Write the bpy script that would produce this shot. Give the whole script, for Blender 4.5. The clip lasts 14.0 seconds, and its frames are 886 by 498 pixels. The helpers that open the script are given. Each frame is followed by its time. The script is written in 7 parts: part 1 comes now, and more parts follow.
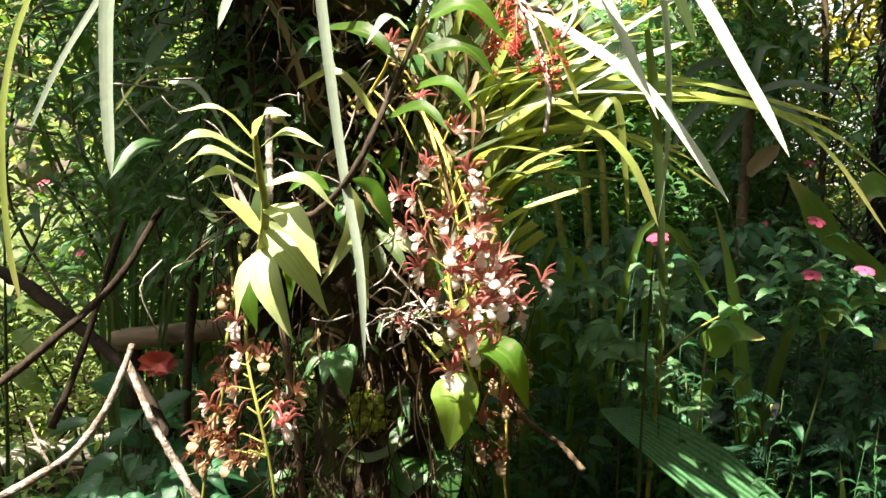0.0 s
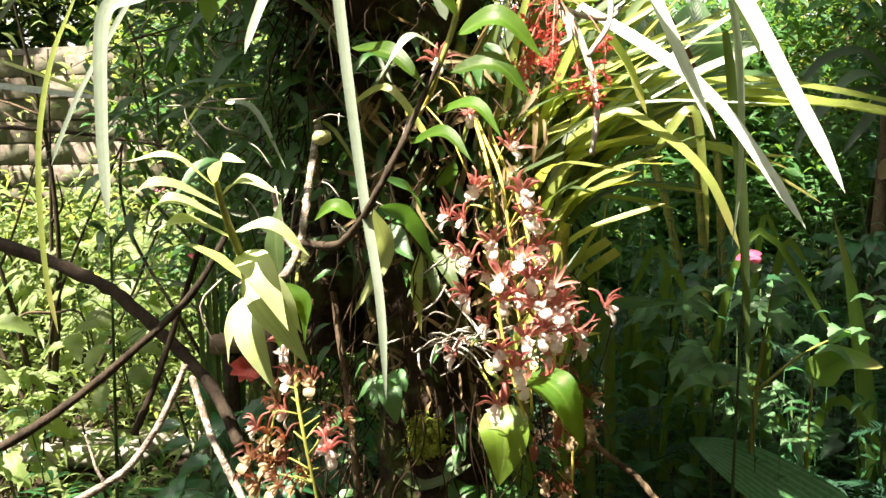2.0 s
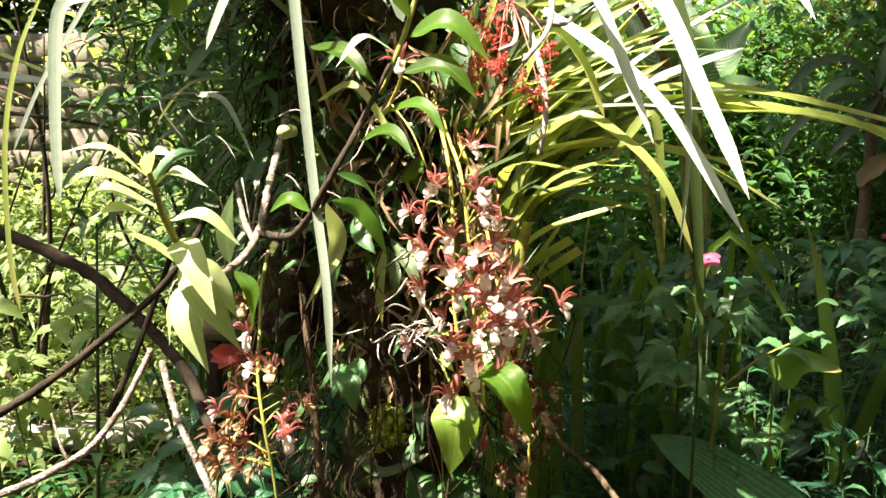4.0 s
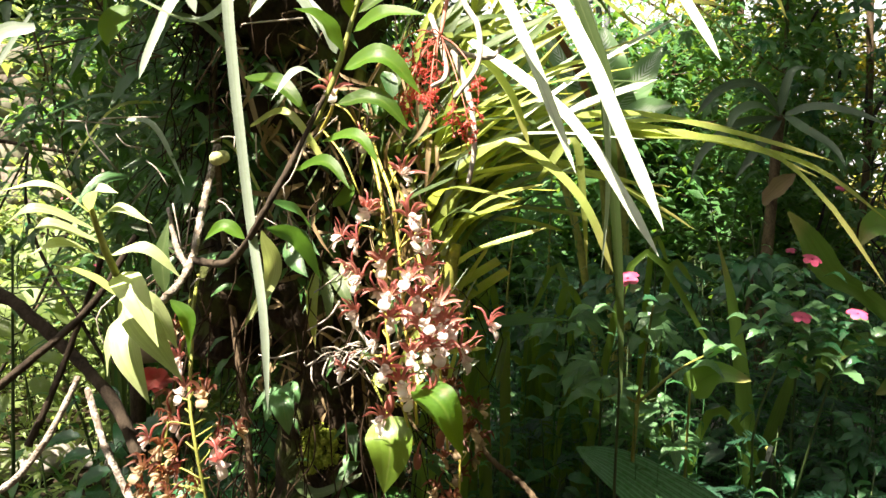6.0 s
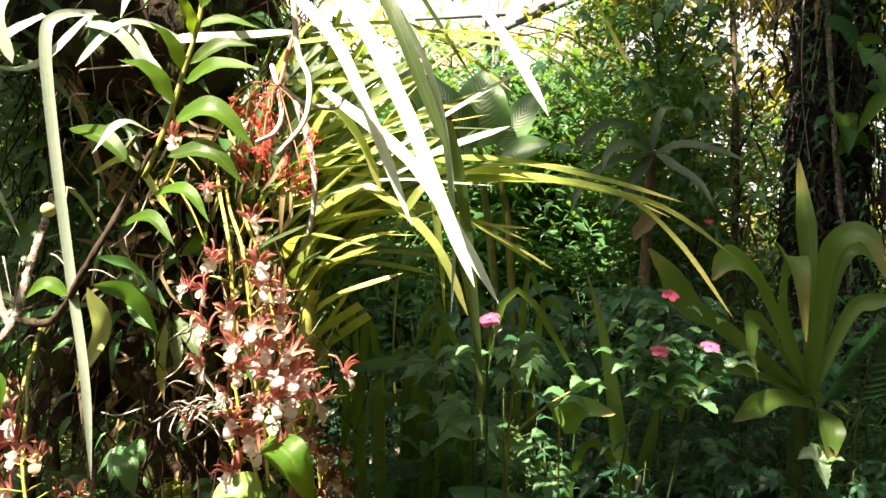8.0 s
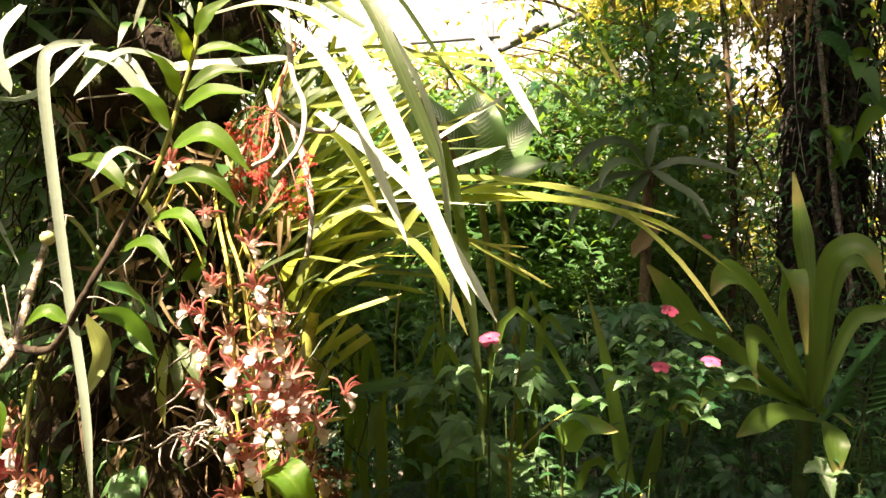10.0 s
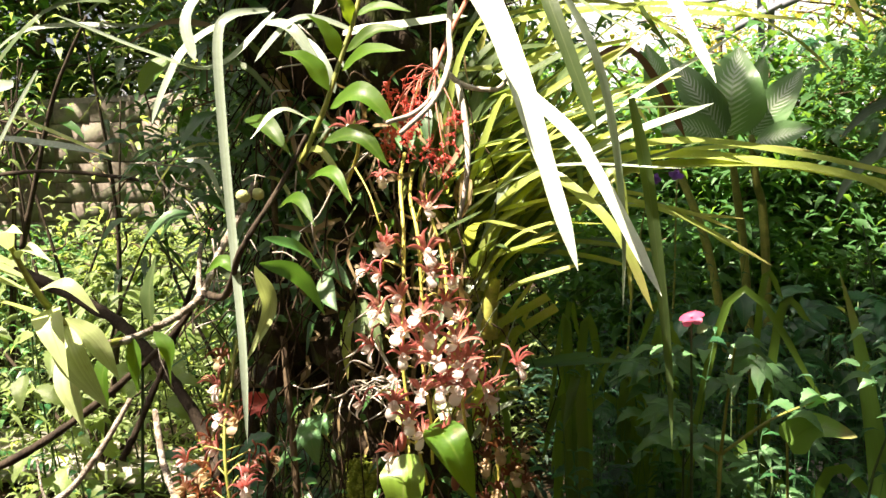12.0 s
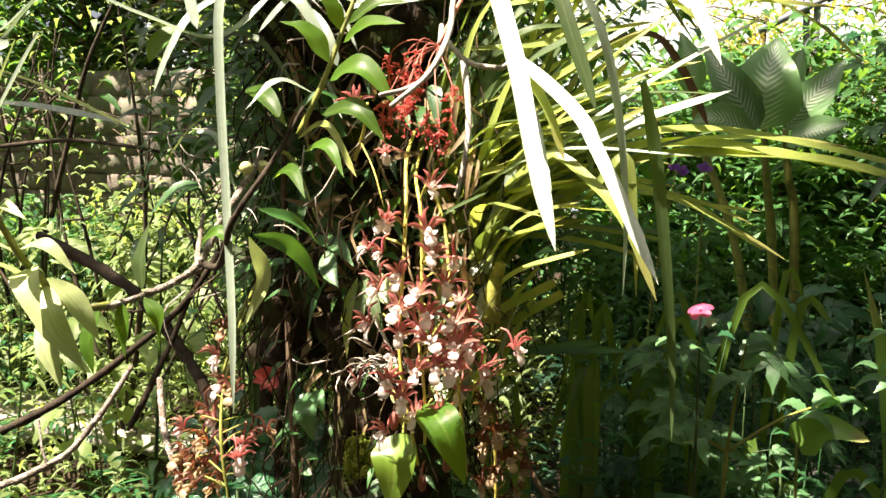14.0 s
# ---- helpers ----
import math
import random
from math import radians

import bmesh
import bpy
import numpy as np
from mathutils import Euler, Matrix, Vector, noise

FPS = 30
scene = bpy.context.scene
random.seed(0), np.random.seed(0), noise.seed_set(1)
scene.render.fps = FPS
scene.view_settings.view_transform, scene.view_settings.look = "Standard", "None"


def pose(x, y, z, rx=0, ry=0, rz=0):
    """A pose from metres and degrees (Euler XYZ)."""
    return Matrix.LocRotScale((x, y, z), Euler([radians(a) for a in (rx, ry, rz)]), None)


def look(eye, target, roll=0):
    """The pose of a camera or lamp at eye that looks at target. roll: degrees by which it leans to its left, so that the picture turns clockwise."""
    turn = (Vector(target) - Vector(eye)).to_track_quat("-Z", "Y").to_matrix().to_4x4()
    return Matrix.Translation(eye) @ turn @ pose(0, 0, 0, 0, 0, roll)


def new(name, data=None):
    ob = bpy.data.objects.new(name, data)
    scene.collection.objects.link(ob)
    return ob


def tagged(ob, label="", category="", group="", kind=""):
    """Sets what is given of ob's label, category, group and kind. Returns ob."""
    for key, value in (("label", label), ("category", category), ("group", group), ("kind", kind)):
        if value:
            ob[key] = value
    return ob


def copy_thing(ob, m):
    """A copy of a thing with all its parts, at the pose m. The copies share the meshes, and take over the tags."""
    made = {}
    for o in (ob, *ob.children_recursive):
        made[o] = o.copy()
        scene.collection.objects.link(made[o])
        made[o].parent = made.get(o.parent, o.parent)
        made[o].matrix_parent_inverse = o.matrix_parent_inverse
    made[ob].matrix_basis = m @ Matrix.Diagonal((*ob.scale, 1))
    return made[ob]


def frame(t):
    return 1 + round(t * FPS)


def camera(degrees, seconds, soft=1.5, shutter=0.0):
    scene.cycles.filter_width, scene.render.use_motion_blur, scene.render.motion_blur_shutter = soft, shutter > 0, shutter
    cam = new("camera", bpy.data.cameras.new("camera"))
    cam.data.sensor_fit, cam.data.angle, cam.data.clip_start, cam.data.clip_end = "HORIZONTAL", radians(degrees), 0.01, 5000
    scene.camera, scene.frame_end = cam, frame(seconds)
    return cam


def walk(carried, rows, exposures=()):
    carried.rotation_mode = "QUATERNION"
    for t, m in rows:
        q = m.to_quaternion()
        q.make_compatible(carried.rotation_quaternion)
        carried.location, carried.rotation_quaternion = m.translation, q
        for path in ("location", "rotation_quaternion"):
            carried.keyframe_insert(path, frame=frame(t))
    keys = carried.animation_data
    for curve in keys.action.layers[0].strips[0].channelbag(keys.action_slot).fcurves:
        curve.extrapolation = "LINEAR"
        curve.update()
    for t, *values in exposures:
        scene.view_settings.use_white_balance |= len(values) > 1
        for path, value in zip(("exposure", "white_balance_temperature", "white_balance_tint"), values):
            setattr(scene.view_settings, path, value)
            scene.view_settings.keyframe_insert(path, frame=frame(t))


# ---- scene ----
cam = camera(59.5, 14.0)
PATH = [
    (0, (0.008, 0.024, 1.202), (0.027, 2.015, 1.008), -0.3),
    (0.5, (-0.013, 0.026, 1.204), (0.138, 2.013, 1.037), -2.8),
    (1, (-0.013, 0.039, 1.212), (0.115, 2.029, 1.059), -5.7),
    (1.5, (0.033, 0.066, 1.214), (-0.015, 2.055, 1.005), -2.6),
    (2, (0.081, 0.07, 1.226), (-0.231, 2.035, 1.019), -0.9),
    (2.5, (0.122, 0.077, 1.211), (-0.22, 2.031, 0.956), 0.4),
    (2.7, (0.139, 0.077, 1.213), (-0.212, 2.028, 0.948), 0.4),
    (4.8, (0.113, 0.044, 1.237), (-0.102, 2.023, 1.041), 1.0),
    (5, (0.111, 0.047, 1.239), (-0.045, 2.029, 1.022), 0.7),
    (5.5, (0.116, 0.043, 1.239), (-0.012, 2.027, 1.025), 0.6),
    (6, (0.122, 0.034, 1.239), (-0.006, 2.022, 1.058), 0.7),
    (6.5, (0.13, 0.04, 1.241), (0.04, 2.029, 1.046), 0.9),
    (7, (0.143, 0.037, 1.252), (0.103, 2.032, 1.114), 0.5),
    (7.5, (0.161, 0.038, 1.255), (0.219, 2.034, 1.14), 0.6),
    (7.7, (0.168, 0.037, 1.256), (0.268, 2.032, 1.145), 0.6),
    (9.8, (0.191, 0.031, 1.258), (0.307, 2.027, 1.219), -0.9),
    (10, (0.179, 0.031, 1.255), (0.29, 2.028, 1.209), -1.0),
    (10.5, (0.155, 0.025, 1.243), (0.125, 2.022, 1.134), -3.0),
    (11, (0.171, 0.043, 1.252), (-0.05, 2.028, 1.146), -3.8),
    (11.5, (0.226, 0.062, 1.246), (-0.166, 2.019, 1.124), -1.5),
    (12, (0.271, 0.074, 1.244), (-0.306, 1.986, 1.138), 0.1),
    (12.5, (0.29, 0.073, 1.235), (-0.354, 1.965, 1.15), 2.5),
    (13, (0.3, 0.079, 1.233), (-0.399, 1.948, 1.107), 2.9),
    (13.5, (0.305, 0.088, 1.235), (-0.424, 1.945, 1.087), 2.3),
    (14, (0.298, 0.092, 1.238), (-0.359, 1.975, 1.095), 2.3),
]
walk(cam, [(t, look(eye, target, roll)) for t, eye, target, roll in PATH], [(0.0, 2.35, 6800, 14), (2.0, 2.56, 6900, 15), (6.5, 2.52, 6900, 15), (9.8, 2.6, 8200, 22), (11.0, 2.62, 8600, 26), (11.8, 2.48, 7200, 17), (14.0, 2.38, 7000, 17)])

# ---- world and sun ----
SUN = Vector((-0.32, -0.32, 0.89)).normalized()
sky_world = bpy.data.worlds.new("sky")
scene.world = sky_world
sky_world.use_nodes = True
wn = sky_world.node_tree
sky = wn.nodes.new("ShaderNodeTexSky")
sky.sky_type, sky.sun_disc = "NISHITA", False
sky.sun_elevation = math.asin(SUN.z)
sky.sun_rotation = math.atan2(SUN.x, SUN.y)
sky.air_density, sky.dust_density = 1.0, 5.0
haze = wn.nodes.new("ShaderNodeHueSaturation")
haze.inputs["Saturation"].default_value, haze.inputs["Value"].default_value = 0.65, 1.3
wn.links.new(sky.outputs[0], haze.inputs["Color"])
wn.links.new(haze.outputs[0], wn.nodes["Background"].inputs[0])
wn.nodes["Background"].inputs[1].default_value = 0.023
sun = new("sun", bpy.data.lights.new("sun", "SUN"))
sun.data.energy, sun.data.angle, sun.data.color = 5.0, radians(0.5), (1.0, 0.93, 0.80)
sun.matrix_world = look((0, 0, 6), Vector((0, 0, 6)) - SUN)


# ---- materials ----
def shader(name):
    m = bpy.data.materials.new(name)
    m.use_nodes = True
    nt = m.node_tree
    return m, nt, nt.nodes["Principled BSDF"], nt.nodes["Material Output"]


def node(nt, kind, **values):
    n = nt.nodes.new(kind)
    for key, value in values.items():
        n.inputs[key].default_value = value
    return n


def ramp(nt, source, stops):
    r = nt.nodes.new("ShaderNodeValToRGB")
    while len(r.color_ramp.elements) < len(stops):
        r.color_ramp.elements.new(0.5)
    for e, (at, colour) in zip(r.color_ramp.elements, stops):
        e.position, e.color = at, (*colour, 1) if len(colour) == 3 else colour
    nt.links.new(source, r.inputs[0])
    return r.outputs[0]


def blend(nt, fac, a, b, mode="MIX"):
    n = nt.nodes.new("ShaderNodeMix")
    n.data_type, n.blend_type = "RGBA", mode
    for value, slot in ((fac, 0), (a, 6), (b, 7)):
        if isinstance(value, bpy.types.NodeSocket):
            nt.links.new(value, n.inputs[slot])
        elif slot:
            n.inputs[slot].default_value = (*value, 1)
        else:
            n.inputs[slot].default_value = value
    return n.outputs[2]


def calc(nt, op, a, b=0.0, c=0.0):
    n = nt.nodes.new("ShaderNodeMath")
    n.operation = op
    for i, value in enumerate((a, b, c)):
        if isinstance(value, bpy.types.NodeSocket):
            nt.links.new(value, n.inputs[i])
        else:
            n.inputs[i].default_value = value
    return n.outputs[0]


def noise_at(nt, scale, detail=4.0, stretch=(1, 1, 1), uv=False):
    tc = nt.nodes.new("ShaderNodeTexCoord")
    mp = nt.nodes.new("ShaderNodeMapping")
    mp.inputs["Scale"].default_value = stretch
    nt.links.new(tc.outputs["UV" if uv else "Object"], mp.inputs[0])
    n = node(nt, "ShaderNodeTexNoise", Scale=scale, Detail=detail)
    nt.links.new(mp.outputs[0], n.inputs[0])
    return n.outputs[0]


def bump(nt, bsdf, height, strength=0.3, distance=0.002):
    b = node(nt, "ShaderNodeBump", Strength=strength, Distance=distance)
    nt.links.new(height, b.inputs["Height"])
    nt.links.new(b.outputs[0], bsdf.inputs["Normal"])


def leaf_material(name, colour, glow, through_part=0.4, rough=0.4, veins="parallel", rib=(0.3, 0.4, 0.12), tip=None, spread=0.5):
    """A leaf: colour on the lit face, glow for light that passes through it, veins along or across the blade, or pleats
    painted light and dark.
    """
    m, nt, bsdf, out = shader(name)
    uvn = nt.nodes.new("ShaderNodeTexCoord")
    sep = nt.nodes.new("ShaderNodeSeparateXYZ")
    nt.links.new(uvn.outputs["UV"], sep.inputs[0])
    u = calc(nt, "ABSOLUTE", calc(nt, "SUBTRACT", sep.outputs[0], 0.5))
    info = nt.nodes.new("ShaderNodeObjectInfo")
    geo = nt.nodes.new("ShaderNodeNewGeometry")
    vary = calc(nt, "FRACT", calc(nt, "ADD", info.outputs["Random"], geo.outputs["Random Per Island"]))
    blotch = noise_at(nt, 14, 5)
    fine = noise_at(nt, 120, 3)
    dark = tuple(c * (1 - spread) for c in colour)
    light = tuple(c * (1 + spread * 0.8) for c in colour)
    base = blend(nt, vary, dark, light)
    base = blend(nt, calc(nt, "MULTIPLY", ramp(nt, blotch, [(0.42, (0, 0, 0)), (0.72, (1, 1, 1))]), 0.35), base, tuple(c * 1.5 for c in colour))
    base = blend(nt, calc(nt, "MULTIPLY", ramp(nt, noise_at(nt, 60, 6), [(0.66, (0, 0, 0)), (0.74, (1, 1, 1))]), 0.55), base, (0.16, 0.12, 0.04))
    if tip:
        base = blend(nt, ramp(nt, calc(nt, "ADD", sep.outputs[1], calc(nt, "MULTIPLY", blotch, 0.25)), [(0.9, (0, 0, 0)), (1.12, (1, 1, 1))]), base, tip)
    if veins == "parallel":
        lines = noise_at(nt, 3.0, 2, (9, 0.25, 1), True)
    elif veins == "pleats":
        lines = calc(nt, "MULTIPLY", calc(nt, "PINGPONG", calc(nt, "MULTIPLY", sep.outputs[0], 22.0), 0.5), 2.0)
    elif veins == "pinnate":
        slope = calc(nt, "SUBTRACT", calc(nt, "MULTIPLY", sep.outputs[1], 9.0), calc(nt, "MULTIPLY", u, 7.0))
        lines = calc(nt, "PINGPONG", slope, 0.5)
        lines = calc(nt, "MULTIPLY", lines, 2.0)
    else:
        lines = fine
    # Lit and shaded sides of the pleats, painted as stripes into the base colour
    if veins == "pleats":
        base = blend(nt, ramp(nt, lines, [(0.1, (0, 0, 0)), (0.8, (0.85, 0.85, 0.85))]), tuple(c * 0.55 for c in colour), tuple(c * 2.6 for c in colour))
    vein = ramp(nt, lines, [(0.0, (1, 1, 1)), (0.16, (0, 0, 0))]) if veins == "pinnate" else ramp(nt, lines, [(0.45, (0, 0, 0)), (0.65, (1, 1, 1))])
    base = blend(nt, calc(nt, "MULTIPLY", vein, 0.35), base, tuple(min(1, c * 1.9) for c in colour))
    midrib = ramp(nt, u, [(0.0, (1, 1, 1)), (0.035, (0, 0, 0))])
    base = blend(nt, calc(nt, "MULTIPLY", midrib, 0.6), base, rib)
    nt.links.new(base, bsdf.inputs["Base Color"])
    bsdf.inputs["Specular IOR Level"].default_value = 0.5 if rough < 0.4 else 0.3
    nt.links.new(calc(nt, "ADD", calc(nt, "MULTIPLY", fine, 0.25), rough - 0.12), bsdf.inputs["Roughness"])
    bump(nt, bsdf, calc(nt, "ADD", calc(nt, "MULTIPLY", lines, 0.6), fine), 0.35, 0.0012)
    tr = nt.nodes.new("ShaderNodeBsdfTranslucent")
    passed = blend(nt, vary, tuple(c * 0.75 for c in glow), tuple(min(1, c * 1.2) for c in glow))
    passed = blend(nt, calc(nt, "MULTIPLY", calc(nt, "MAXIMUM", midrib, calc(nt, "MULTIPLY", vein, 0.5)), 0.5), passed, tuple(c * 0.5 for c in glow))
    nt.links.new(passed, tr.inputs[0])
    mix = nt.nodes.new("ShaderNodeMixShader")
    mix.inputs[0].default_value = through_part
    nt.links.new(bsdf.outputs[0], mix.inputs[1])
    nt.links.new(tr.outputs[0], mix.inputs[2])
    nt.links.new(mix.outputs[0], out.inputs[0])
    return m


def petal_material(name, inner, outer, glow, rough=0.5, second=None, striped=None, passing=0.5):
    m, nt, bsdf, out = shader(name)
    uvn = nt.nodes.new("ShaderNodeTexCoord")
    sep = nt.nodes.new("ShaderNodeSeparateXYZ")
    nt.links.new(uvn.outputs["UV"], sep.inputs[0])
    info = nt.nodes.new("ShaderNodeObjectInfo")
    along = calc(nt, "ADD", sep.outputs[1], calc(nt, "MULTIPLY", noise_at(nt, 90, 3), 0.3))
    base = ramp(nt, along, [(0.18, inner), (0.5, outer)])
    edge = calc(nt, "ABSOLUTE", calc(nt, "SUBTRACT", sep.outputs[0], 0.5))
    base = blend(nt, ramp(nt, edge, [(0.36, (0, 0, 0)), (0.5, (0.7, 0.7, 0.7))]), base, inner)
    base = blend(nt, calc(nt, "MULTIPLY", info.outputs["Random"], 0.75), base, second or tuple(c * 0.55 for c in outer))
    if striped:
        lines = calc(nt, "PINGPONG", calc(nt, "MULTIPLY", sep.outputs[0], 5.0), 0.5)
        base = blend(nt, ramp(nt, lines, [(0.2, (0, 0, 0)), (0.42, (0.75, 0.75, 0.75))]), base, striped)
    nt.links.new(base, bsdf.inputs["Base Color"])
    bsdf.inputs["Roughness"].default_value = rough
    bump(nt, bsdf, noise_at(nt, 400, 2), 0.2, 0.0005)
    tr = nt.nodes.new("ShaderNodeBsdfTranslucent")
    tr.inputs[0].default_value = (*glow, 1)
    mix = nt.nodes.new("ShaderNodeMixShader")
    mix.inputs[0].default_value = passing
    nt.links.new(bsdf.outputs[0], mix.inputs[1])
    nt.links.new(tr.outputs[0], mix.inputs[2])
    nt.links.new(mix.outputs[0], out.inputs[0])
    return m


def rough_material(name, dark, light, scale, rough=0.85, relief=0.004, stretch=(1, 1, 1), spots=None):
    """Bark, wood, stone and soil: two scales of mottling, relief and, where given, spots."""
    m, nt, bsdf, out = shader(name)
    big, small = noise_at(nt, scale, 6, stretch), noise_at(nt, scale * 7, 5, stretch)
    base = ramp(nt, calc(nt, "ADD", calc(nt, "MULTIPLY", big, 0.6), calc(nt, "MULTIPLY", small, 0.4)), [(0.36, dark), (0.64, light)])
    info = nt.nodes.new("ShaderNodeObjectInfo")
    base = blend(nt, calc(nt, "MULTIPLY", info.outputs["Random"], 0.4), base, dark)
    if spots:
        base = blend(nt, ramp(nt, noise_at(nt, scale * 1.7, 3), [(0.5, (0, 0, 0)), (0.58, (1, 1, 1))]), base, spots)
    nt.links.new(base, bsdf.inputs["Base Color"])
    bsdf.inputs["Roughness"].default_value = rough
    bsdf.inputs["Specular IOR Level"].default_value = 0.5 - 0.4 * rough
    bump(nt, bsdf, calc(nt, "ADD", big, small), 0.8, relief)
    return m


M_FRESH = leaf_material("fresh_leaf", (0.42, 0.50, 0.23), (0.58, 0.70, 0.20), 0.34, 0.36, "parallel", (0.32, 0.42, 0.12))
M_VINE_LEAF = leaf_material("sunlit_vine_leaf", (0.15, 0.26, 0.035), (0.52, 0.66, 0.06), 0.5, 0.36, "parallel", (0.35, 0.42, 0.12), spread=0.2)
M_CANE_LEAF = leaf_material("cane_leaf", (0.050, 0.125, 0.013), (0.31, 0.46, 0.02), 0.48, 0.42, "parallel", (0.2, 0.3, 0.05))
M_STRAP = leaf_material("grey_strap_leaf", (0.27, 0.33, 0.26), (0.42, 0.55, 0.30), 0.30, 0.26, "parallel", (0.3, 0.34, 0.2))
# Grey strap leaf again, its white glare in the sun put into the colour
M_SUNLIT_STRAP = leaf_material("strap_leaf_whitened_as_sunlit", (0.42, 0.48, 0.38), (0.50, 0.60, 0.36), 0.28, 0.22, "parallel", (0.4, 0.45, 0.3))
M_DULL = leaf_material("dull_strap_leaf", (0.055, 0.09, 0.032), (0.22, 0.32, 0.04), 0.3, 0.42, "parallel", (0.2, 0.25, 0.1))
M_CYMB = leaf_material("yellow_green_strap", (0.28, 0.35, 0.095), (0.60, 0.66, 0.10), 0.48, 0.25, "parallel", (0.4, 0.45, 0.08), tip=(0.38, 0.36, 0.13))
M_CRINUM = leaf_material("deep_strap_leaf", (0.036, 0.11, 0.028), (0.13, 0.30, 0.03), 0.3, 0.38, "parallel", (0.1, 0.18, 0.04))
M_ROSETTE = leaf_material("rosette_leaf", (0.105, 0.20, 0.040), (0.24, 0.40, 0.04), 0.32, 0.36, "parallel", (0.16, 0.26, 0.06), tip=(0.25, 0.22, 0.08))
M_HERB = leaf_material("herb_leaf", (0.023, 0.098, 0.042), (0.11, 0.31, 0.07), 0.32, 0.24, "pinnate", (0.14, 0.24, 0.08))
M_PALE_HERB = leaf_material("pale_herb_leaf", (0.088, 0.205, 0.085), (0.22, 0.45, 0.10), 0.36, 0.32, "pinnate", (0.24, 0.34, 0.12))
M_FERN = leaf_material("fern_leaf", (0.022, 0.100, 0.032), (0.12, 0.28, 0.04), 0.35, 0.45, "pinnate", (0.1, 0.18, 0.05))
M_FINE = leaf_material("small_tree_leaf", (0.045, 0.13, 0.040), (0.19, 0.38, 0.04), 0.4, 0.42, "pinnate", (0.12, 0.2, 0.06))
# Herb leaf with the bed's deep shade put into its colour
M_SHADE = leaf_material("shade_darkened_leaf", (0.011, 0.046, 0.024), (0.05, 0.12, 0.03), 0.2, 0.45, "pinnate", (0.06, 0.10, 0.04))
M_LILY = leaf_material("olive_lily_leaf", (0.075, 0.145, 0.022), (0.28, 0.40, 0.03), 0.36, 0.34, "parallel", (0.14, 0.20, 0.05))
# Leaf of the added shade trees, kept dark so that little light passes
M_CANOPY = leaf_material("canopy_leaf", (0.030, 0.075, 0.024), (0.09, 0.17, 0.02), 0.14, 0.45, "pinnate", (0.08, 0.14, 0.04))
# Sunlit copy of the garden leaf, part of the sunlight put into its colour
M_BRIGHT = leaf_material("sun_lightened_leaf", (0.145, 0.205, 0.072), (0.40, 0.52, 0.10), 0.42, 0.40, "pinnate", (0.25, 0.32, 0.1))
# Far leaf with the yellow of sunlight tinted into its colour
M_YELLOW = leaf_material("far_leaf_tinted_as_sunlit", (0.16, 0.17, 0.035), (0.50, 0.46, 0.06), 0.45, 0.45, "pinnate", (0.3, 0.3, 0.1))
M_PALM = leaf_material("painted_pleat_palm_leaf", (0.060, 0.165, 0.07), (0.18, 0.40, 0.08), 0.28, 0.28, "pleats", (0.07, 0.17, 0.05), spread=0.2)
M_PURPLE_LEAF = leaf_material("dusky_leaf", (0.030, 0.036, 0.030), (0.08, 0.08, 0.05), 0.2, 0.75, "pinnate", (0.20, 0.23, 0.20))
M_GREY_ARCH = leaf_material("grey_arching_leaf", (0.075, 0.115, 0.07), (0.16, 0.24, 0.08), 0.22, 0.45, "parallel", (0.12, 0.16, 0.08))
M_DRY = leaf_material("dry_sheath", (0.20, 0.145, 0.075), (0.36, 0.24, 0.09), 0.3, 0.6, "parallel", (0.3, 0.2, 0.1))
M_BROWN_LEAF = leaf_material("withered_leaf", (0.13, 0.065, 0.03), (0.3, 0.14, 0.05), 0.3, 0.55, "parallel", (0.2, 0.1, 0.05))

M_TEPAL = petal_material("maroon_tepal", (0.74, 0.58, 0.28), (0.32, 0.030, 0.060), (0.60, 0.17, 0.15), second=(0.50, 0.24, 0.15), striped=(0.58, 0.28, 0.27))
M_LIP = petal_material("white_lip", (0.75, 0.38, 0.42), (0.90, 0.86, 0.83), (0.92, 0.80, 0.74), passing=0.55)
M_BUD = petal_material("brownish_pink_bud", (0.42, 0.22, 0.12), (0.40, 0.15, 0.12), (0.5, 0.2, 0.12))
M_OLD_TEPAL = petal_material("browned_and_shaded_tepal", (0.25, 0.13, 0.05), (0.12, 0.035, 0.02), (0.30, 0.10, 0.04))
M_OLD_LIP = petal_material("faded_and_shaded_lip", (0.40, 0.27, 0.12), (0.62, 0.47, 0.30), (0.5, 0.35, 0.18))
M_RED = petal_material("coral_red_petal", (0.66, 0.22, 0.16), (0.62, 0.085, 0.07), (0.75, 0.17, 0.13))
M_PINK = petal_material("rose_pink_petal", (0.85, 0.13, 0.28), (0.88, 0.13, 0.28), (0.9, 0.18, 0.34))
M_VIOLET = petal_material("violet_petal", (0.25, 0.08, 0.45), (0.30, 0.10, 0.55), (0.35, 0.15, 0.6))
M_STEM = rough_material("green_stem", (0.12, 0.15, 0.03), (0.33, 0.31, 0.07), 40, 0.5, 0.0006)
# Green stem again, darkened in colour as if shaded
M_SHADE_STEM = rough_material("shade_darkened_stem", (0.020, 0.045, 0.014), (0.075, 0.115, 0.035), 40, 0.5, 0.0006)
M_BULB = rough_material("pale_bulb_skin", (0.30, 0.33, 0.12), (0.50, 0.52, 0.26), 60, 0.5, 0.0006)
M_GOLD = rough_material("golden_flower_stem", (0.30, 0.28, 0.05), (0.58, 0.48, 0.12), 50, 0.45, 0.0005)
M_RED_STEM = rough_material("pink_thread_stem", (0.30, 0.08, 0.06), (0.55, 0.20, 0.14), 60, 0.5, 0.0004)
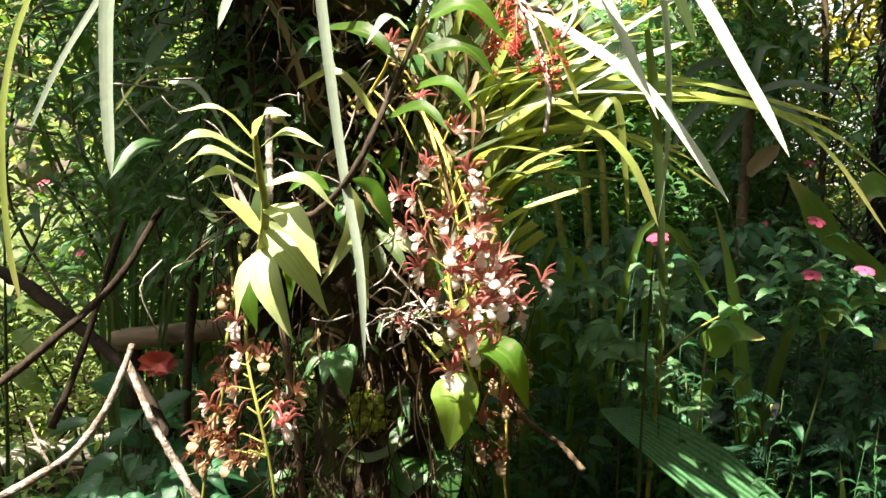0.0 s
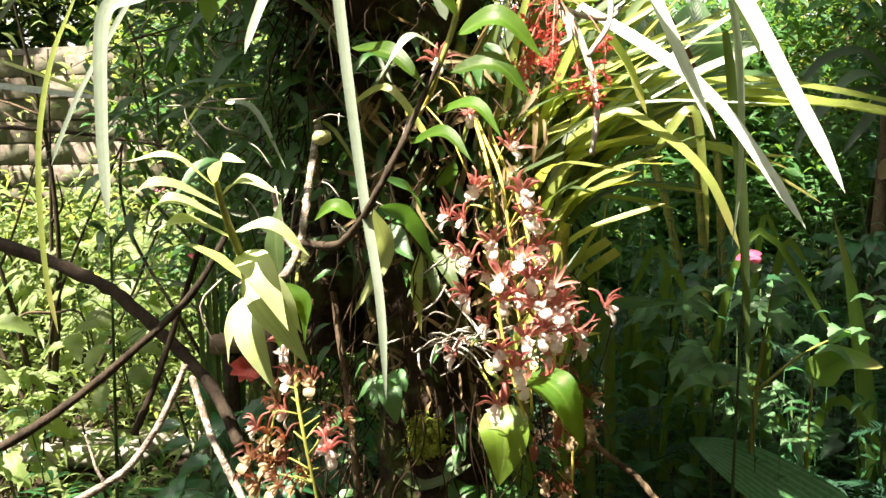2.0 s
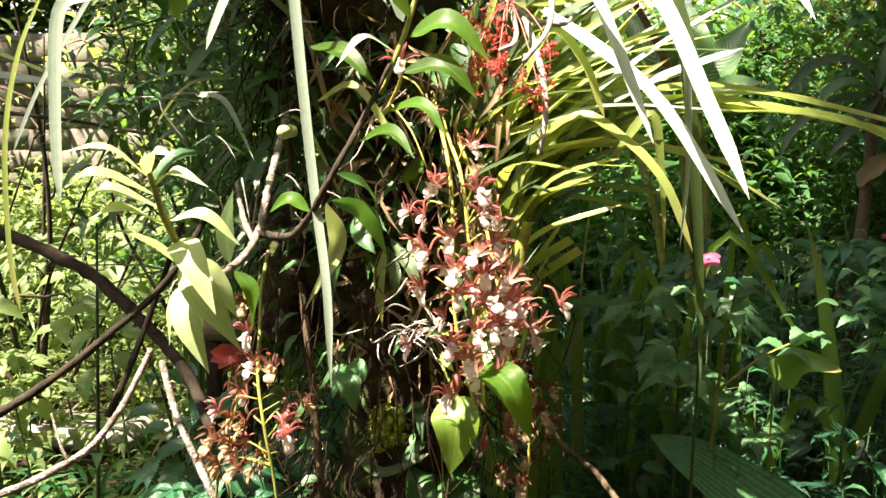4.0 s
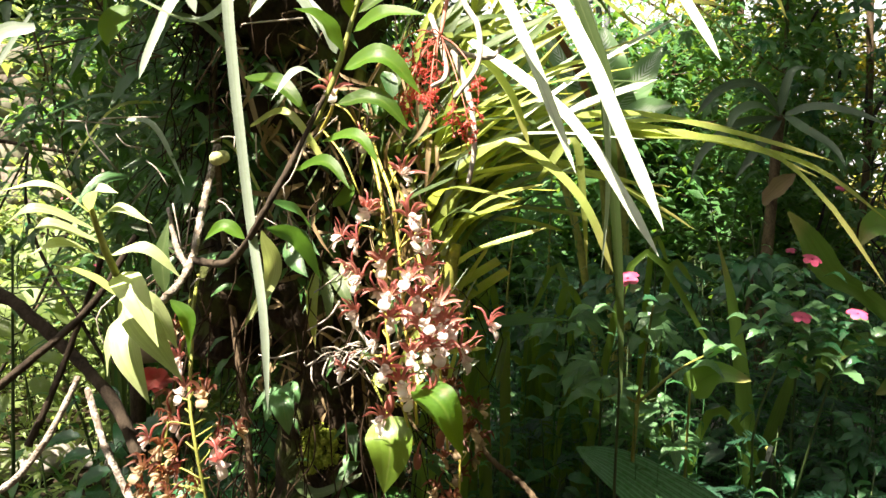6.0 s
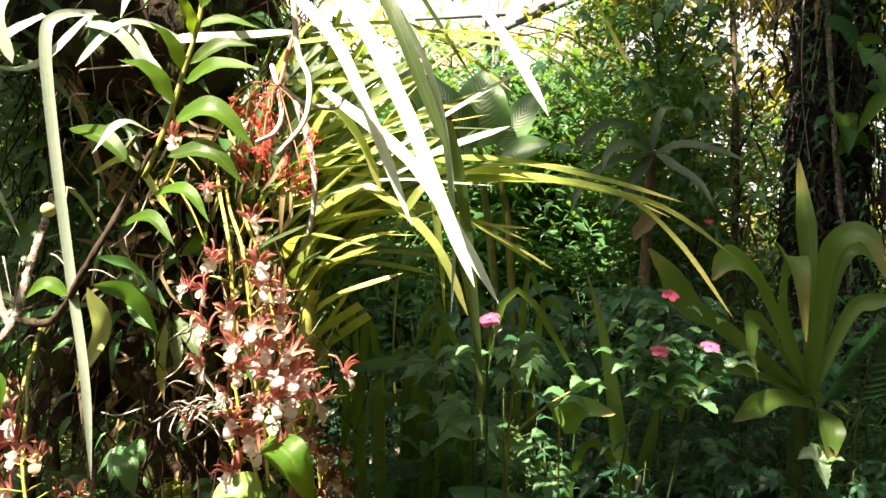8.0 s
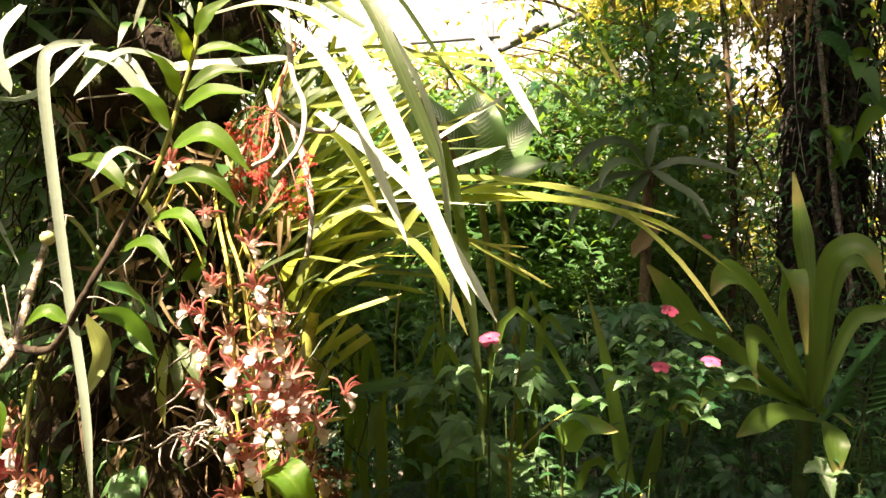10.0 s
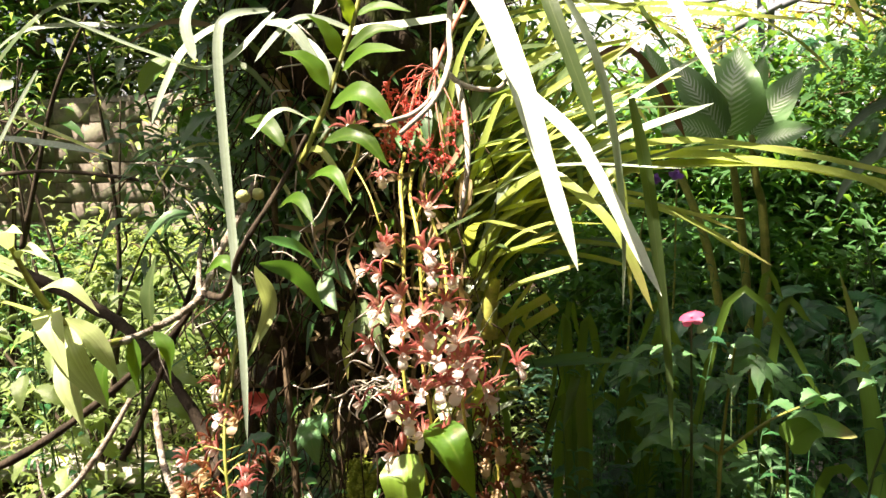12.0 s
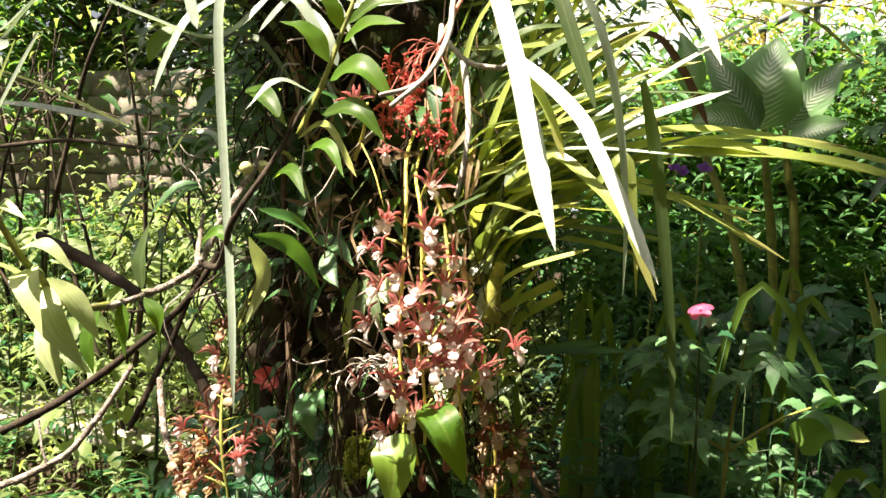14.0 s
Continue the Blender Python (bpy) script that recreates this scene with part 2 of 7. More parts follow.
# Mossy bark, coloured almost black to stand in for shade on the trunk
M_BARK = rough_material("mossy_shade_darkened_bark", (0.010, 0.008, 0.006), (0.050, 0.034, 0.020), 14, 0.9, 0.02, (1, 1, 0.4), (0.05, 0.06, 0.018))
M_PALE_BARK = rough_material("lichen_pale_bark", (0.10, 0.08, 0.065), (0.58, 0.53, 0.46), 60, 0.85, 0.004, spots=(0.16, 0.13, 0.10))
M_TWIG = rough_material("brown_twig", (0.045, 0.03, 0.02), (0.19, 0.14, 0.085), 40, 0.85, 0.0015, (1, 1, 0.5))
M_DARK_TWIG = rough_material("dark_dead_wood", (0.02, 0.015, 0.011), (0.085, 0.065, 0.045), 40, 0.9, 0.002, (1, 1, 0.5))
M_ROOT = rough_material("grey_air_root", (0.22, 0.19, 0.15), (0.55, 0.52, 0.47), 50, 0.8, 0.0008)
# Root fibres, their brown darkened for the same trunk shade
M_FIBRE = rough_material("brown_root_fibre", (0.012, 0.008, 0.005), (0.050, 0.031, 0.016), 40, 0.9, 0.001)
M_MOSS = rough_material("yellow_green_moss", (0.13, 0.18, 0.02), (0.44, 0.50, 0.09), 60, 0.95, 0.003)
# Soil with litter, its colour darkened in place of shade on the ground
M_SOIL = rough_material("leaf_litter_soil", (0.012, 0.009, 0.006), (0.06, 0.042, 0.026), 7, 0.95, 0.02)
M_LOG = rough_material("weathered_log", (0.15, 0.11, 0.075), (0.42, 0.33, 0.24), 12, 0.85, 0.003, (0.3, 1, 1))
M_BRICK = rough_material("grey_block", (0.09, 0.075, 0.062), (0.28, 0.24, 0.20), 8, 0.9, 0.003, spots=(0.15, 0.15, 0.11))
M_MORTAR = rough_material("wall_mortar", (0.12, 0.105, 0.09), (0.24, 0.22, 0.19), 14, 0.95, 0.003)
M_STONE = rough_material("grey_stone", (0.16, 0.15, 0.13), (0.36, 0.34, 0.31), 10, 0.85, 0.004)
# Bar paint darkened to the grey it has against the light
M_PAINT = rough_material("backlit_grey_paint", (0.14, 0.15, 0.18), (0.26, 0.27, 0.31), 10, 0.6, 0.0008)
M_PALM_BARK = rough_material("dark_palm_bark", (0.012, 0.011, 0.012), (0.075, 0.062, 0.055), 8, 0.95, 0.015, (0.6, 0.6, 2))


def variegated():
    m = leaf_material("variegated_leaf", (0.15, 0.29, 0.12), (0.34, 0.54, 0.14), 0.3, 0.36, "pinnate", (0.5, 0.58, 0.42), spread=0.2)
    nt = m.node_tree
    bsdf = nt.nodes["Principled BSDF"]
    old = bsdf.inputs["Base Color"].links[0].from_socket
    tc = nt.nodes.new("ShaderNodeTexCoord")
    sep = nt.nodes.new("ShaderNodeSeparateXYZ")
    nt.links.new(tc.outputs["UV"], sep.inputs[0])
    u = calc(nt, "ABSOLUTE", calc(nt, "SUBTRACT", sep.outputs[0], 0.5))
    slope = calc(nt, "ADD", calc(nt, "SUBTRACT", calc(nt, "MULTIPLY", sep.outputs[1], 17.0), calc(nt, "MULTIPLY", u, 8.0)), calc(nt, "MULTIPLY", noise_at(nt, 18, 3), 1.6))
    band = calc(nt, "MULTIPLY", calc(nt, "PINGPONG", slope, 0.5), 2.0)
    near = calc(nt, "SUBTRACT", 0.88, calc(nt, "MULTIPLY", u, 1.9))
    mask = ramp(nt, calc(nt, "ADD", calc(nt, "MULTIPLY", band, near), calc(nt, "MULTIPLY", noise_at(nt, 30, 4), 0.35)), [(0.50, (0, 0, 0)), (0.62, (1, 1, 1))])
    nt.links.new(blend(nt, mask, old, (0.60, 0.68, 0.56)), bsdf.inputs["Base Color"])
    return m


M_VARIEGATED = variegated()



def sky_material():
    m, nt, bsdf, out = shader("hazy_sky")
    nt.nodes.remove(bsdf)
    glow = node(nt, "ShaderNodeEmission", Strength=0.36)
    nt.links.new(ramp(nt, noise_at(nt, 0.08, 4), [(0.35, (0.86, 0.93, 1.0)), (0.65, (1.0, 1.0, 1.0))]), glow.inputs["Color"])
    nt.links.new(glow.outputs[0], out.inputs[0])
    return m


M_SKY = sky_material()


# ---- shapes ----
def curve(points, n):
    """n + 1 points on a smooth line through the given ones."""
    p = [Vector(q) for q in points]
    if len(p) == 2:
        return [p[0].lerp(p[1], i / n) for i in range(n + 1)]
    p = [p[0] * 2 - p[1], *p, p[-1] * 2 - p[-2]]
    parts, out = len(p) - 3, []
    for i in range(n + 1):
        s = min(i / n * parts, parts - 1e-6)
        k, f = int(s), s - int(s)
        a, b, c, d = p[k:k + 4]
        out.append(0.5 * (2 * b + (c - a) * f + (2 * a - 5 * b + 4 * c - d) * f * f + (3 * b - a - 3 * c + d) * f ** 3))
    return out


PROFILES = {
    "strap": lambda s: min(1.0, 0.55 + s * 3) * (1 - max(0.0, s - 0.3) / 0.7 * 0.35) * min(1.0, (1 - s) * 9) ** 0.7,
    "fan": lambda s: max(0.03, (1 - s) ** 0.75 * min(1.0, 0.25 + s * 2.2)),
    "blade": lambda s: min(1.0, 0.42 + 0.9 * s) * min(1.0, (1.02 - s) * 2.6) ** 0.8,
    "taper": lambda s: min(1.0, 0.5 + s * 3) * (1 - s ** 2.2) ** 0.8,
    "lance": lambda s: max(0.06 * (1 - s), math.sin(math.pi * s ** 0.75) ** 1.1),
    "ovate": lambda s: max(0.05 * (1 - s), math.sin(math.pi * s ** 0.62) ** 0.85),
    "egg": lambda s: max(0.03, math.sin(math.pi * s ** 0.66) ** 0.88),
    "heart": lambda s: max(0.0, (1 - s) ** 0.62 * min(1.0, 0.55 + s * 3)),
    "cut": lambda s: 1.0,
    "tepal": lambda s: max(0.15, math.sin(math.pi * min(1, 0.15 + s * 0.85)) ** 0.7),
    "petal": lambda s: max(0.12, math.sin(math.pi * min(1.0, s ** 1.7)) ** 0.6) if s < 0.97 else 0.35,
    "toothed": lambda s: max(0.05 * (1 - s), math.sin(math.pi * s ** 0.65)) * (1.0 if int(s * 14 + 0.01) % 2 else 0.78),
    "pleat": lambda s: max(0.03, math.sin(math.pi * s ** 1.25) ** 0.9),
}


class Geo:
    def __init__(self):
        self.v, self.f, self.uv = [], [], []

    def strip(self, points, width, profile="strap", n=14, face=(0, -0.7, 0.7), fold=0.25, twist=0.0, across=2, wave=0.0, pleats=0, droop=0.0):
        """A leaf blade: a smooth line with a width that follows the profile, creased along its middle."""
        line, shape, start = curve(points, n), PROFILES[profile], len(self.v)
        face = Vector(face).normalized()
        for i, q in enumerate(line):
            s = i / n
            tangent = (line[min(i + 1, n)] - line[max(i - 1, 0)]).normalized()
            side = tangent.cross(face)
            if side.length < 0.05:
                side = tangent.cross(Vector((0.6, -0.5, 0.6)))
            side.normalize()
            up = side.cross(tangent)
            a = twist * s
            side, up = side * math.cos(a) + up * math.sin(a), up * math.cos(a) - side * math.sin(a)
            half = width * shape(s) / 2
            for j in range(across + 1):
                e = j / across * 2 - 1
                lift = fold * abs(e) - droop * e * e
                if pleats:
                    lift += (0.9 if j % 2 else -0.9) / pleats
                if wave:
                    lift += wave * abs(e) * math.sin(s * 19 + (2 if e > 0 else 0))
                self.v.append(q + side * (e * half) + up * (lift * half))
                self.uv.append((j / across, s))
        w = across + 1
        for i in range(n):
            for j in range(across):
                a = start + i * w + j
                self.f.append((a, a + 1, a + w + 1, a + w))
        return self

    def tube(self, points, r0, r1=None, sides=6, n=10, knots=0.0, seed=1):
        r1 = r0 if r1 is None else r1
        line, start, rng = curve(points, n), len(self.v), random.Random(seed)
        x = None
        for i, q in enumerate(line):
            tangent = (line[min(i + 1, n)] - line[max(i - 1, 0)]).normalized()
            x = (x - tangent * x.dot(tangent)) if x is not None else tangent.orthogonal()
            x.normalize()
            y, r = tangent.cross(x), r0 + (r1 - r0) * i / n
            for j in range(sides):
                a = j / sides * math.tau
                k = r * (1 + knots * rng.uniform(-1, 1))
                self.v.append(q + x * (math.cos(a) * k) + y * (math.sin(a) * k))
                self.uv.append((j / sides, i / n))
        for i in range(n):
            for j in range(sides):
                a, b = start + i * sides + j, start + i * sides + (j + 1) % sides
                self.f.append((a, b, b + sides, a + sides))
        self.f.append(tuple(range(start + sides - 1, start - 1, -1)))
        self.f.append(tuple(start + n * sides + j for j in range(sides)))
        return self

    def blob(self, centre, size, rings=6, sides=8, rough=0.2, seed=1):
        """A closed rounded lump with an uneven skin."""
        rng, start, c = random.Random(seed), len(self.v), Vector(centre)
        sx, sy, sz = size
        self.v.append(c + Vector((0, 0, sz)))
        self.uv.append((0.5, 1))
        for i in range(1, rings):
            t = math.pi * i / rings
            for j in range(sides):
                a, k = j / sides * math.tau, 1 + rough * rng.uniform(-1, 1)
                self.v.append(c + Vector((sx * k * math.sin(t) * math.cos(a), sy * k * math.sin(t) * math.sin(a), sz * k * math.cos(t))))
                self.uv.append((j / sides, 1 - i / rings))
        self.v.append(c - Vector((0, 0, sz)))
        self.uv.append((0.5, 0))
        last = len(self.v) - 1
        for j in range(sides):
            k = (j + 1) % sides
            self.f.append((start, start + 1 + j, start + 1 + k))
            for i in range(rings - 2):
                a = start + 1 + i * sides
                self.f.append((a + j, a + sides + j, a + sides + k, a + k))
            a = start + 1 + (rings - 2) * sides
            self.f.append((a + k, a + j, last))
        return self

    def block(self, centre, size, chip=0.0, seed=1, bevel=0.12):
        """A block with bevelled, slightly uneven edges."""
        rng, start, c = random.Random(seed), len(self.v), Vector(centre)
        h = [s / 2 for s in size]
        b = min(h) * bevel * 2
        for z, k in ((-h[2], b), (-h[2] + b, 0), (h[2] - b, 0), (h[2], b)):
            for x, y in ((-1, -1), (1, -1), (1, 1), (-1, 1)):
                self.v.append(c + Vector((x * (h[0] - k) + rng.uniform(-chip, chip), y * (h[1] - k) + rng.uniform(-chip, chip), z + rng.uniform(-chip, chip))))
                self.uv.append((x * 0.5 + 0.5, z))
        for i in range(3):
            for j in range(4):
                a, d = start + i * 4 + j, start + i * 4 + (j + 1) % 4
                self.f.append((a, d, d + 4, a + 4))
        self.f.append((start + 3, start + 2, start + 1, start))
        self.f.append(tuple(start + 12 + j for j in range(4)))
        return self

    def mesh(self, name, material, origin=Vector()):
        me = bpy.data.meshes.new(name)
        me.from_pydata([q - origin for q in self.v], [], self.f)
        layer = me.uv_layers.new(name="UVMap")
        idx = np.empty(len(me.loops), dtype=np.int32)
        me.loops.foreach_get("vertex_index", idx)
        layer.data.foreach_set("uv", np.array(self.uv, dtype=np.float32)[idx].ravel())
        me.polygons.foreach_set("use_smooth", [True] * len(me.polygons))
        me.materials.append(material)
        me.update()
        return me


ORIGIN = {}


def thing(name, at, label, category, group="", kind=""):
    ob = new(name)
    ob.empty_display_size = 0.05
    ob.location = at
    ORIGIN[ob] = Vector(at)
    return tagged(ob, label, category, group, kind)


def part(name, geo, material, parent, label=""):
    """Links a shape, given in world places, as one mesh under a thing or a part."""
    origin = ORIGIN[parent]
    ob = new(name, geo.mesh(name, material, origin))
    ob.parent = parent
    ORIGIN[ob] = origin
    return tagged(ob, label)


def placed(name, me, parent, m, label=""):
    """A part on a shared mesh, at the pose m given in the world."""
    ob = new(name, me)
    ob.parent = parent
    ob.matrix_basis = Matrix.Translation(-ORIGIN[parent]) @ m
    ORIGIN[ob] = Vector()
    return tagged(ob, label)


def single(name, geo, material, label, category, group="", kind=""):
    return tagged(new(name, geo.mesh(name, material)), label, category, group, kind)


def facing(at, toward, roll=0.0, size=1.0):
    """A pose at a place, its -y axis toward a direction, z as upright as may be."""
    y = -Vector(toward).normalized()
    x = y.cross(Vector((0, 0, 1)))
    x = x.normalized() if x.length > 1e-3 else Vector((1, 0, 0))
    z = x.cross(y)
    m = Matrix((x, y, z)).transposed().to_4x4()
    return Matrix.Translation(at) @ m @ Matrix.Rotation(roll, 4, "Y") @ Matrix.Scale(size, 4)


def rise(x, y):
    """The height of the ground."""
    s = min(1.0, max(0.0, (y - 0.9) / 1.1))
    return 0.5 * s * s * (3 - 2 * s) + 0.03 * math.sin(x * 2.1 + 1) * math.cos(y * 1.7)


# ---- ground and background structure ----
def build_ground():
    n, g = 90, Geo()
    for i in range(n + 1):
        for j in range(n + 1):
            a, b = i / n * 2 - 1, j / n * 2 - 1
            x, y = 5 * a + 55 * a ** 5, 2 + 5 * b + 55 * b ** 5
            z = rise(x, y) + 0.03 * noise.noise(Vector((x * 3, y * 3, 0))) + 0.012 * noise.noise(Vector((x * 13, y * 13, 4)))
            g.v.append(Vector((x, y, z)))
            g.uv.append((i / n, j / n))
    for i in range(n):
        for j in range(n):
            a = i * (n + 1) + j
            g.f.append((a, a + n + 1, a + n + 2, a + 1))
    single("ground", g, M_SOIL, "garden soil with leaf litter, darkened as in shade", "ground", kind="structure")


build_ground()


def build_backdrop():
    g = Geo()
    for i in range(13):
        a = math.radians(50 + 80 * i / 12)
        for j, z in enumerate((-1.0, 8.0, 17.0)):
            g.v.append(Vector((46 * math.cos(a), 46 * math.sin(a), z)))
            g.uv.append((i / 12, j / 2))
    for i in range(12):
        for j in range(2):
            a = i * 3 + j
            g.f.append((a, a + 1, a + 4, a + 3))
    single("backdrop", g, M_SKY, "bright hazy white sky beyond the garden", "sky", kind="structure")


build_backdrop()


# ---- the host tree ----
def build_host_tree():
    rng = random.Random(3)
    tree = thing("host_tree", (-0.06, 1.0, rise(0, 1.0)), "dark mossy tree trunk overgrown with orchids and roots", "tree")
    g = Geo()
    g.tube([(-0.05, 0.98, -0.05), (-0.07, 0.97, 0.5), (-0.06, 0.96, 0.95), (-0.10, 1.0, 1.25), (-0.14, 1.06, 1.6), (-0.10, 1.1, 2.1), (-0.05, 1.2, 2.7)], 0.072, 0.07, 20, 90, 0.22, 5)
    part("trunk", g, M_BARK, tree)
    part("limb", Geo().tube([(-0.12, 1.06, 1.75), (-0.22, 1.15, 1.9), (-0.36, 1.1, 2.15), (-0.7, 0.9, 2.4)], 0.03, 0.012, 10, 24, 0.12, 6), M_BARK, tree)
    part("limb", Geo().tube([(-0.11, 1.05, 1.5), (0.08, 1.15, 1.7), (0.25, 1.3, 2.05), (0.4, 1.6, 2.5)], 0.045, 0.03, 10, 24, 0.12, 7), M_BARK, tree)
    fibres = Geo()
    for k in range(760):
        z = 0.55 + 1.2 * rng.random()
        a = rng.uniform(0, math.tau)
        r = 0.10 + 0.03 * rng.random() + (0.05 if z > 1.05 else 0)
        c = Vector((-0.08 - 0.06 * (z - 1), 0.98 + 0.08 * (z - 1), z))
        p = c + Vector((math.cos(a) * r, math.sin(a) * r * 0.9, 0))
        q = p + Vector((math.cos(a) * rng.uniform(-0.01, 0.05), -abs(rng.gauss(0, 0.025)), -rng.uniform(0.03, 0.14)))
        m = p.lerp(q, 0.5) + Vector((rng.gauss(0, 0.02), -abs(rng.gauss(0, 0.02)), rng.gauss(0, 0.01)))
        fibres.tube([p, m, q], 0.0011, 0.0006, 4, 5, 0, k)
    tagged(part("root_fibre", fibres, M_FIBRE, tree, "tangle of thin brown root fibres"), kind="stuff")
    mass = Geo()
    for k in range(60):
        z = rng.uniform(1.02, 1.7)
        a = rng.uniform(0, math.tau)
        r = rng.uniform(0.03, 0.12)
        mass.blob((-0.10 - 0.06 * (z - 1) + math.cos(a) * r, 1.0 + math.sin(a) * r, z), (0.05, 0.045, 0.06), 6, 9, 0.28, k)
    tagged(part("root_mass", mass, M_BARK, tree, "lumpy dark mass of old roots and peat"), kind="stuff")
    return tree


build_host_tree()


def build_trunk_vine():
    rng = random.Random(17)
    vine = thing("trunk_climber", (-0.12, 0.98, 1.0), "dark-leaved climber wrapped round the trunk", "climbing plant")
    part("stem", Geo().tube([(-0.12, 0.90, 0.3), (-0.15, 0.88, 0.9), (-0.2, 0.92, 1.3), (-0.2, 0.95, 1.8)], 0.005, 0.003, 7, 30, 0.15), M_TWIG, vine)
    for k in range(90):
        z = rng.uniform(1.22, 1.85)
        a = rng.uniform(math.radians(150), math.radians(330))
        r = rng.uniform(0.12, 0.26)
        p = Vector((-0.14 + math.cos(a) * r, 1.02 + math.sin(a) * r * 0.7, z))
        d = Vector((math.cos(a) + rng.gauss(0, 0.4), math.sin(a) * 0.6 + rng.gauss(0, 0.3), rng.uniform(-0.7, 0.3))).normalized()
        ln = rng.uniform(0.03, 0.07)
        g = Geo().strip([p, p + d * ln * 0.5 + Vector((0, 0, 0.004)), p + d * ln - Vector((0, 0, ln * 0.3))], ln * rng.uniform(0.25, 0.4), "lance", 6, (0, -0.6, 1), 0.2)
        part("leaf", g, M_CRINUM, vine)
    small = Geo()
    for k in range(1500):
        z = rng.uniform(1.12, 1.95)
        a = rng.uniform(math.radians(140), math.radians(350))
        r = rng.uniform(0.10, 0.19)
        p = Vector((-0.10 - 0.06 * (z - 1) + math.cos(a) * r, 1.0 + 0.08 * (z - 1) + math.sin(a) * r * 0.8, z))
        d = Vector((math.cos(a) + rng.gauss(0, 0.7), math.sin(a) * 0.6 + rng.gauss(0, 0.4), rng.uniform(-1.0, 0.3))).normalized()
        ln = rng.uniform(0.018, 0.05)
        small.strip([p, p + d * ln * 0.5 + Vector((0, 0, 0.003)), p + d * ln - Vector((0, 0, ln * 0.3))], ln * rng.uniform(0.16, 0.36), "lance", 4, (rng.gauss(0, 0.4), -0.6, 1), 0.2)
    for k in range(110):
        z = rng.uniform(0.55, 1.12)
        a = rng.uniform(math.radians(170), math.radians(350))
        r = rng.uniform(0.08, 0.13)
        p = Vector((-0.07 + math.cos(a) * r, 0.96 + math.sin(a) * r, z))
        d = Vector((math.cos(a) + rng.gauss(0, 0.8), math.sin(a) * 0.6 + rng.gauss(0, 0.4), rng.uniform(-1.2, 0.2))).normalized()
        ln = rng.uniform(0.015, 0.045)
        small.strip([p, p + d * ln * 0.5 + Vector((0, 0, 0.003)), p + d * ln - Vector((0, 0, ln * 0.3))], ln * rng.uniform(0.18, 0.4), "lance", 4, (rng.gauss(0, 0.4), -0.6, 1), 0.2)
    tagged(part("small_foliage", small, M_CRINUM, vine, "many small dark leaves and scales"), kind="stuff")


build_trunk_vine()


def build_tangle():
    """The dark bush of narrow leaves and thin sticks that leans on the trunk."""
    rng = random.Random(19)
    bush = thing("tangled_bush", (-0.36, 1.22, rise(-0.36, 1.22)), "dark tangled bush of narrow leaves against the trunk", "bush")
    crown = Geo()
    for k in range(5200):
        z = rng.uniform(1.05, 1.98)
        x = rng.uniform(-0.62, -0.10)
        y = 1.06 + 0.34 * rng.random() + 0.10 * abs(x + 0.3)
        if noise.noise(Vector((x * 7, y * 7, z * 7))) < -0.12:
            continue
        c = Vector((x, y, z))
        a = rng.uniform(0, math.tau)
        d = Vector((math.cos(a), math.sin(a) * 0.7, rng.uniform(-0.9, 0.5))).normalized()
        ln = rng.uniform(0.022, 0.06)
        crown.strip([c, c + d * ln * 0.5 + Vector((0, 0, ln * 0.08)), c + d * ln - Vector((0, 0, ln * 0.25))], ln * rng.uniform(0.16, 0.34), "lance", 4, (rng.gauss(0, 0.5), -0.4, 1), 0.2)
    tagged(part("crown", crown, M_CRINUM, bush), kind="stuff")
    part("stem", Geo().tube([(-0.36, 1.24, rise(-0.36, 1.22) - 0.02), (-0.40, 1.26, 0.8), (-0.34, 1.24, 1.3), (-0.36, 1.22, 1.9)], 0.010, 0.004, 8, 24, 0.15, 3), M_DARK_TWIG, bush)
    for k in range(26):
        p = Vector((rng.uniform(-0.55, -0.15), rng.uniform(1.02, 1.2), rng.uniform(1.1, 1.85)))
        q = p + Vector((rng.gauss(0, 0.09), rng.gauss(0, 0.03), rng.gauss(0, 0.09)))
        m = p.lerp(q, 0.5) + Vector((rng.gauss(0, 0.02), 0, rng.gauss(0, 0.02)))
        part("twig", Geo().tube([p, m, q], 0.0018, 0.0008, 5, 8, 0.2, k), M_PALE_BARK if k % 3 == 0 else M_TWIG, bush)


build_tangle()


def build_moss():
    rng = random.Random(11)
    for at, size in (((-0.069, 0.900, 0.927), 0.026), ((-0.079, 0.900, 0.944), 0.016), ((-0.080, 0.900, 0.914), 0.018)):
        g = Geo()
        c = Vector(at)
        for k in range(70):
            d = Vector((rng.gauss(0, 1), rng.gauss(0, 0.5) - 0.4, rng.gauss(0, 1))).normalized()
            p = c + d * size * rng.uniform(0.35, 0.95)
            r = size * rng.uniform(0.10, 0.26)
            g.blob(p, (r, r, r), 4, 6, 0.3, k)
        for k in range(260):
            d = Vector((rng.gauss(0, 1), rng.gauss(0, 0.6) - 0.6, rng.gauss(0, 1))).normalized()
            p = c + d * size * rng.uniform(0.7, 1.1)
            g.strip([p, p + d * 0.001 + Vector((rng.gauss(0, 0.001), 0, 0)), p + d * 0.0025 + Vector((rng.gauss(0, 0.002), 0, -0.001))], 0.002, "ovate", 3, (rng.gauss(0, 1), -1, rng.gauss(0, 1)))
        single("moss_cushion", g, M_MOSS, "small cushion of bright yellow-green moss on the trunk", "moss", "moss on the trunk")


build_moss()


# ---- the strap-leaved orchid at the trunk ----
def leaf(plant, points, width, material, profile="strap", face=(0, -0.7, 0.7), fold=0.3, n=18, name="leaf", label="", twist=0.0, wave=0.0, across=2, droop=0.0):
    return part(name, Geo().strip(points, width, profile, n, face, fold, twist, across, wave, 0, droop), material, plant, label)


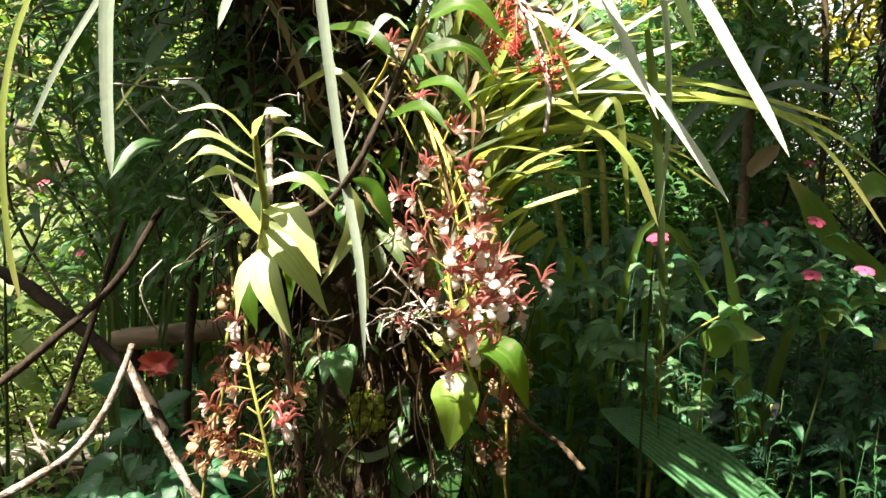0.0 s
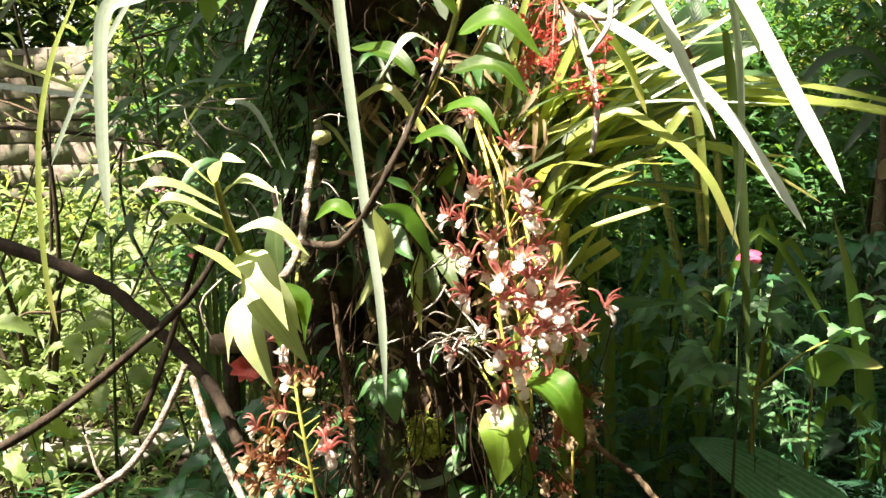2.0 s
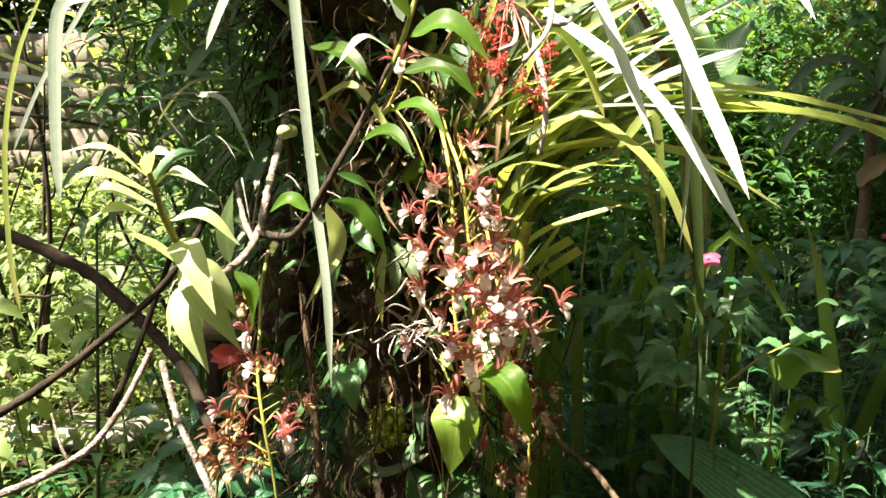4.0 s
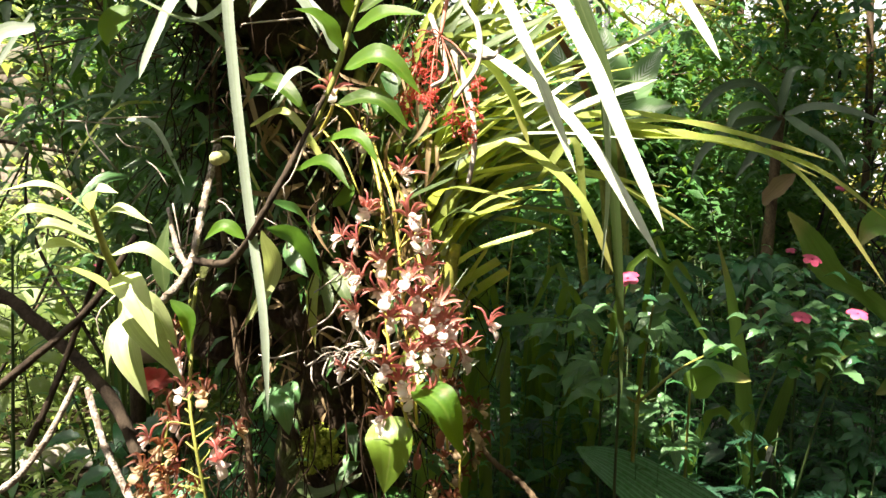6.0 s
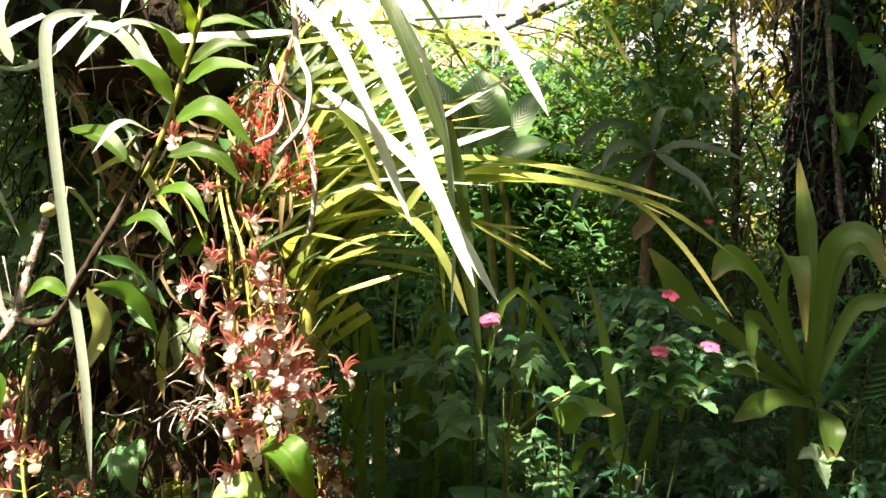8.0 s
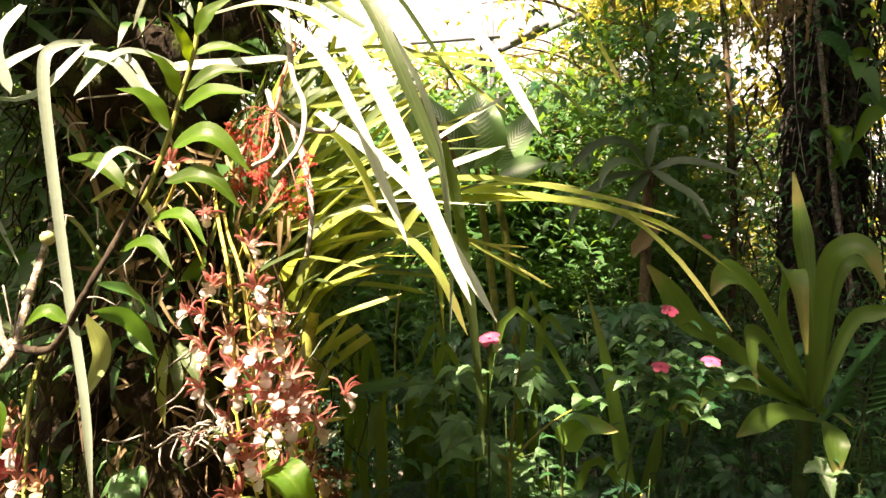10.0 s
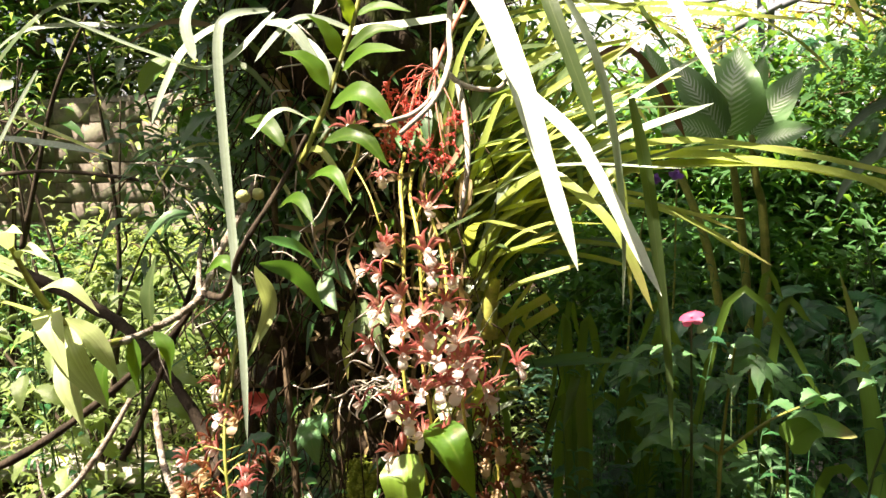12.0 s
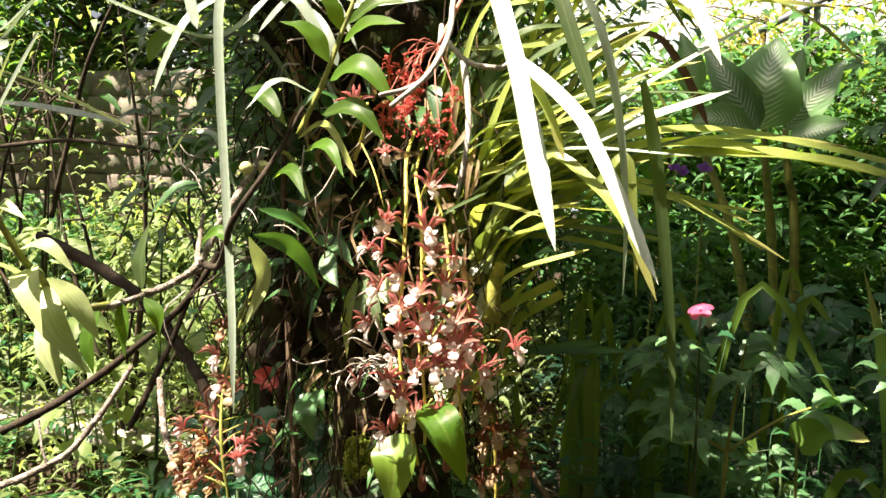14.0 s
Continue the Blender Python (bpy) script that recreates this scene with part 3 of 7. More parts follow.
def build_orchid():
    orchid = thing("strap_leaved_orchid", (-0.001, 0.950, 1.095), "large orchid clump with arching yellow-green strap leaves on the trunk", "orchid plant")
    # long arching leaves
    leaf(orchid, [(0.040, 0.940, 1.216), (0.144, 0.960, 1.289), (0.269, 1.000, 1.320), (0.418, 1.060, 1.304), (0.575, 1.100, 1.267)], 0.014, M_CYMB)
    leaf(orchid, [(0.039, 0.950, 1.202), (0.144, 0.970, 1.276), (0.269, 1.000, 1.305), (0.449, 1.060, 1.282), (0.555, 1.100, 1.254), (0.667, 1.140, 1.187)], 0.016, M_CYMB)
    leaf(orchid, [(0.046, 0.950, 1.195), (0.158, 0.970, 1.266), (0.269, 1.000, 1.294), (0.446, 1.050, 1.285), (0.553, 1.090, 1.222), (0.649, 1.100, 1.102)], 0.0145, M_CYMB)
    leaf(orchid, [(0.049, 0.920, 1.216), (0.126, 0.900, 1.279), (0.176, 0.880, 1.257), (0.218, 0.860, 1.213), (0.250, 0.860, 1.142)], 0.013, M_CYMB)
    leaf(orchid, [(0.227, 0.840, 1.349), (0.242, 0.860, 1.275), (0.256, 0.880, 1.171), (0.266, 0.900, 1.073), (0.270, 0.900, 0.994)], 0.013, M_DULL, profile="taper")
    leaf(orchid, [(0.171, 0.900, 1.237), (0.208, 0.900, 1.282), (0.221, 0.900, 1.213), (0.227, 0.900, 1.140)], 0.011, M_CYMB, profile="taper")
    leaf(orchid, [(0.014, 0.940, 1.176), (0.088, 1.000, 1.191), (0.158, 1.040, 1.185), (0.215, 1.060, 1.172)], 0.011, M_CYMB)
    leaf(orchid, [(0.038, 0.960, 1.052), (0.096, 1.000, 1.052), (0.159, 1.030, 1.057), (0.234, 1.050, 1.056)], 0.012, M_CRINUM, profile="taper")
    leaf(orchid, [(0.069, 0.930, 1.105), (0.098, 0.950, 1.122), (0.130, 0.965, 1.141)], 0.0125, M_CYMB, profile="cut")
    leaf(orchid, [(0.066, 0.930, 1.082), (0.101, 0.950, 1.104), (0.140, 0.965, 1.129)], 0.0125, M_CYMB, profile="cut")
    leaf(orchid, [(0.131, 0.950, 1.276), (0.239, 0.970, 1.247), (0.299, 1.000, 1.222), (0.377, 1.030, 1.178)], 0.008, M_CYMB)
    leaf(orchid, [(0.094, 0.920, 1.294), (0.184, 0.960, 1.266), (0.270, 1.000, 1.240), (0.346, 1.030, 1.232)], 0.008, M_CYMB)
    leaf(orchid, [(0.046, 0.900, 1.249), (0.098, 0.860, 1.356), (0.134, 0.840, 1.331), (0.158, 0.840, 1.273)], 0.011, M_CYMB)
    leaf(orchid, [(0.089, 0.930, 1.259), (0.132, 0.930, 1.304), (0.163, 0.930, 1.304), (0.172, 0.920, 1.263)], 0.010, M_DULL)
    leaf(orchid, [(0.058, 0.950, 1.213), (0.132, 0.970, 1.249), (0.256, 1.020, 1.242), (0.328, 1.050, 1.202), (0.354, 1.060, 1.187)], 0.009, M_CYMB)
    leaf(orchid, [(0.174, 1.020, 1.067), (0.122, 1.000, 1.060), (0.060, 0.970, 1.053)], 0.010, M_CRINUM, profile="taper")
    leaf(orchid, [(0.091, 1.000, 1.051), (0.163, 1.040, 1.053), (0.222, 1.060, 1.054)], 0.012, M_CRINUM, profile="taper")
    leaf(orchid, [(0.047, 0.930, 1.233), (0.137, 0.960, 1.280), (0.240, 1.000, 1.305), (0.348, 1.050, 1.316), (0.443, 1.100, 1.310)], 0.010, M_CYMB)
    leaf(orchid, [(0.061, 0.940, 1.240), (0.167, 0.980, 1.278), (0.281, 1.020, 1.293), (0.436, 1.080, 1.289), (0.565, 1.120, 1.245)], 0.011, M_CYMB)
    leaf(orchid, [(0.053, 0.920, 1.213), (0.133, 0.930, 1.249), (0.204, 0.960, 1.253), (0.277, 1.000, 1.241), (0.341, 1.020, 1.216)], 0.008, M_CYMB)
    leaf(orchid, [(0.076, 0.960, 1.200), (0.135, 1.000, 1.205), (0.198, 1.030, 1.199), (0.254, 1.050, 1.191)], 0.009, M_CYMB)
    # the dense fan of shorter leaves
    rng = random.Random(21)
    for k in range(170):
        high = rng.random()
        c = Vector((rng.uniform(-0.03, 0.07), rng.uniform(0.90, 1.02), 1.12 + 0.17 * high))
        az = math.radians(rng.uniform(-85, 75))
        el = math.radians(min(82, max(26, rng.gauss(48, 18))))
        d = Vector((math.cos(az) * math.cos(el), math.sin(az) * math.cos(el) * 0.75, math.sin(el)))
        ln = rng.uniform(0.11, 0.34)
        if d.y < -0.3:
            ln *= 0.55
        p1 = c + d * ln * 0.55
        p2 = c + d * ln + Vector((0.05 * rng.random(), 0, -ln * rng.uniform(0.0, 0.28)))
        if p2.x > 0.08 and p2.z < 1.18:
            continue
        leaf(orchid, [c, p1, p2], rng.uniform(0.007, 0.015), rng.choice((M_CYMB, M_CYMB, M_CYMB, M_DULL, M_DULL, M_STRAP)), n=10, twist=rng.uniform(-0.6, 0.6), face=(rng.gauss(0, 0.3), -0.6, 0.8))
    for k in range(100):
        c = Vector((rng.uniform(-0.24, -0.02), rng.uniform(0.86, 1.08), rng.uniform(1.1, 1.72)))
        az = math.radians(rng.uniform(110, 250))
        el = math.radians(rng.uniform(-30, 60))
        d = Vector((math.cos(az) * math.cos(el), math.sin(az) * math.cos(el) * 0.5, math.sin(el)))
        ln = rng.uniform(0.09, 0.22)
        p2 = c + d * ln + Vector((0, 0, -ln * rng.uniform(0.05, 0.5)))
        leaf(orchid, [c, c + d * ln * 0.55, p2], rng.uniform(0.007, 0.014), M_DULL if rng.random() < 0.7 else M_CRINUM, n=9, twist=rng.uniform(-0.6, 0.6), face=(rng.gauss(0, 0.3), -0.6, 0.8))
    for k in range(30):
        c = Vector((rng.uniform(0.0, 0.08), rng.uniform(0.86, 0.98), rng.uniform(0.98, 1.12)))
        az = math.radians(rng.uniform(-65, 50))
        el = math.radians(rng.uniform(28, 68))
        d = Vector((math.cos(az) * math.cos(el), math.sin(az) * math.cos(el) * 0.6, math.sin(el)))
        ln = rng.uniform(0.08, 0.15)
        if c.x + d.x * ln > 0.12:
            continue
        leaf(orchid, [c, c + d * ln * 0.5, c + d * ln - Vector((0, 0, ln * rng.uniform(0.0, 0.2)))], rng.uniform(0.006, 0.011), rng.choice((M_CYMB, M_CYMB, M_STRAP)), n=9, twist=rng.uniform(-0.8, 0.8), face=(rng.gauss(0, 0.4), -0.6, 0.8))
    # sheathed bulbs and dry sheaths at the foot of the leaves
    for k in range(16):
        c = Vector((rng.uniform(-0.05, 0.07), rng.uniform(0.90, 0.99), rng.uniform(1.02, 1.32)))
        g = Geo().tube([c, c + Vector((0.004, -0.002, 0.03)), c + Vector((0.012, -0.003, 0.065))], 0.014, 0.006, 8, 6, 0.05, k)
        part("bulb", g, M_STEM, orchid, "green bulb under a papery sheath")
    dry = Geo()
    for k in range(260):
        c = Vector((rng.uniform(-0.13, 0.06), rng.uniform(0.855, 0.95), rng.uniform(1.0, 1.38)))
        q = c + Vector((rng.gauss(0, 0.02), -rng.uniform(0, 0.03), rng.uniform(-0.08, 0.06)))
        dry.strip([c, c.lerp(q, 0.5) + Vector((rng.gauss(0, 0.01), -0.01, 0)), q], rng.uniform(0.003, 0.007), "taper", 4, (rng.gauss(0, 0.6), -1, 0.2), 0.3)
    tagged(part("dry_sheath", dry, M_DRY, orchid, "tan papery leaf sheaths"), kind="stuff")
    return orchid


build_orchid()


# ---- upright dark strap leaves behind the clump ----
def build_crinum():
    rng = random.Random(31)
    for at, count in (((0.16, 1.32), 13), ((0.34, 1.40), 9), ((0.05, 1.45), 8)):
        x, y = at
        plant = thing("strap_leaved_lily", (x, y, rise(x, y)), "clump of upright dark green strap leaves in shade", "lily plant", "strap-leaved lilies")
        for k in range(count):
            a = rng.uniform(0, math.tau)
            r, h = rng.uniform(0.05, 0.17), rng.uniform(0.75, 1.12)
            b = Vector((x + math.cos(a) * 0.03, y + math.sin(a) * 0.03, rise(x, y)))
            t = b + Vector((math.cos(a) * r, math.sin(a) * r * 0.7, h - rise(x, y)))
            e = t + Vector((math.cos(a) * r * 0.8, math.sin(a) * r * 0.6, -rng.uniform(0.0, 0.2)))
            leaf(plant, [b, b.lerp(t, 0.5) + Vector((0, 0, 0.05)), t, e], rng.uniform(0.012, 0.020), M_LILY, face=(math.cos(a) * 0.2, -1, 0.3), n=14)


build_crinum()


# ---- the strap-leaved plants that hang over the path of light ----
def build_hanging_straps():
    plant = thing("overhanging_strap_plant", (-0.028, 0.850, 1.484), "epiphyte with long glossy grey-green strap leaves hanging down", "epiphyte plant")
    # blades that droop toward the open side
    # these four take the strap colour whitened for strong sun
    leaf(plant, [(0.094, 0.860, 1.382), (0.171, 0.800, 1.317), (0.207, 0.740, 1.270), (0.261, 0.690, 1.176)], 0.0150, M_SUNLIT_STRAP, n=26, fold=0.4, face=(0.1, -0.7, 0.6))
    leaf(plant, [(-0.007, 0.780, 1.460), (0.075, 0.680, 1.444), (0.138, 0.600, 1.400), (0.177, 0.550, 1.326), (0.201, 0.515, 1.262), (0.221, 0.490, 1.210)], 0.0132, M_SUNLIT_STRAP, n=30, fold=0.4, face=(0.1, -0.7, 0.7))
    leaf(plant, [(0.059, 0.800, 1.472), (0.108, 0.720, 1.416), (0.139, 0.680, 1.362), (0.186, 0.646, 1.243)], 0.0125, M_SUNLIT_STRAP, n=26, fold=0.55)
    leaf(plant, [(0.213, 0.800, 1.500), (0.246, 0.740, 1.440), (0.266, 0.700, 1.400), (0.296, 0.658, 1.332)], 0.0125, M_SUNLIT_STRAP, n=20, fold=0.55)
    leaf(plant, [(0.166, 0.900, 1.447), (0.238, 0.950, 1.463), (0.319, 1.000, 1.465), (0.390, 1.050, 1.442), (0.447, 1.080, 1.398)], 0.011, M_CYMB, n=22)
    leaf(plant, [(0.337, 0.860, 1.537), (0.383, 0.900, 1.510), (0.414, 0.950, 1.487), (0.456, 0.970, 1.425)], 0.011, M_CYMB, n=18)
    leaf(plant, [(0.130, 0.720, 1.489), (0.158, 0.680, 1.443), (0.183, 0.655, 1.382), (0.215, 0.645, 1.299)], 0.0145, M_DULL, n=22, profile="strap")
    leaf(plant, [(0.175, 0.700, 1.426), (0.205, 0.720, 1.367), (0.220, 0.740, 1.300), (0.227, 0.760, 1.224), (0.226, 0.780, 1.153)], 0.008, M_STRAP, n=22, profile="taper", fold=0.5)
    leaf(plant, [(0.159, 0.720, 1.438), (0.185, 0.760, 1.424), (0.205, 0.800, 1.417), (0.230, 0.840, 1.409)], 0.010, M_STRAP, n=16, fold=0.5)
    leaf(plant, [(0.060, 0.900, 1.437), (0.175, 0.950, 1.462), (0.305, 1.000, 1.460), (0.416, 1.050, 1.457)], 0.013, M_CYMB, n=20)
    leaf(plant, [(-0.031, 0.750, 1.405), (0.022, 0.760, 1.411), (0.082, 0.780, 1.422)], 0.016, M_STRAP, n=16, fold=0.5)
    leaf(plant, [(0.036, 0.900, 1.394), (0.108, 0.920, 1.400), (0.177, 0.950, 1.420), (0.223, 0.980, 1.434)], 0.011, M_CYMB, n=16)
    leaf(plant, [(0.057, 0.920, 1.385), (0.099, 0.900, 1.411), (0.138, 0.920, 1.420)], 0.012, M_DULL, n=12)
    leaf(plant, [(0.132, 1.000, 1.277), (0.185, 1.020, 1.360), (0.226, 1.030, 1.398)], 0.016, M_CRINUM, n=12, profile="taper")
    leaf(plant, [(0.128, 1.100, 1.466), (0.175, 1.150, 1.431), (0.205, 1.180, 1.397), (0.232, 1.200, 1.357)], 0.008, M_CYMB, n=14)
    leaf(plant, [(0.123, 1.250, 1.458), (0.193, 1.280, 1.481), (0.240, 1.300, 1.431), (0.281, 1.300, 1.349)], 0.017, M_BROWN_LEAF, n=16, label="withered brown leaf")
    # the long blade in front of the trunk, and its neighbours
    leaf(plant, [(-0.059, 0.660, 1.408), (-0.075, 0.630, 1.397), (-0.080, 0.620, 1.377), (-0.074, 0.615, 1.311), (-0.062, 0.610, 1.212), (-0.049, 0.600, 1.135), (-0.046, 0.599, 1.060)], 0.0090, M_STRAP, n=34, fold=0.55, face=(0.1, -1, 0.2))
    leaf(plant, [(-0.115, 0.700, 1.415), (-0.134, 0.660, 1.383), (-0.144, 0.645, 1.354), (-0.160, 0.640, 1.314)], 0.0115, M_STRAP, n=14, fold=0.5)
    leaf(plant, [(-0.111, 0.660, 1.437), (-0.123, 0.640, 1.401), (-0.109, 0.630, 1.363)], 0.012, M_STRAP, n=12, fold=0.5)
    leaf(plant, [(-0.085, 0.720, 1.422), (-0.121, 0.680, 1.367), (-0.151, 0.620, 1.372), (-0.187, 0.560, 1.391)], 0.009, M_STRAP, n=16, fold=0.5)
    leaf(plant, [(-0.013, 0.740, 1.404), (-0.050, 0.700, 1.409), (-0.084, 0.680, 1.370)], 0.0115, M_STRAP, n=14, fold=0.5)
    leaf(plant, [(-0.082, 0.700, 1.408), (-0.051, 0.690, 1.397), (-0.024, 0.690, 1.361)], 0.012, M_STRAP, n=14, fold=0.5)
    leaf(plant, [(-0.153, 0.490, 1.326), (-0.179, 0.490, 1.317), (-0.185, 0.490, 1.260), (-0.185, 0.490, 1.200)], 0.0095, M_STRAP, n=20, face=(0.1, -1, 0.2))
    leaf(plant, [(-0.191, 0.550, 1.346), (-0.219, 0.550, 1.306), (-0.241, 0.550, 1.273), (-0.263, 0.550, 1.231)], 0.007, M_STRAP, n=18, fold=0.5)
    leaf(plant, [(-0.271, 0.600, 1.352), (-0.294, 0.600, 1.304), (-0.308, 0.600, 1.240), (-0.309, 0.600, 1.157), (-0.302, 0.600, 1.104)], 0.006, M_CYMB, n=22)
    leaf(plant, [(-0.048, 0.700, 1.392), (-0.023, 0.690, 1.367), (-0.012, 0.690, 1.342)], 0.012, M_STRAP, n=10, fold=0.5)
    rng = random.Random(41)
    c0 = Vector((-0.089, 0.880, 1.504))
    for k in range(45):
        az = rng.uniform(0, math.tau)
        el = math.radians(rng.uniform(-5, 70))
        d = Vector((math.cos(az) * math.cos(el), math.sin(az) * math.cos(el), math.sin(el)))
        if d.y < -0.25 and d.x > -0.2:
            d.y = -d.y
        c = c0 + Vector((rng.uniform(-0.22, 0.28), rng.uniform(-0.02, 0.2), rng.uniform(-0.06, 0.12)))
        ln = rng.uniform(0.18, 0.42)
        p1 = c + d * ln * 0.6
        p2 = c + d * ln - Vector((0, 0, ln * rng.uniform(0.1, 0.6)))
        if p2.y < 0.62:
            continue
        leaf(plant, [c, p1, p2], rng.uniform(0.009, 0.018), rng.choice((M_DULL, M_CYMB, M_DULL)), n=10, twist=rng.uniform(-0.5, 0.5))
    # dense leaves added high out of view, to shade the trunk's left side
    for k in range(75):
        c = Vector((rng.uniform(-0.34, -0.22), rng.uniform(0.80, 0.98), rng.uniform(1.62, 1.80)))
        az = math.radians(rng.uniform(150, 285))
        d = Vector((math.cos(az), math.sin(az) * 0.8, rng.uniform(-0.1, 0.4)))
        ln = rng.uniform(0.15, 0.34)
        leaf(plant, [c, c + d * ln * 0.55 + Vector((0, 0, 0.02)), c + d * ln - Vector((0, 0, ln * rng.uniform(0.0, 0.15)))], rng.uniform(0.014, 0.024), M_DULL, n=8)
    return plant


build_hanging_straps()


# ---- leafy canes ----
def build_near_shoot():
    shoot = thing("leafy_orchid_shoot", (-0.098, 0.490, 1.154), "orchid cane with soft light green lance leaves in the sun", "orchid plant", "leafy orchid canes")
    part("cane", Geo().tube([(-0.082, 0.415, 1.222), (-0.083, 0.430, 1.200), (-0.084, 0.445, 1.183), (-0.098, 0.490, 1.154), (-0.113, 0.540, 1.147)], 0.0016, 0.0030, 8, 20, 0.1), M_STEM, shoot)
    F = dict(profile="lance", fold=0.30, n=20, across=4, wave=0.05, face=(-0.1, -0.5, 0.85))
    for pts, w in (
        ([(-0.083, 0.417, 1.219), (-0.095, 0.400, 1.233), (-0.112, 0.390, 1.231)], 0.0085),
        ([(-0.083, 0.425, 1.209), (-0.104, 0.405, 1.221), (-0.122, 0.405, 1.213)], 0.0105),
        ([(-0.083, 0.430, 1.202), (-0.103, 0.412, 1.213), (-0.119, 0.420, 1.207)], 0.0110),
        ([(-0.084, 0.438, 1.192), (-0.097, 0.415, 1.203), (-0.113, 0.412, 1.198)], 0.0120),
        ([(-0.090, 0.468, 1.165), (-0.098, 0.435, 1.185), (-0.103, 0.410, 1.194)], 0.0120),
        ([(-0.082, 0.416, 1.220), (-0.074, 0.405, 1.231), (-0.061, 0.403, 1.230)], 0.0100),
        ([(-0.081, 0.420, 1.215), (-0.064, 0.408, 1.222), (-0.046, 0.407, 1.215)], 0.0085),
        ([(-0.082, 0.435, 1.196), (-0.062, 0.435, 1.199), (-0.045, 0.440, 1.183)], 0.0095),
        ([(-0.084, 0.443, 1.184), (-0.066, 0.425, 1.178), (-0.051, 0.422, 1.149)], 0.0165),
        ([(-0.088, 0.458, 1.172), (-0.068, 0.445, 1.152), (-0.052, 0.455, 1.122)], 0.0180),
        ([(-0.094, 0.478, 1.160), (-0.087, 0.460, 1.138), (-0.073, 0.458, 1.107)], 0.0170),
        ([(-0.096, 0.484, 1.157), (-0.106, 0.480, 1.138), (-0.112, 0.485, 1.115)], 0.0130),
        ([(-0.088, 0.460, 1.176), (-0.075, 0.470, 1.160), (-0.065, 0.480, 1.135)], 0.0150),
    ):
        leaf(shoot, pts, w, M_FRESH, **F)
    for pts, w in (([(-0.112, 0.530, 1.147), (-0.113, 0.520, 1.125), (-0.108, 0.520, 1.100)], 0.0140), ([(-0.112, 0.550, 1.149), (-0.105, 0.545, 1.130), (-0.103, 0.545, 1.108)], 0.0120), ([(-0.108, 0.570, 1.150), (-0.095, 0.570, 1.135), (-0.097, 0.575, 1.105)], 0.0120)):
        leaf(shoot, pts, w, M_CANE_LEAF, **F)
    leaf(shoot, [(-0.114, 0.575, 1.155), (-0.115, 0.575, 1.180), (-0.112, 0.580, 1.208)], 0.0150, M_DULL, label="dull leaf with a browned tip", **F)


build_near_shoot()


def build_branch():
    branch = thing("lichened_branch", (-0.121, 0.650, 1.171), "crooked side branch with pale flaking lichen", "branch")
    part("main_stick", Geo().tube([(-0.155, 0.800, 1.269), (-0.148, 0.760, 1.240), (-0.135, 0.700, 1.200), (-0.130, 0.667, 1.168), (-0.122, 0.620, 1.155), (-0.115, 0.578, 1.150), (-0.112, 0.540, 1.147), (-0.100, 0.497, 1.152)], 0.0036, 0.0026, 9, 70, 0.3, 3), M_PALE_BARK, branch)
    part("side_stick", Geo().tube([(-0.130, 0.667, 1.168), (-0.093, 0.640, 1.169), (-0.068, 0.615, 1.186), (-0.046, 0.595, 1.214), (-0.025, 0.620, 1.264), (-0.009, 0.630, 1.301)], 0.0036, 0.0016, 8, 34, 0.15, 4), M_DARK_TWIG, branch)
    part("side_stick", Geo().tube([(-0.134, 0.670, 1.160), (-0.157, 0.700, 1.176), (-0.181, 0.740, 1.208)], 0.0035, 0.002, 7, 14, 0.2, 5), M_PALE_BARK, branch)
    for k, at in enumerate(((-0.136, 0.745, 1.255), (-0.146, 0.790, 1.258))):
        part("bulb", Geo().blob(at, (0.007, 0.007, 0.0065), 8, 10, 0.05, k), M_BULB, branch, "round pale green bulb")
    rng = random.Random(51)
    for k in range(18):
        p = Vector((-0.149, 0.740, 1.222)) + Vector((rng.gauss(0, 0.03), rng.gauss(0, 0.02), rng.gauss(0, 0.05)))
        q = p + Vector((rng.gauss(0, 0.02), -0.01, rng.gauss(0, 0.02)))
        part("twig", Geo().tube([p, p.lerp(q, 0.5) + Vector((0, 0, 0.004)), q], 0.0009, 0.0005, 5, 5, 0, k), M_ROOT, branch)


build_branch()


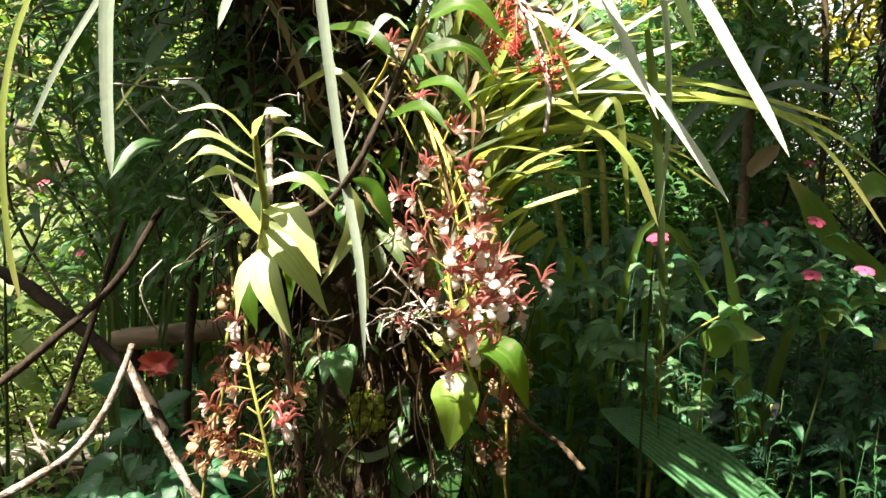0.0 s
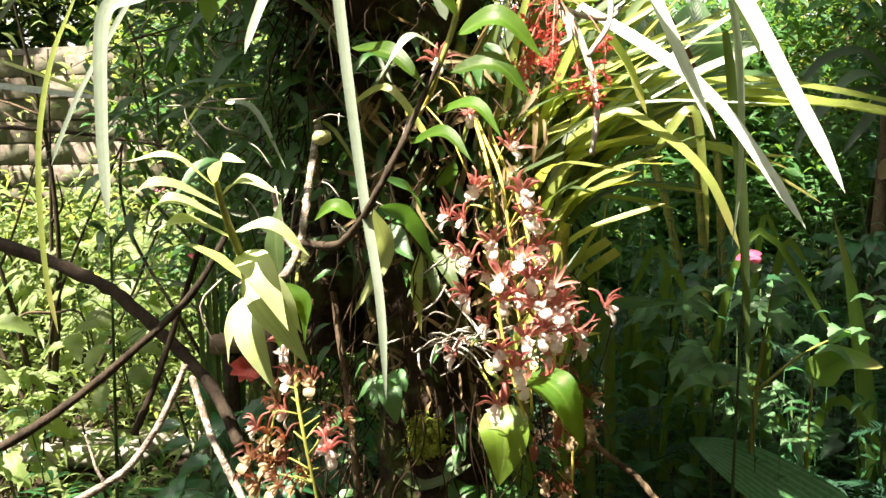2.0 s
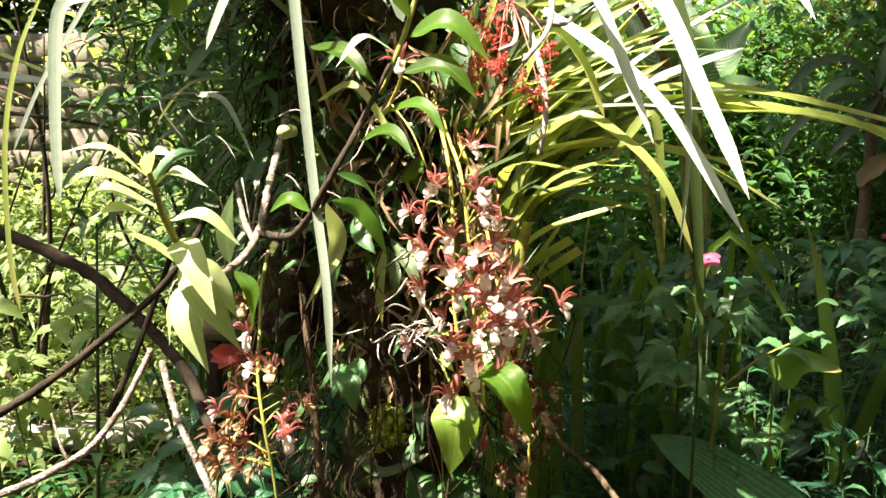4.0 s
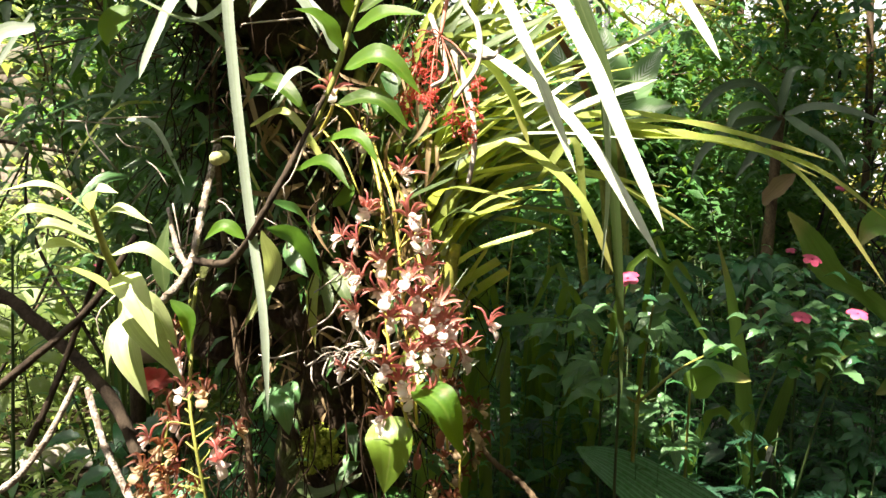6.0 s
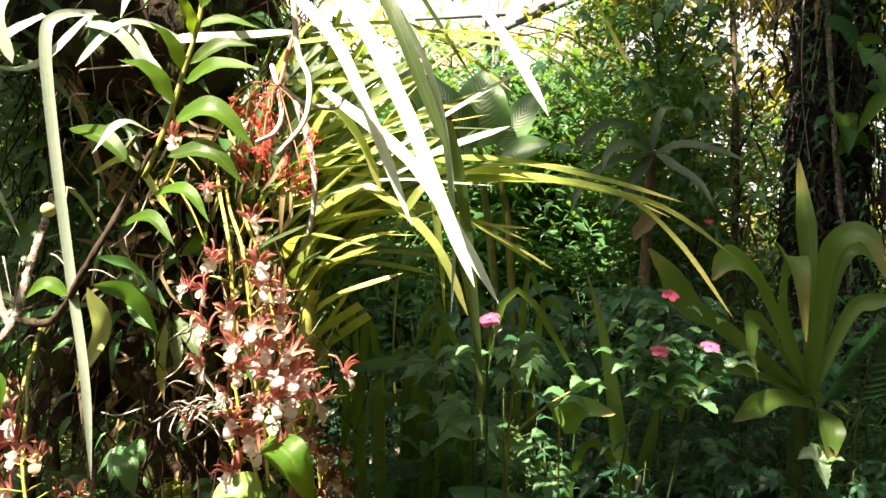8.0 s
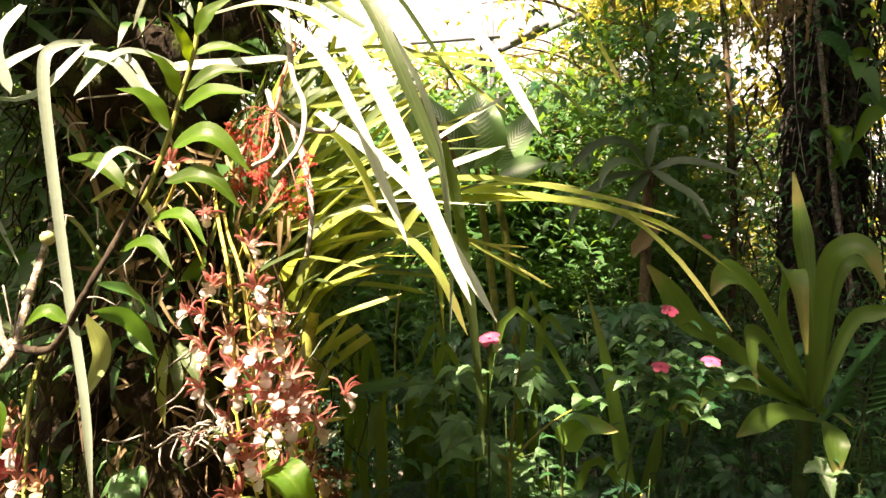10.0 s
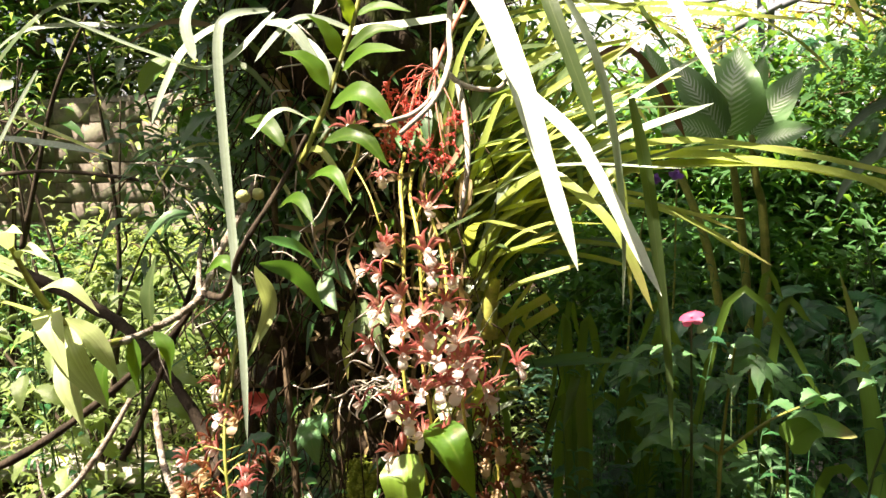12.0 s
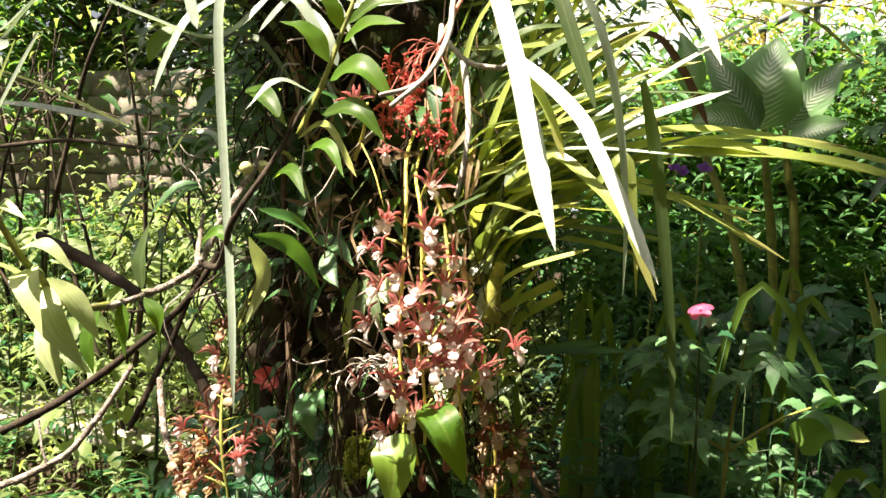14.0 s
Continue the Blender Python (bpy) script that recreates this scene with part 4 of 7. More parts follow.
def build_leafy_cane():
    cane = thing("leafy_orchid_cane", (-0.032, 0.640, 1.264), "upright orchid cane with glossy green leaves in two rows", "orchid plant", "leafy orchid canes")
    part("cane", Geo().tube([(-0.019, 0.640, 1.280), (-0.003, 0.650, 1.324), (0.007, 0.660, 1.365), (0.016, 0.670, 1.403), (0.020, 0.680, 1.445)], 0.0024, 0.0018, 8, 24, 0.08), M_STEM, cane)
    F = dict(profile="lance", fold=0.34, n=18, across=4, wave=0.07)
    up, out = (0.1, -0.6, 0.8), (0.2, -0.8, 0.6)
    leaf(cane, [(0.002, 0.650, 1.324), (0.035, 0.640, 1.332), (0.066, 0.640, 1.302)], 0.021, M_CANE_LEAF, face=out, **F)
    leaf(cane, [(-0.004, 0.650, 1.297), (0.031, 0.640, 1.300), (0.057, 0.640, 1.275)], 0.018, M_CANE_LEAF, face=out, **F)
    leaf(cane, [(-0.013, 0.640, 1.267), (0.018, 0.620, 1.270), (0.038, 0.610, 1.246)], 0.012, M_CANE_LEAF, face=out, **F)
    leaf(cane, [(-0.029, 0.620, 1.244), (-0.001, 0.600, 1.250), (0.020, 0.585, 1.230)], 0.012, M_CANE_LEAF, face=out, **F)
    leaf(cane, [(0.001, 0.650, 1.338), (-0.014, 0.640, 1.360), (-0.033, 0.630, 1.367)], 0.020, M_CANE_LEAF, face=up, **F)
    leaf(cane, [(0.007, 0.660, 1.364), (-0.002, 0.650, 1.385), (-0.014, 0.640, 1.398)], 0.017, M_CANE_LEAF, face=up, **F)
    leaf(cane, [(0.013, 0.670, 1.393), (0.009, 0.660, 1.410), (0.001, 0.650, 1.428)], 0.016, M_CANE_LEAF, face=up, **F)
    leaf(cane, [(0.008, 0.660, 1.355), (0.035, 0.650, 1.367), (0.070, 0.640, 1.364)], 0.016, M_CANE_LEAF, face=out, **F)
    leaf(cane, [(0.012, 0.660, 1.370), (0.036, 0.660, 1.385), (0.064, 0.660, 1.385)], 0.014, M_CANE_LEAF, face=out, **F)
    leaf(cane, [(0.015, 0.670, 1.401), (0.038, 0.670, 1.407), (0.064, 0.670, 1.401)], 0.011, M_CANE_LEAF, face=out, **F)
    leaf(cane, [(0.018, 0.670, 1.416), (0.029, 0.670, 1.434), (0.049, 0.670, 1.447)], 0.014, M_CANE_LEAF, face=out, **F)
    leaf(cane, [(-0.012, 0.650, 1.314), (-0.027, 0.620, 1.319), (-0.042, 0.600, 1.295)], 0.009, M_STRAP, face=up, label="curled leaf with a pale underside", **F)
    leaf(cane, [(-0.081, 0.660, 1.319), (-0.044, 0.630, 1.309), (-0.017, 0.620, 1.284)], 0.017, M_CANE_LEAF, face=out, **F)
    leaf(cane, [(-0.062, 0.640, 1.196), (-0.059, 0.660, 1.159), (-0.090, 0.670, 1.107)], 0.015, M_FRESH, face=(0.1, -1, 0.3), **F)
    leaf(cane, [(-0.058, 0.640, 1.198), (-0.041, 0.680, 1.184), (-0.027, 0.700, 1.148)], 0.016, M_CRINUM, face=(0.1, -1, 0.3), **F)
    leaf(cane, [(-0.076, 0.640, 1.189), (-0.093, 0.640, 1.199), (-0.110, 0.640, 1.187)], 0.012, M_CANE_LEAF, face=out, **F)
    leaf(cane, [(-0.054, 0.640, 1.219), (-0.041, 0.680, 1.207), (-0.039, 0.720, 1.185)], 0.015, M_CRINUM, face=out, **F)


build_leafy_cane()


# ---- flowers ----
def flower_mesh(seed, opened=1.0):
    """Tepals of one orchid flower, its face to -y, with its stalk; the lip apart."""
    rng, g = random.Random(seed), Geo()
    g.tube([(0, 0.020, 0.012), (0, 0.010, 0.012), (0, 0, 0)], 0.0010, 0.0013, 6, 5)
    for a in (92, 28, 152, 58, 122):
        a = math.radians(a + rng.uniform(-10, 10))
        d = Vector((math.cos(a), 0, math.sin(a)))
        ln = 0.0225 * rng.uniform(0.85, 1.15)
        side = Vector((-d.z, 0, d.x)) * rng.uniform(-0.25, 0.25)
        p1 = d * ln * 0.55 + Vector((0, 0.001 - 0.003 * opened, 0.002))
        p2 = (d + side) * ln * (0.78 + 0.25 * opened) + Vector((0, -0.009 + 0.009 * opened * rng.uniform(0, 1), rng.uniform(-0.006, 0.001)))
        g.strip([(0, 0, 0), p1, p2], 0.0036, "tepal", 8, (0, -1, 0.15), 0.5, rng.uniform(-0.7, 0.7))
    lip = Geo()
    lip.strip([(0, -0.002, -0.001), (0, -0.010, -0.003), (0, -0.0135, -0.009), (0, -0.010, -0.0135)], 0.0112, "tepal", 8, (0, -0.6, 0.8), -0.3, 0, 4, 0.06)
    lip.strip([(0, -0.002, 0.001), (0.004, -0.007, 0.0), (0.0075, -0.010, 0.003)], 0.006, "ovate", 5, (-0.4, -0.6, 0.6), 0.3)
    lip.strip([(0, -0.002, 0.001), (-0.004, -0.007, 0.0), (-0.0075, -0.010, 0.003)], 0.006, "ovate", 5, (0.4, -0.6, 0.6), 0.3)
    lip.tube([(0, 0, 0.001), (0, -0.006, 0.004), (0, -0.011, 0.003)], 0.0022, 0.0018, 6, 4)
    return g, lip


FLOWERS = []
for seed in range(6):
    a, b = flower_mesh(seed, 0.4 + 0.12 * seed)
    FLOWERS.append((a.mesh("flower", M_TEPAL), b.mesh("lip", M_LIP)))
OLD = []
for seed in range(3):
    a, b = flower_mesh(seed + 9, 0.1)
    OLD.append((a.mesh("flower", M_OLD_TEPAL), b.mesh("lip", M_OLD_LIP)))
# Mostly browned flowers, whose colour stands in for half shade
HALF_SHADE = FLOWERS[:1] + OLD
BUD = Geo().blob((0, 0, -0.009), (0.0044, 0.0044, 0.0095), 8, 9, 0.04).tube([(0, 0.004, 0.016), (0, 0.001, 0.008), (0, 0, 0)], 0.0009, 0.0012, 6, 4).mesh("bud", M_BUD)


def raceme(label, stem, flowers, seed, kinds, size=1.0, buds=(), stem_look=M_GOLD):
    """A hanging flower stem; each flower turns outward from it."""
    rng = random.Random(seed)
    stem = [Vector(stem[0]) + Vector((-0.02, 0.07, 0.035)), *stem]
    ob = thing("flower_raceme", stem[0], label, "flower stem", "hanging flower stems")
    part("stem", Geo().tube(stem, 0.0022, 0.0014, 8, 24, 0.05, seed), stem_look, ob, "slender green flower stem")
    line = curve(stem, 24)
    spots = []
    for at in flowers:
        at = Vector(at) + Vector((0, rng.uniform(-0.02, 0.02), 0))
        spots.append(at)
        if rng.random() < 0.2:
            spots.append(at + Vector((rng.gauss(0, 0.018), rng.uniform(0.015, 0.05), rng.gauss(0, 0.018))))
    for at in spots:
        near = min(line, key=lambda q: (q - at).length)
        out = at - near + Vector((0, -0.03, -0.008)) + Vector((rng.gauss(0, 0.012), rng.gauss(0, 0.012), rng.gauss(0, 0.01)))
        me, lip = rng.choice(kinds)
        ob_flower = placed("flower", me, ob, facing(at, out, rng.uniform(-0.5, 0.5), size * rng.uniform(0.85, 1.12)))
        lip_ob = new("lip", lip)
        lip_ob.parent = ob_flower
        tagged(lip_ob, "white lip flushed with pink" if (me, lip) in FLOWERS else "brownish lip of faded and shaded flowers")
        d = (near - at)
        if d.length > 0.012:
            part("flower_stalk", Geo().tube([near, near.lerp(at, 0.5) + Vector((0, 0, 0.010)), at - out.normalized() * 0.018], 0.0010, 0.0008, 6, 6), stem_look, ob)
    for at in buds:
        placed("bud", BUD, ob, pose(*at, rng.uniform(-15, 15), rng.uniform(-15, 15), rng.uniform(0, 360)), "drooping closed bud")
    return ob


raceme("hanging stem of maroon and white orchid flowers, sunlit", [(-0.007, 0.840, 1.271), (0.011, 0.800, 1.217), (0.018, 0.780, 1.153), (0.021, 0.770, 1.095), (0.029, 0.765, 1.052), (0.049, 0.760, 0.982)],
       [(0.000, 0.790, 1.207), (-0.013, 0.790, 1.176), (-0.029, 0.800, 1.178), (0.017, 0.770, 1.157), (-0.005, 0.790, 1.141), (-0.006, 0.780, 1.111), (0.024, 0.750, 1.105), (0.010, 0.770, 1.077), (0.021, 0.760, 1.063), (0.038, 0.750, 1.048), (0.023, 0.760, 1.014), (-0.021, 0.820, 1.145), (0.024, 0.770, 1.127)], 1, FLOWERS, 1.0, [(0.053, 0.760, 0.974)])
raceme("hanging stem of maroon and white orchid flowers, sunlit", [(0.000, 0.850, 1.257), (0.019, 0.820, 1.217), (0.030, 0.800, 1.151), (0.038, 0.780, 1.093), (0.047, 0.775, 1.045), (0.051, 0.770, 0.999)],
       [(0.029, 0.800, 1.242), (0.041, 0.800, 1.201), (0.044, 0.790, 1.179), (0.056, 0.790, 1.150), (0.043, 0.770, 1.144), (0.050, 0.770, 1.124), (0.036, 0.760, 1.108), (0.055, 0.760, 1.100), (0.046, 0.760, 1.073), (0.064, 0.770, 1.034), (0.045, 0.760, 1.028), (0.058, 0.780, 1.072)], 2, FLOWERS, 1.0, [(0.028, 0.750, 1.034), (0.075, 0.770, 0.994)])
raceme("hanging stem of maroon and white orchid flowers, sunlit", [(0.008, 0.880, 1.251), (0.032, 0.860, 1.198), (0.050, 0.830, 1.136), (0.064, 0.810, 1.082), (0.074, 0.810, 1.019), (0.079, 0.820, 0.956)],
       [(0.068, 0.800, 1.113), (0.072, 0.790, 1.092), (0.085, 0.800, 1.085), (0.075, 0.790, 1.071), (0.091, 0.810, 1.070), (0.092, 0.820, 1.055), (0.077, 0.820, 1.095), (0.057, 0.820, 1.126), (0.064, 0.820, 1.039), (0.070, 0.840, 1.112)], 3, FLOWERS)
raceme("hanging stem of browned fading orchid flowers in shade", [(0.026, 0.930, 1.156), (0.061, 0.910, 1.068), (0.082, 0.900, 0.987), (0.089, 0.900, 0.914), (0.087, 0.900, 0.847), (0.091, 0.900, 0.806)],
       [(0.079, 0.890, 1.006), (0.088, 0.900, 0.980), (0.075, 0.890, 0.963), (0.101, 0.910, 0.951), (0.086, 0.900, 0.934), (0.108, 0.920, 0.931), (0.070, 0.900, 0.913), (0.090, 0.900, 0.894), (0.080, 0.910, 0.869), (0.102, 0.920, 0.907), (0.063, 0.910, 0.882), (0.110, 0.930, 0.972)], 4, OLD)
# Browned flowers and a duller stem colour give these two stems their half shade
raceme("hanging stem of orchid flowers, browned as in half shade", [(-0.192, 0.820, 1.091), (-0.185, 0.800, 1.060), (-0.176, 0.770, 1.016), (-0.162, 0.750, 0.972), (-0.152, 0.750, 0.916), (-0.148, 0.750, 0.870)],
       [(-0.159, 0.760, 1.024), (-0.185, 0.770, 1.023), (-0.199, 0.770, 0.999), (-0.209, 0.770, 0.983), (-0.189, 0.760, 0.989), (-0.149, 0.750, 0.971), (-0.138, 0.740, 0.965), (-0.202, 0.750, 0.941), (-0.185, 0.750, 0.931), (-0.164, 0.740, 0.932), (-0.187, 0.770, 0.965), (-0.215, 0.760, 0.921), (-0.188, 0.790, 1.056)], 5, HALF_SHADE, 0.95, (), M_STEM)
raceme("hanging stem of orchid flowers, browned as in half shade", [(-0.207, 0.840, 1.075), (-0.210, 0.820, 1.030), (-0.211, 0.790, 0.967), (-0.223, 0.780, 0.911), (-0.230, 0.780, 0.868)],
       [(-0.211, 0.800, 1.006), (-0.215, 0.790, 0.961), (-0.226, 0.790, 0.943), (-0.204, 0.780, 0.935), (-0.228, 0.780, 0.923), (-0.213, 0.830, 1.076)], 6, OLD, 1.0, (), M_STEM)
raceme("short stem of dusky pink orchid flowers", [(-0.076, 0.860, 1.271), (-0.047, 0.820, 1.299), (-0.037, 0.800, 1.314), (-0.034, 0.800, 1.325)],
       [(-0.033, 0.780, 1.320), (-0.007, 0.800, 1.275), (-0.002, 0.800, 1.210)], 8, FLOWERS, 0.9)


# ---- the spray of small red flowers ----
def build_red_spray():
    rng = random.Random(61)
    spray = thing("red_flower_spray", (0.070, 0.700, 1.364), "spray of tiny coral-red flowers on hanging pink threads", "flower spray")
    top = Vector((0.075, 0.700, 1.359))
    part("stem", Geo().tube([(0.085, 0.760, 1.430), (0.078, 0.730, 1.394), (0.075, 0.700, 1.359)], 0.0022, 0.0016, 7, 8), M_RED_STEM, spray)
    for at in ((0.045, 0.670, 1.335), (0.054, 0.680, 1.333), (0.067, 0.670, 1.337), (0.055, 0.650, 1.302), (0.072, 0.650, 1.311), (0.072, 0.640, 1.299), (0.050, 0.650, 1.291), (0.089, 0.640, 1.291), (0.108, 0.645, 1.303), (0.100, 0.640, 1.276), (0.075, 0.660, 1.324), (0.058, 0.670, 1.316)):
        c = Vector(at)
        mid = top.lerp(c, 0.5) + Vector((0, -0.01, 0.012))
        part("thread", Geo().tube([top, mid, c + Vector((0, 0, 0.012)), c - Vector((0, 0, 0.012))], 0.0006, 0.0004, 5, 10), M_RED_STEM, spray)
        g = Geo()
        for k in range(15):
            d = Vector((rng.gauss(0, 1), rng.gauss(0, 1), rng.gauss(0, 1))).normalized()
            p = c + Vector((0, 0, rng.uniform(-0.013, 0.013)))
            q = p + d * rng.uniform(0.004, 0.009)
            g.tube([p, q], 0.0004, 0.0004, 4, 1)
            for s in range(4):
                e = Vector((rng.gauss(0, 1), rng.gauss(0, 1), rng.gauss(0, 1))).normalized()
                g.strip([q, q + e * 0.002 + d * 0.001, q + e * 0.0032], 0.0021, "ovate", 3, d, 0.3)
        part("flower_head", g, M_RED, spray)


build_red_spray()


# ---- air roots, wiry roots, trunk-side leaves ----
def air_root(points, radius, label="smooth grey hanging air root"):
    single("air_root", Geo().tube(points, radius, radius * 0.6, 8, 30, 0.06), M_ROOT if radius > 0.001 else M_FIBRE, label, "root", "air roots")


air_root([(0.084, 0.720, 1.449), (0.093, 0.680, 1.388), (0.108, 0.630, 1.353), (0.109, 0.590, 1.319), (0.095, 0.560, 1.293)], 0.0027)
air_root([(0.084, 0.740, 1.353), (0.100, 0.710, 1.306), (0.105, 0.690, 1.268), (0.101, 0.683, 1.235)], 0.0032)
air_root([(0.060, 0.760, 1.376), (0.087, 0.740, 1.353), (0.116, 0.740, 1.347), (0.126, 0.750, 1.357)], 0.0028)
air_root([(-0.065, 0.860, 1.124), (-0.030, 0.840, 1.092), (-0.003, 0.820, 1.064), (0.004, 0.810, 1.051)], 0.0022)
air_root([(0.063, 0.740, 1.384), (0.080, 0.680, 1.338), (0.084, 0.620, 1.314), (0.078, 0.580, 1.303)], 0.0026)


def build_wiry_roots():
    rng = random.Random(71)
    c = Vector((-0.027, 0.820, 1.051))
    ob = thing("wiry_root_tuft", c, "tuft of wiry bleached roots under the flowers", "roots")
    for k in range(34):
        p = c + Vector((rng.gauss(0, 0.02), rng.uniform(-0.01, 0.04), rng.gauss(0.004, 0.008)))
        q = p + Vector((rng.gauss(0, 0.03), rng.uniform(-0.04, 0.01), rng.gauss(-0.008, 0.014)))
        m = p.lerp(q, 0.5) + Vector((rng.gauss(0, 0.008), -0.01, rng.uniform(-0.004, 0.016)))
        part("root", Geo().tube([p, m, q], 0.0011, 0.0006, 5, 8, 0.1, k), M_ROOT, ob)


for k in range(14):
    lift = random.Random(500 + k)
    x, y, z = lift.uniform(-0.18, 0.05), lift.uniform(0.80, 0.86), lift.uniform(0.95, 1.12)
    air_root([(x, y, z), (x + lift.gauss(0, 0.01), y - 0.01, z - 0.06), (x + lift.gauss(0, 0.02), y, z - 0.13), (x + lift.gauss(0, 0.025), y + 0.01, z - lift.uniform(0.18, 0.3))], 0.0009, "thin brown root hanging down the trunk")
build_wiry_roots()


def build_trunk_leaves():
    F = dict(n=14, across=4, wave=0.02)
    vine = thing("heart_leaved_vine", (0.020, 0.800, 0.991), "vine with broad smooth heart-shaped leaves below the flowers", "vine")
    part("stem", Geo().tube([(-0.009, 0.860, 1.020), (0.009, 0.820, 1.008), (0.024, 0.780, 0.998)], 0.0016, 0.0012, 6, 8), M_STEM, vine)
    leaf(vine, [(0.019, 0.775, 1.004), (0.027, 0.755, 0.980), (0.020, 0.765, 0.931)], 0.046, M_VINE_LEAF, profile="egg", face=(0.0, -1, 0.35), fold=0.2, **F)
    leaf(vine, [(0.050, 0.770, 1.038), (0.078, 0.745, 1.025), (0.097, 0.755, 0.974)], 0.038, M_CANE_LEAF, profile="egg", face=(0.5, -0.8, 0.35), fold=0.2, **F)
    leaf(vine, [(0.005, 0.800, 1.042), (0.011, 0.790, 1.034), (0.021, 0.780, 1.027)], 0.009, M_CYMB, profile="lance", fold=0.2, **F)
    leaf(vine, [(0.042, 0.830, 1.045), (0.048, 0.820, 1.036), (0.048, 0.810, 1.025)], 0.016, M_FRESH, profile="lance", fold=0.2, **F)
    low = thing("lobed_leaf_seedling", (-0.103, 0.840, 1.010), "seedling with a drooping ribbed leaf", "seedling")
    leaf(low, [(-0.097, 0.820, 1.017), (-0.104, 0.810, 1.006), (-0.108, 0.800, 0.987)], 0.020, M_PALE_HERB, profile="ovate", face=(-0.3, -1, 0.4), fold=0.3, **F)
    leaf(low, [(-0.097, 0.820, 1.017), (-0.087, 0.790, 1.007), (-0.084, 0.800, 0.974)], 0.026, M_PALE_HERB, profile="ovate", face=(0.1, -1, 0.4), fold=0.3, **F)
    leaf(low, [(-0.097, 0.820, 1.017), (-0.080, 0.800, 1.021), (-0.074, 0.800, 1.007)], 0.018, M_PALE_HERB, profile="ovate", face=(0.3, -0.8, 0.6), fold=0.3, **F)
    part("stem", Geo().tube([(-0.100, 0.900, 1.013), (-0.099, 0.860, 1.014), (-0.097, 0.820, 1.017)], 0.0012, 0.001, 6, 6), M_STEM, low)
    sprout = thing("trunk_leaf_tuft", (-0.065, 0.860, 1.142), "tuft of drooping olive leaves growing on the trunk", "epiphyte plant")
    for pts, w, m in (([(-0.062, 0.860, 1.148), (-0.035, 0.830, 1.123), (-0.018, 0.820, 1.093)], 0.014, M_DULL), ([(-0.068, 0.860, 1.142), (-0.069, 0.840, 1.103), (-0.063, 0.830, 1.057)], 0.013, M_CYMB),
                      ([(-0.065, 0.860, 1.139), (-0.049, 0.830, 1.111), (-0.051, 0.830, 1.090)], 0.012, M_DULL), ([(-0.040, 0.860, 1.149), (-0.027, 0.840, 1.130), (-0.016, 0.830, 1.117)], 0.018, M_FRESH),
                      ([(-0.093, 0.840, 1.174), (-0.082, 0.820, 1.152), (-0.065, 0.810, 1.136)], 0.020, M_CRINUM), ([(-0.126, 0.860, 1.184), (-0.084, 0.840, 1.177), (-0.058, 0.830, 1.157)], 0.018, M_CRINUM),
                      ([(-0.113, 0.880, 1.204), (-0.095, 0.860, 1.184), (-0.077, 0.860, 1.172)], 0.016, M_DULL), ([(-0.038, 0.900, 1.233), (-0.042, 0.870, 1.215), (-0.055, 0.860, 1.206)], 0.02, M_CANE_LEAF)):
        leaf(sprout, pts, w, m, profile="lance", fold=0.25, **F)
    dark = thing("dark_broad_leaf_seedling", (0.0, 0.95, 0.55), "seedling with broad dark green leaves at the trunk", "seedling")
    part("stem", Geo().tube([(0.0, 0.95, 0.45), (0.0, 0.93, 0.7), (-0.006, 0.920, 0.872)], 0.003, 0.002, 6, 8), M_STEM, dark)
    leaf(dark, [(-0.004, 0.920, 0.872), (-0.023, 0.880, 0.866), (-0.039, 0.870, 0.828)], 0.062, M_CRINUM, profile="ovate", face=(-0.2, -0.8, 0.6), fold=0.2, **F)
    leaf(dark, [(-0.004, 0.920, 0.872), (0.015, 0.880, 0.857), (0.025, 0.870, 0.824)], 0.05, M_CRINUM, profile="ovate", face=(0.3, -0.8, 0.6), fold=0.2, **F)
    hang = thing("withered_hanging_leaf", (-0.045, 0.880, 0.894), "long dry grey-green leaf lying against the trunk", "dead leaf")
    leaf(hang, [(-0.103, 0.880, 0.894), (-0.069, 0.850, 0.891), (-0.037, 0.850, 0.904), (-0.016, 0.860, 0.914)], 0.013, M_DULL, profile="taper", fold=0.2, n=14)


build_trunk_leaves()


# ---- undergrowth ----
def spread_leaf(g, base, out, length, width, profile, sag, n=5):
    """The same leaf drawn into a shape that holds many."""
    d, b = Vector(out).normalized(), Vector(base)
    g.strip([b, b + d * length * 0.52 + Vector((0, 0, length * 0.06)), b + d * length + Vector((0, 0, -length * sag))], width, profile, n, (d.x * 0.3, d.y * 0.3 - 0.3, 1), 0.22)


def broad(plant, base, out, length, width, material, profile="ovate", sag=0.35, n=8, name="leaf", across=2):
    """A leaf from a base along a direction, bending down towards its tip."""
    d = Vector(out).normalized()
    b = Vector(base)
    tip = b + d * length + Vector((0, 0, -length * sag))
    mid = b + d * length * 0.52 + Vector((0, 0, length * 0.06))
    return part(name, Geo().strip([b, mid, tip], width, profile, n, (d.x * 0.3, d.y * 0.3 - 0.3, 1), 0.22, 0, across), material, plant)


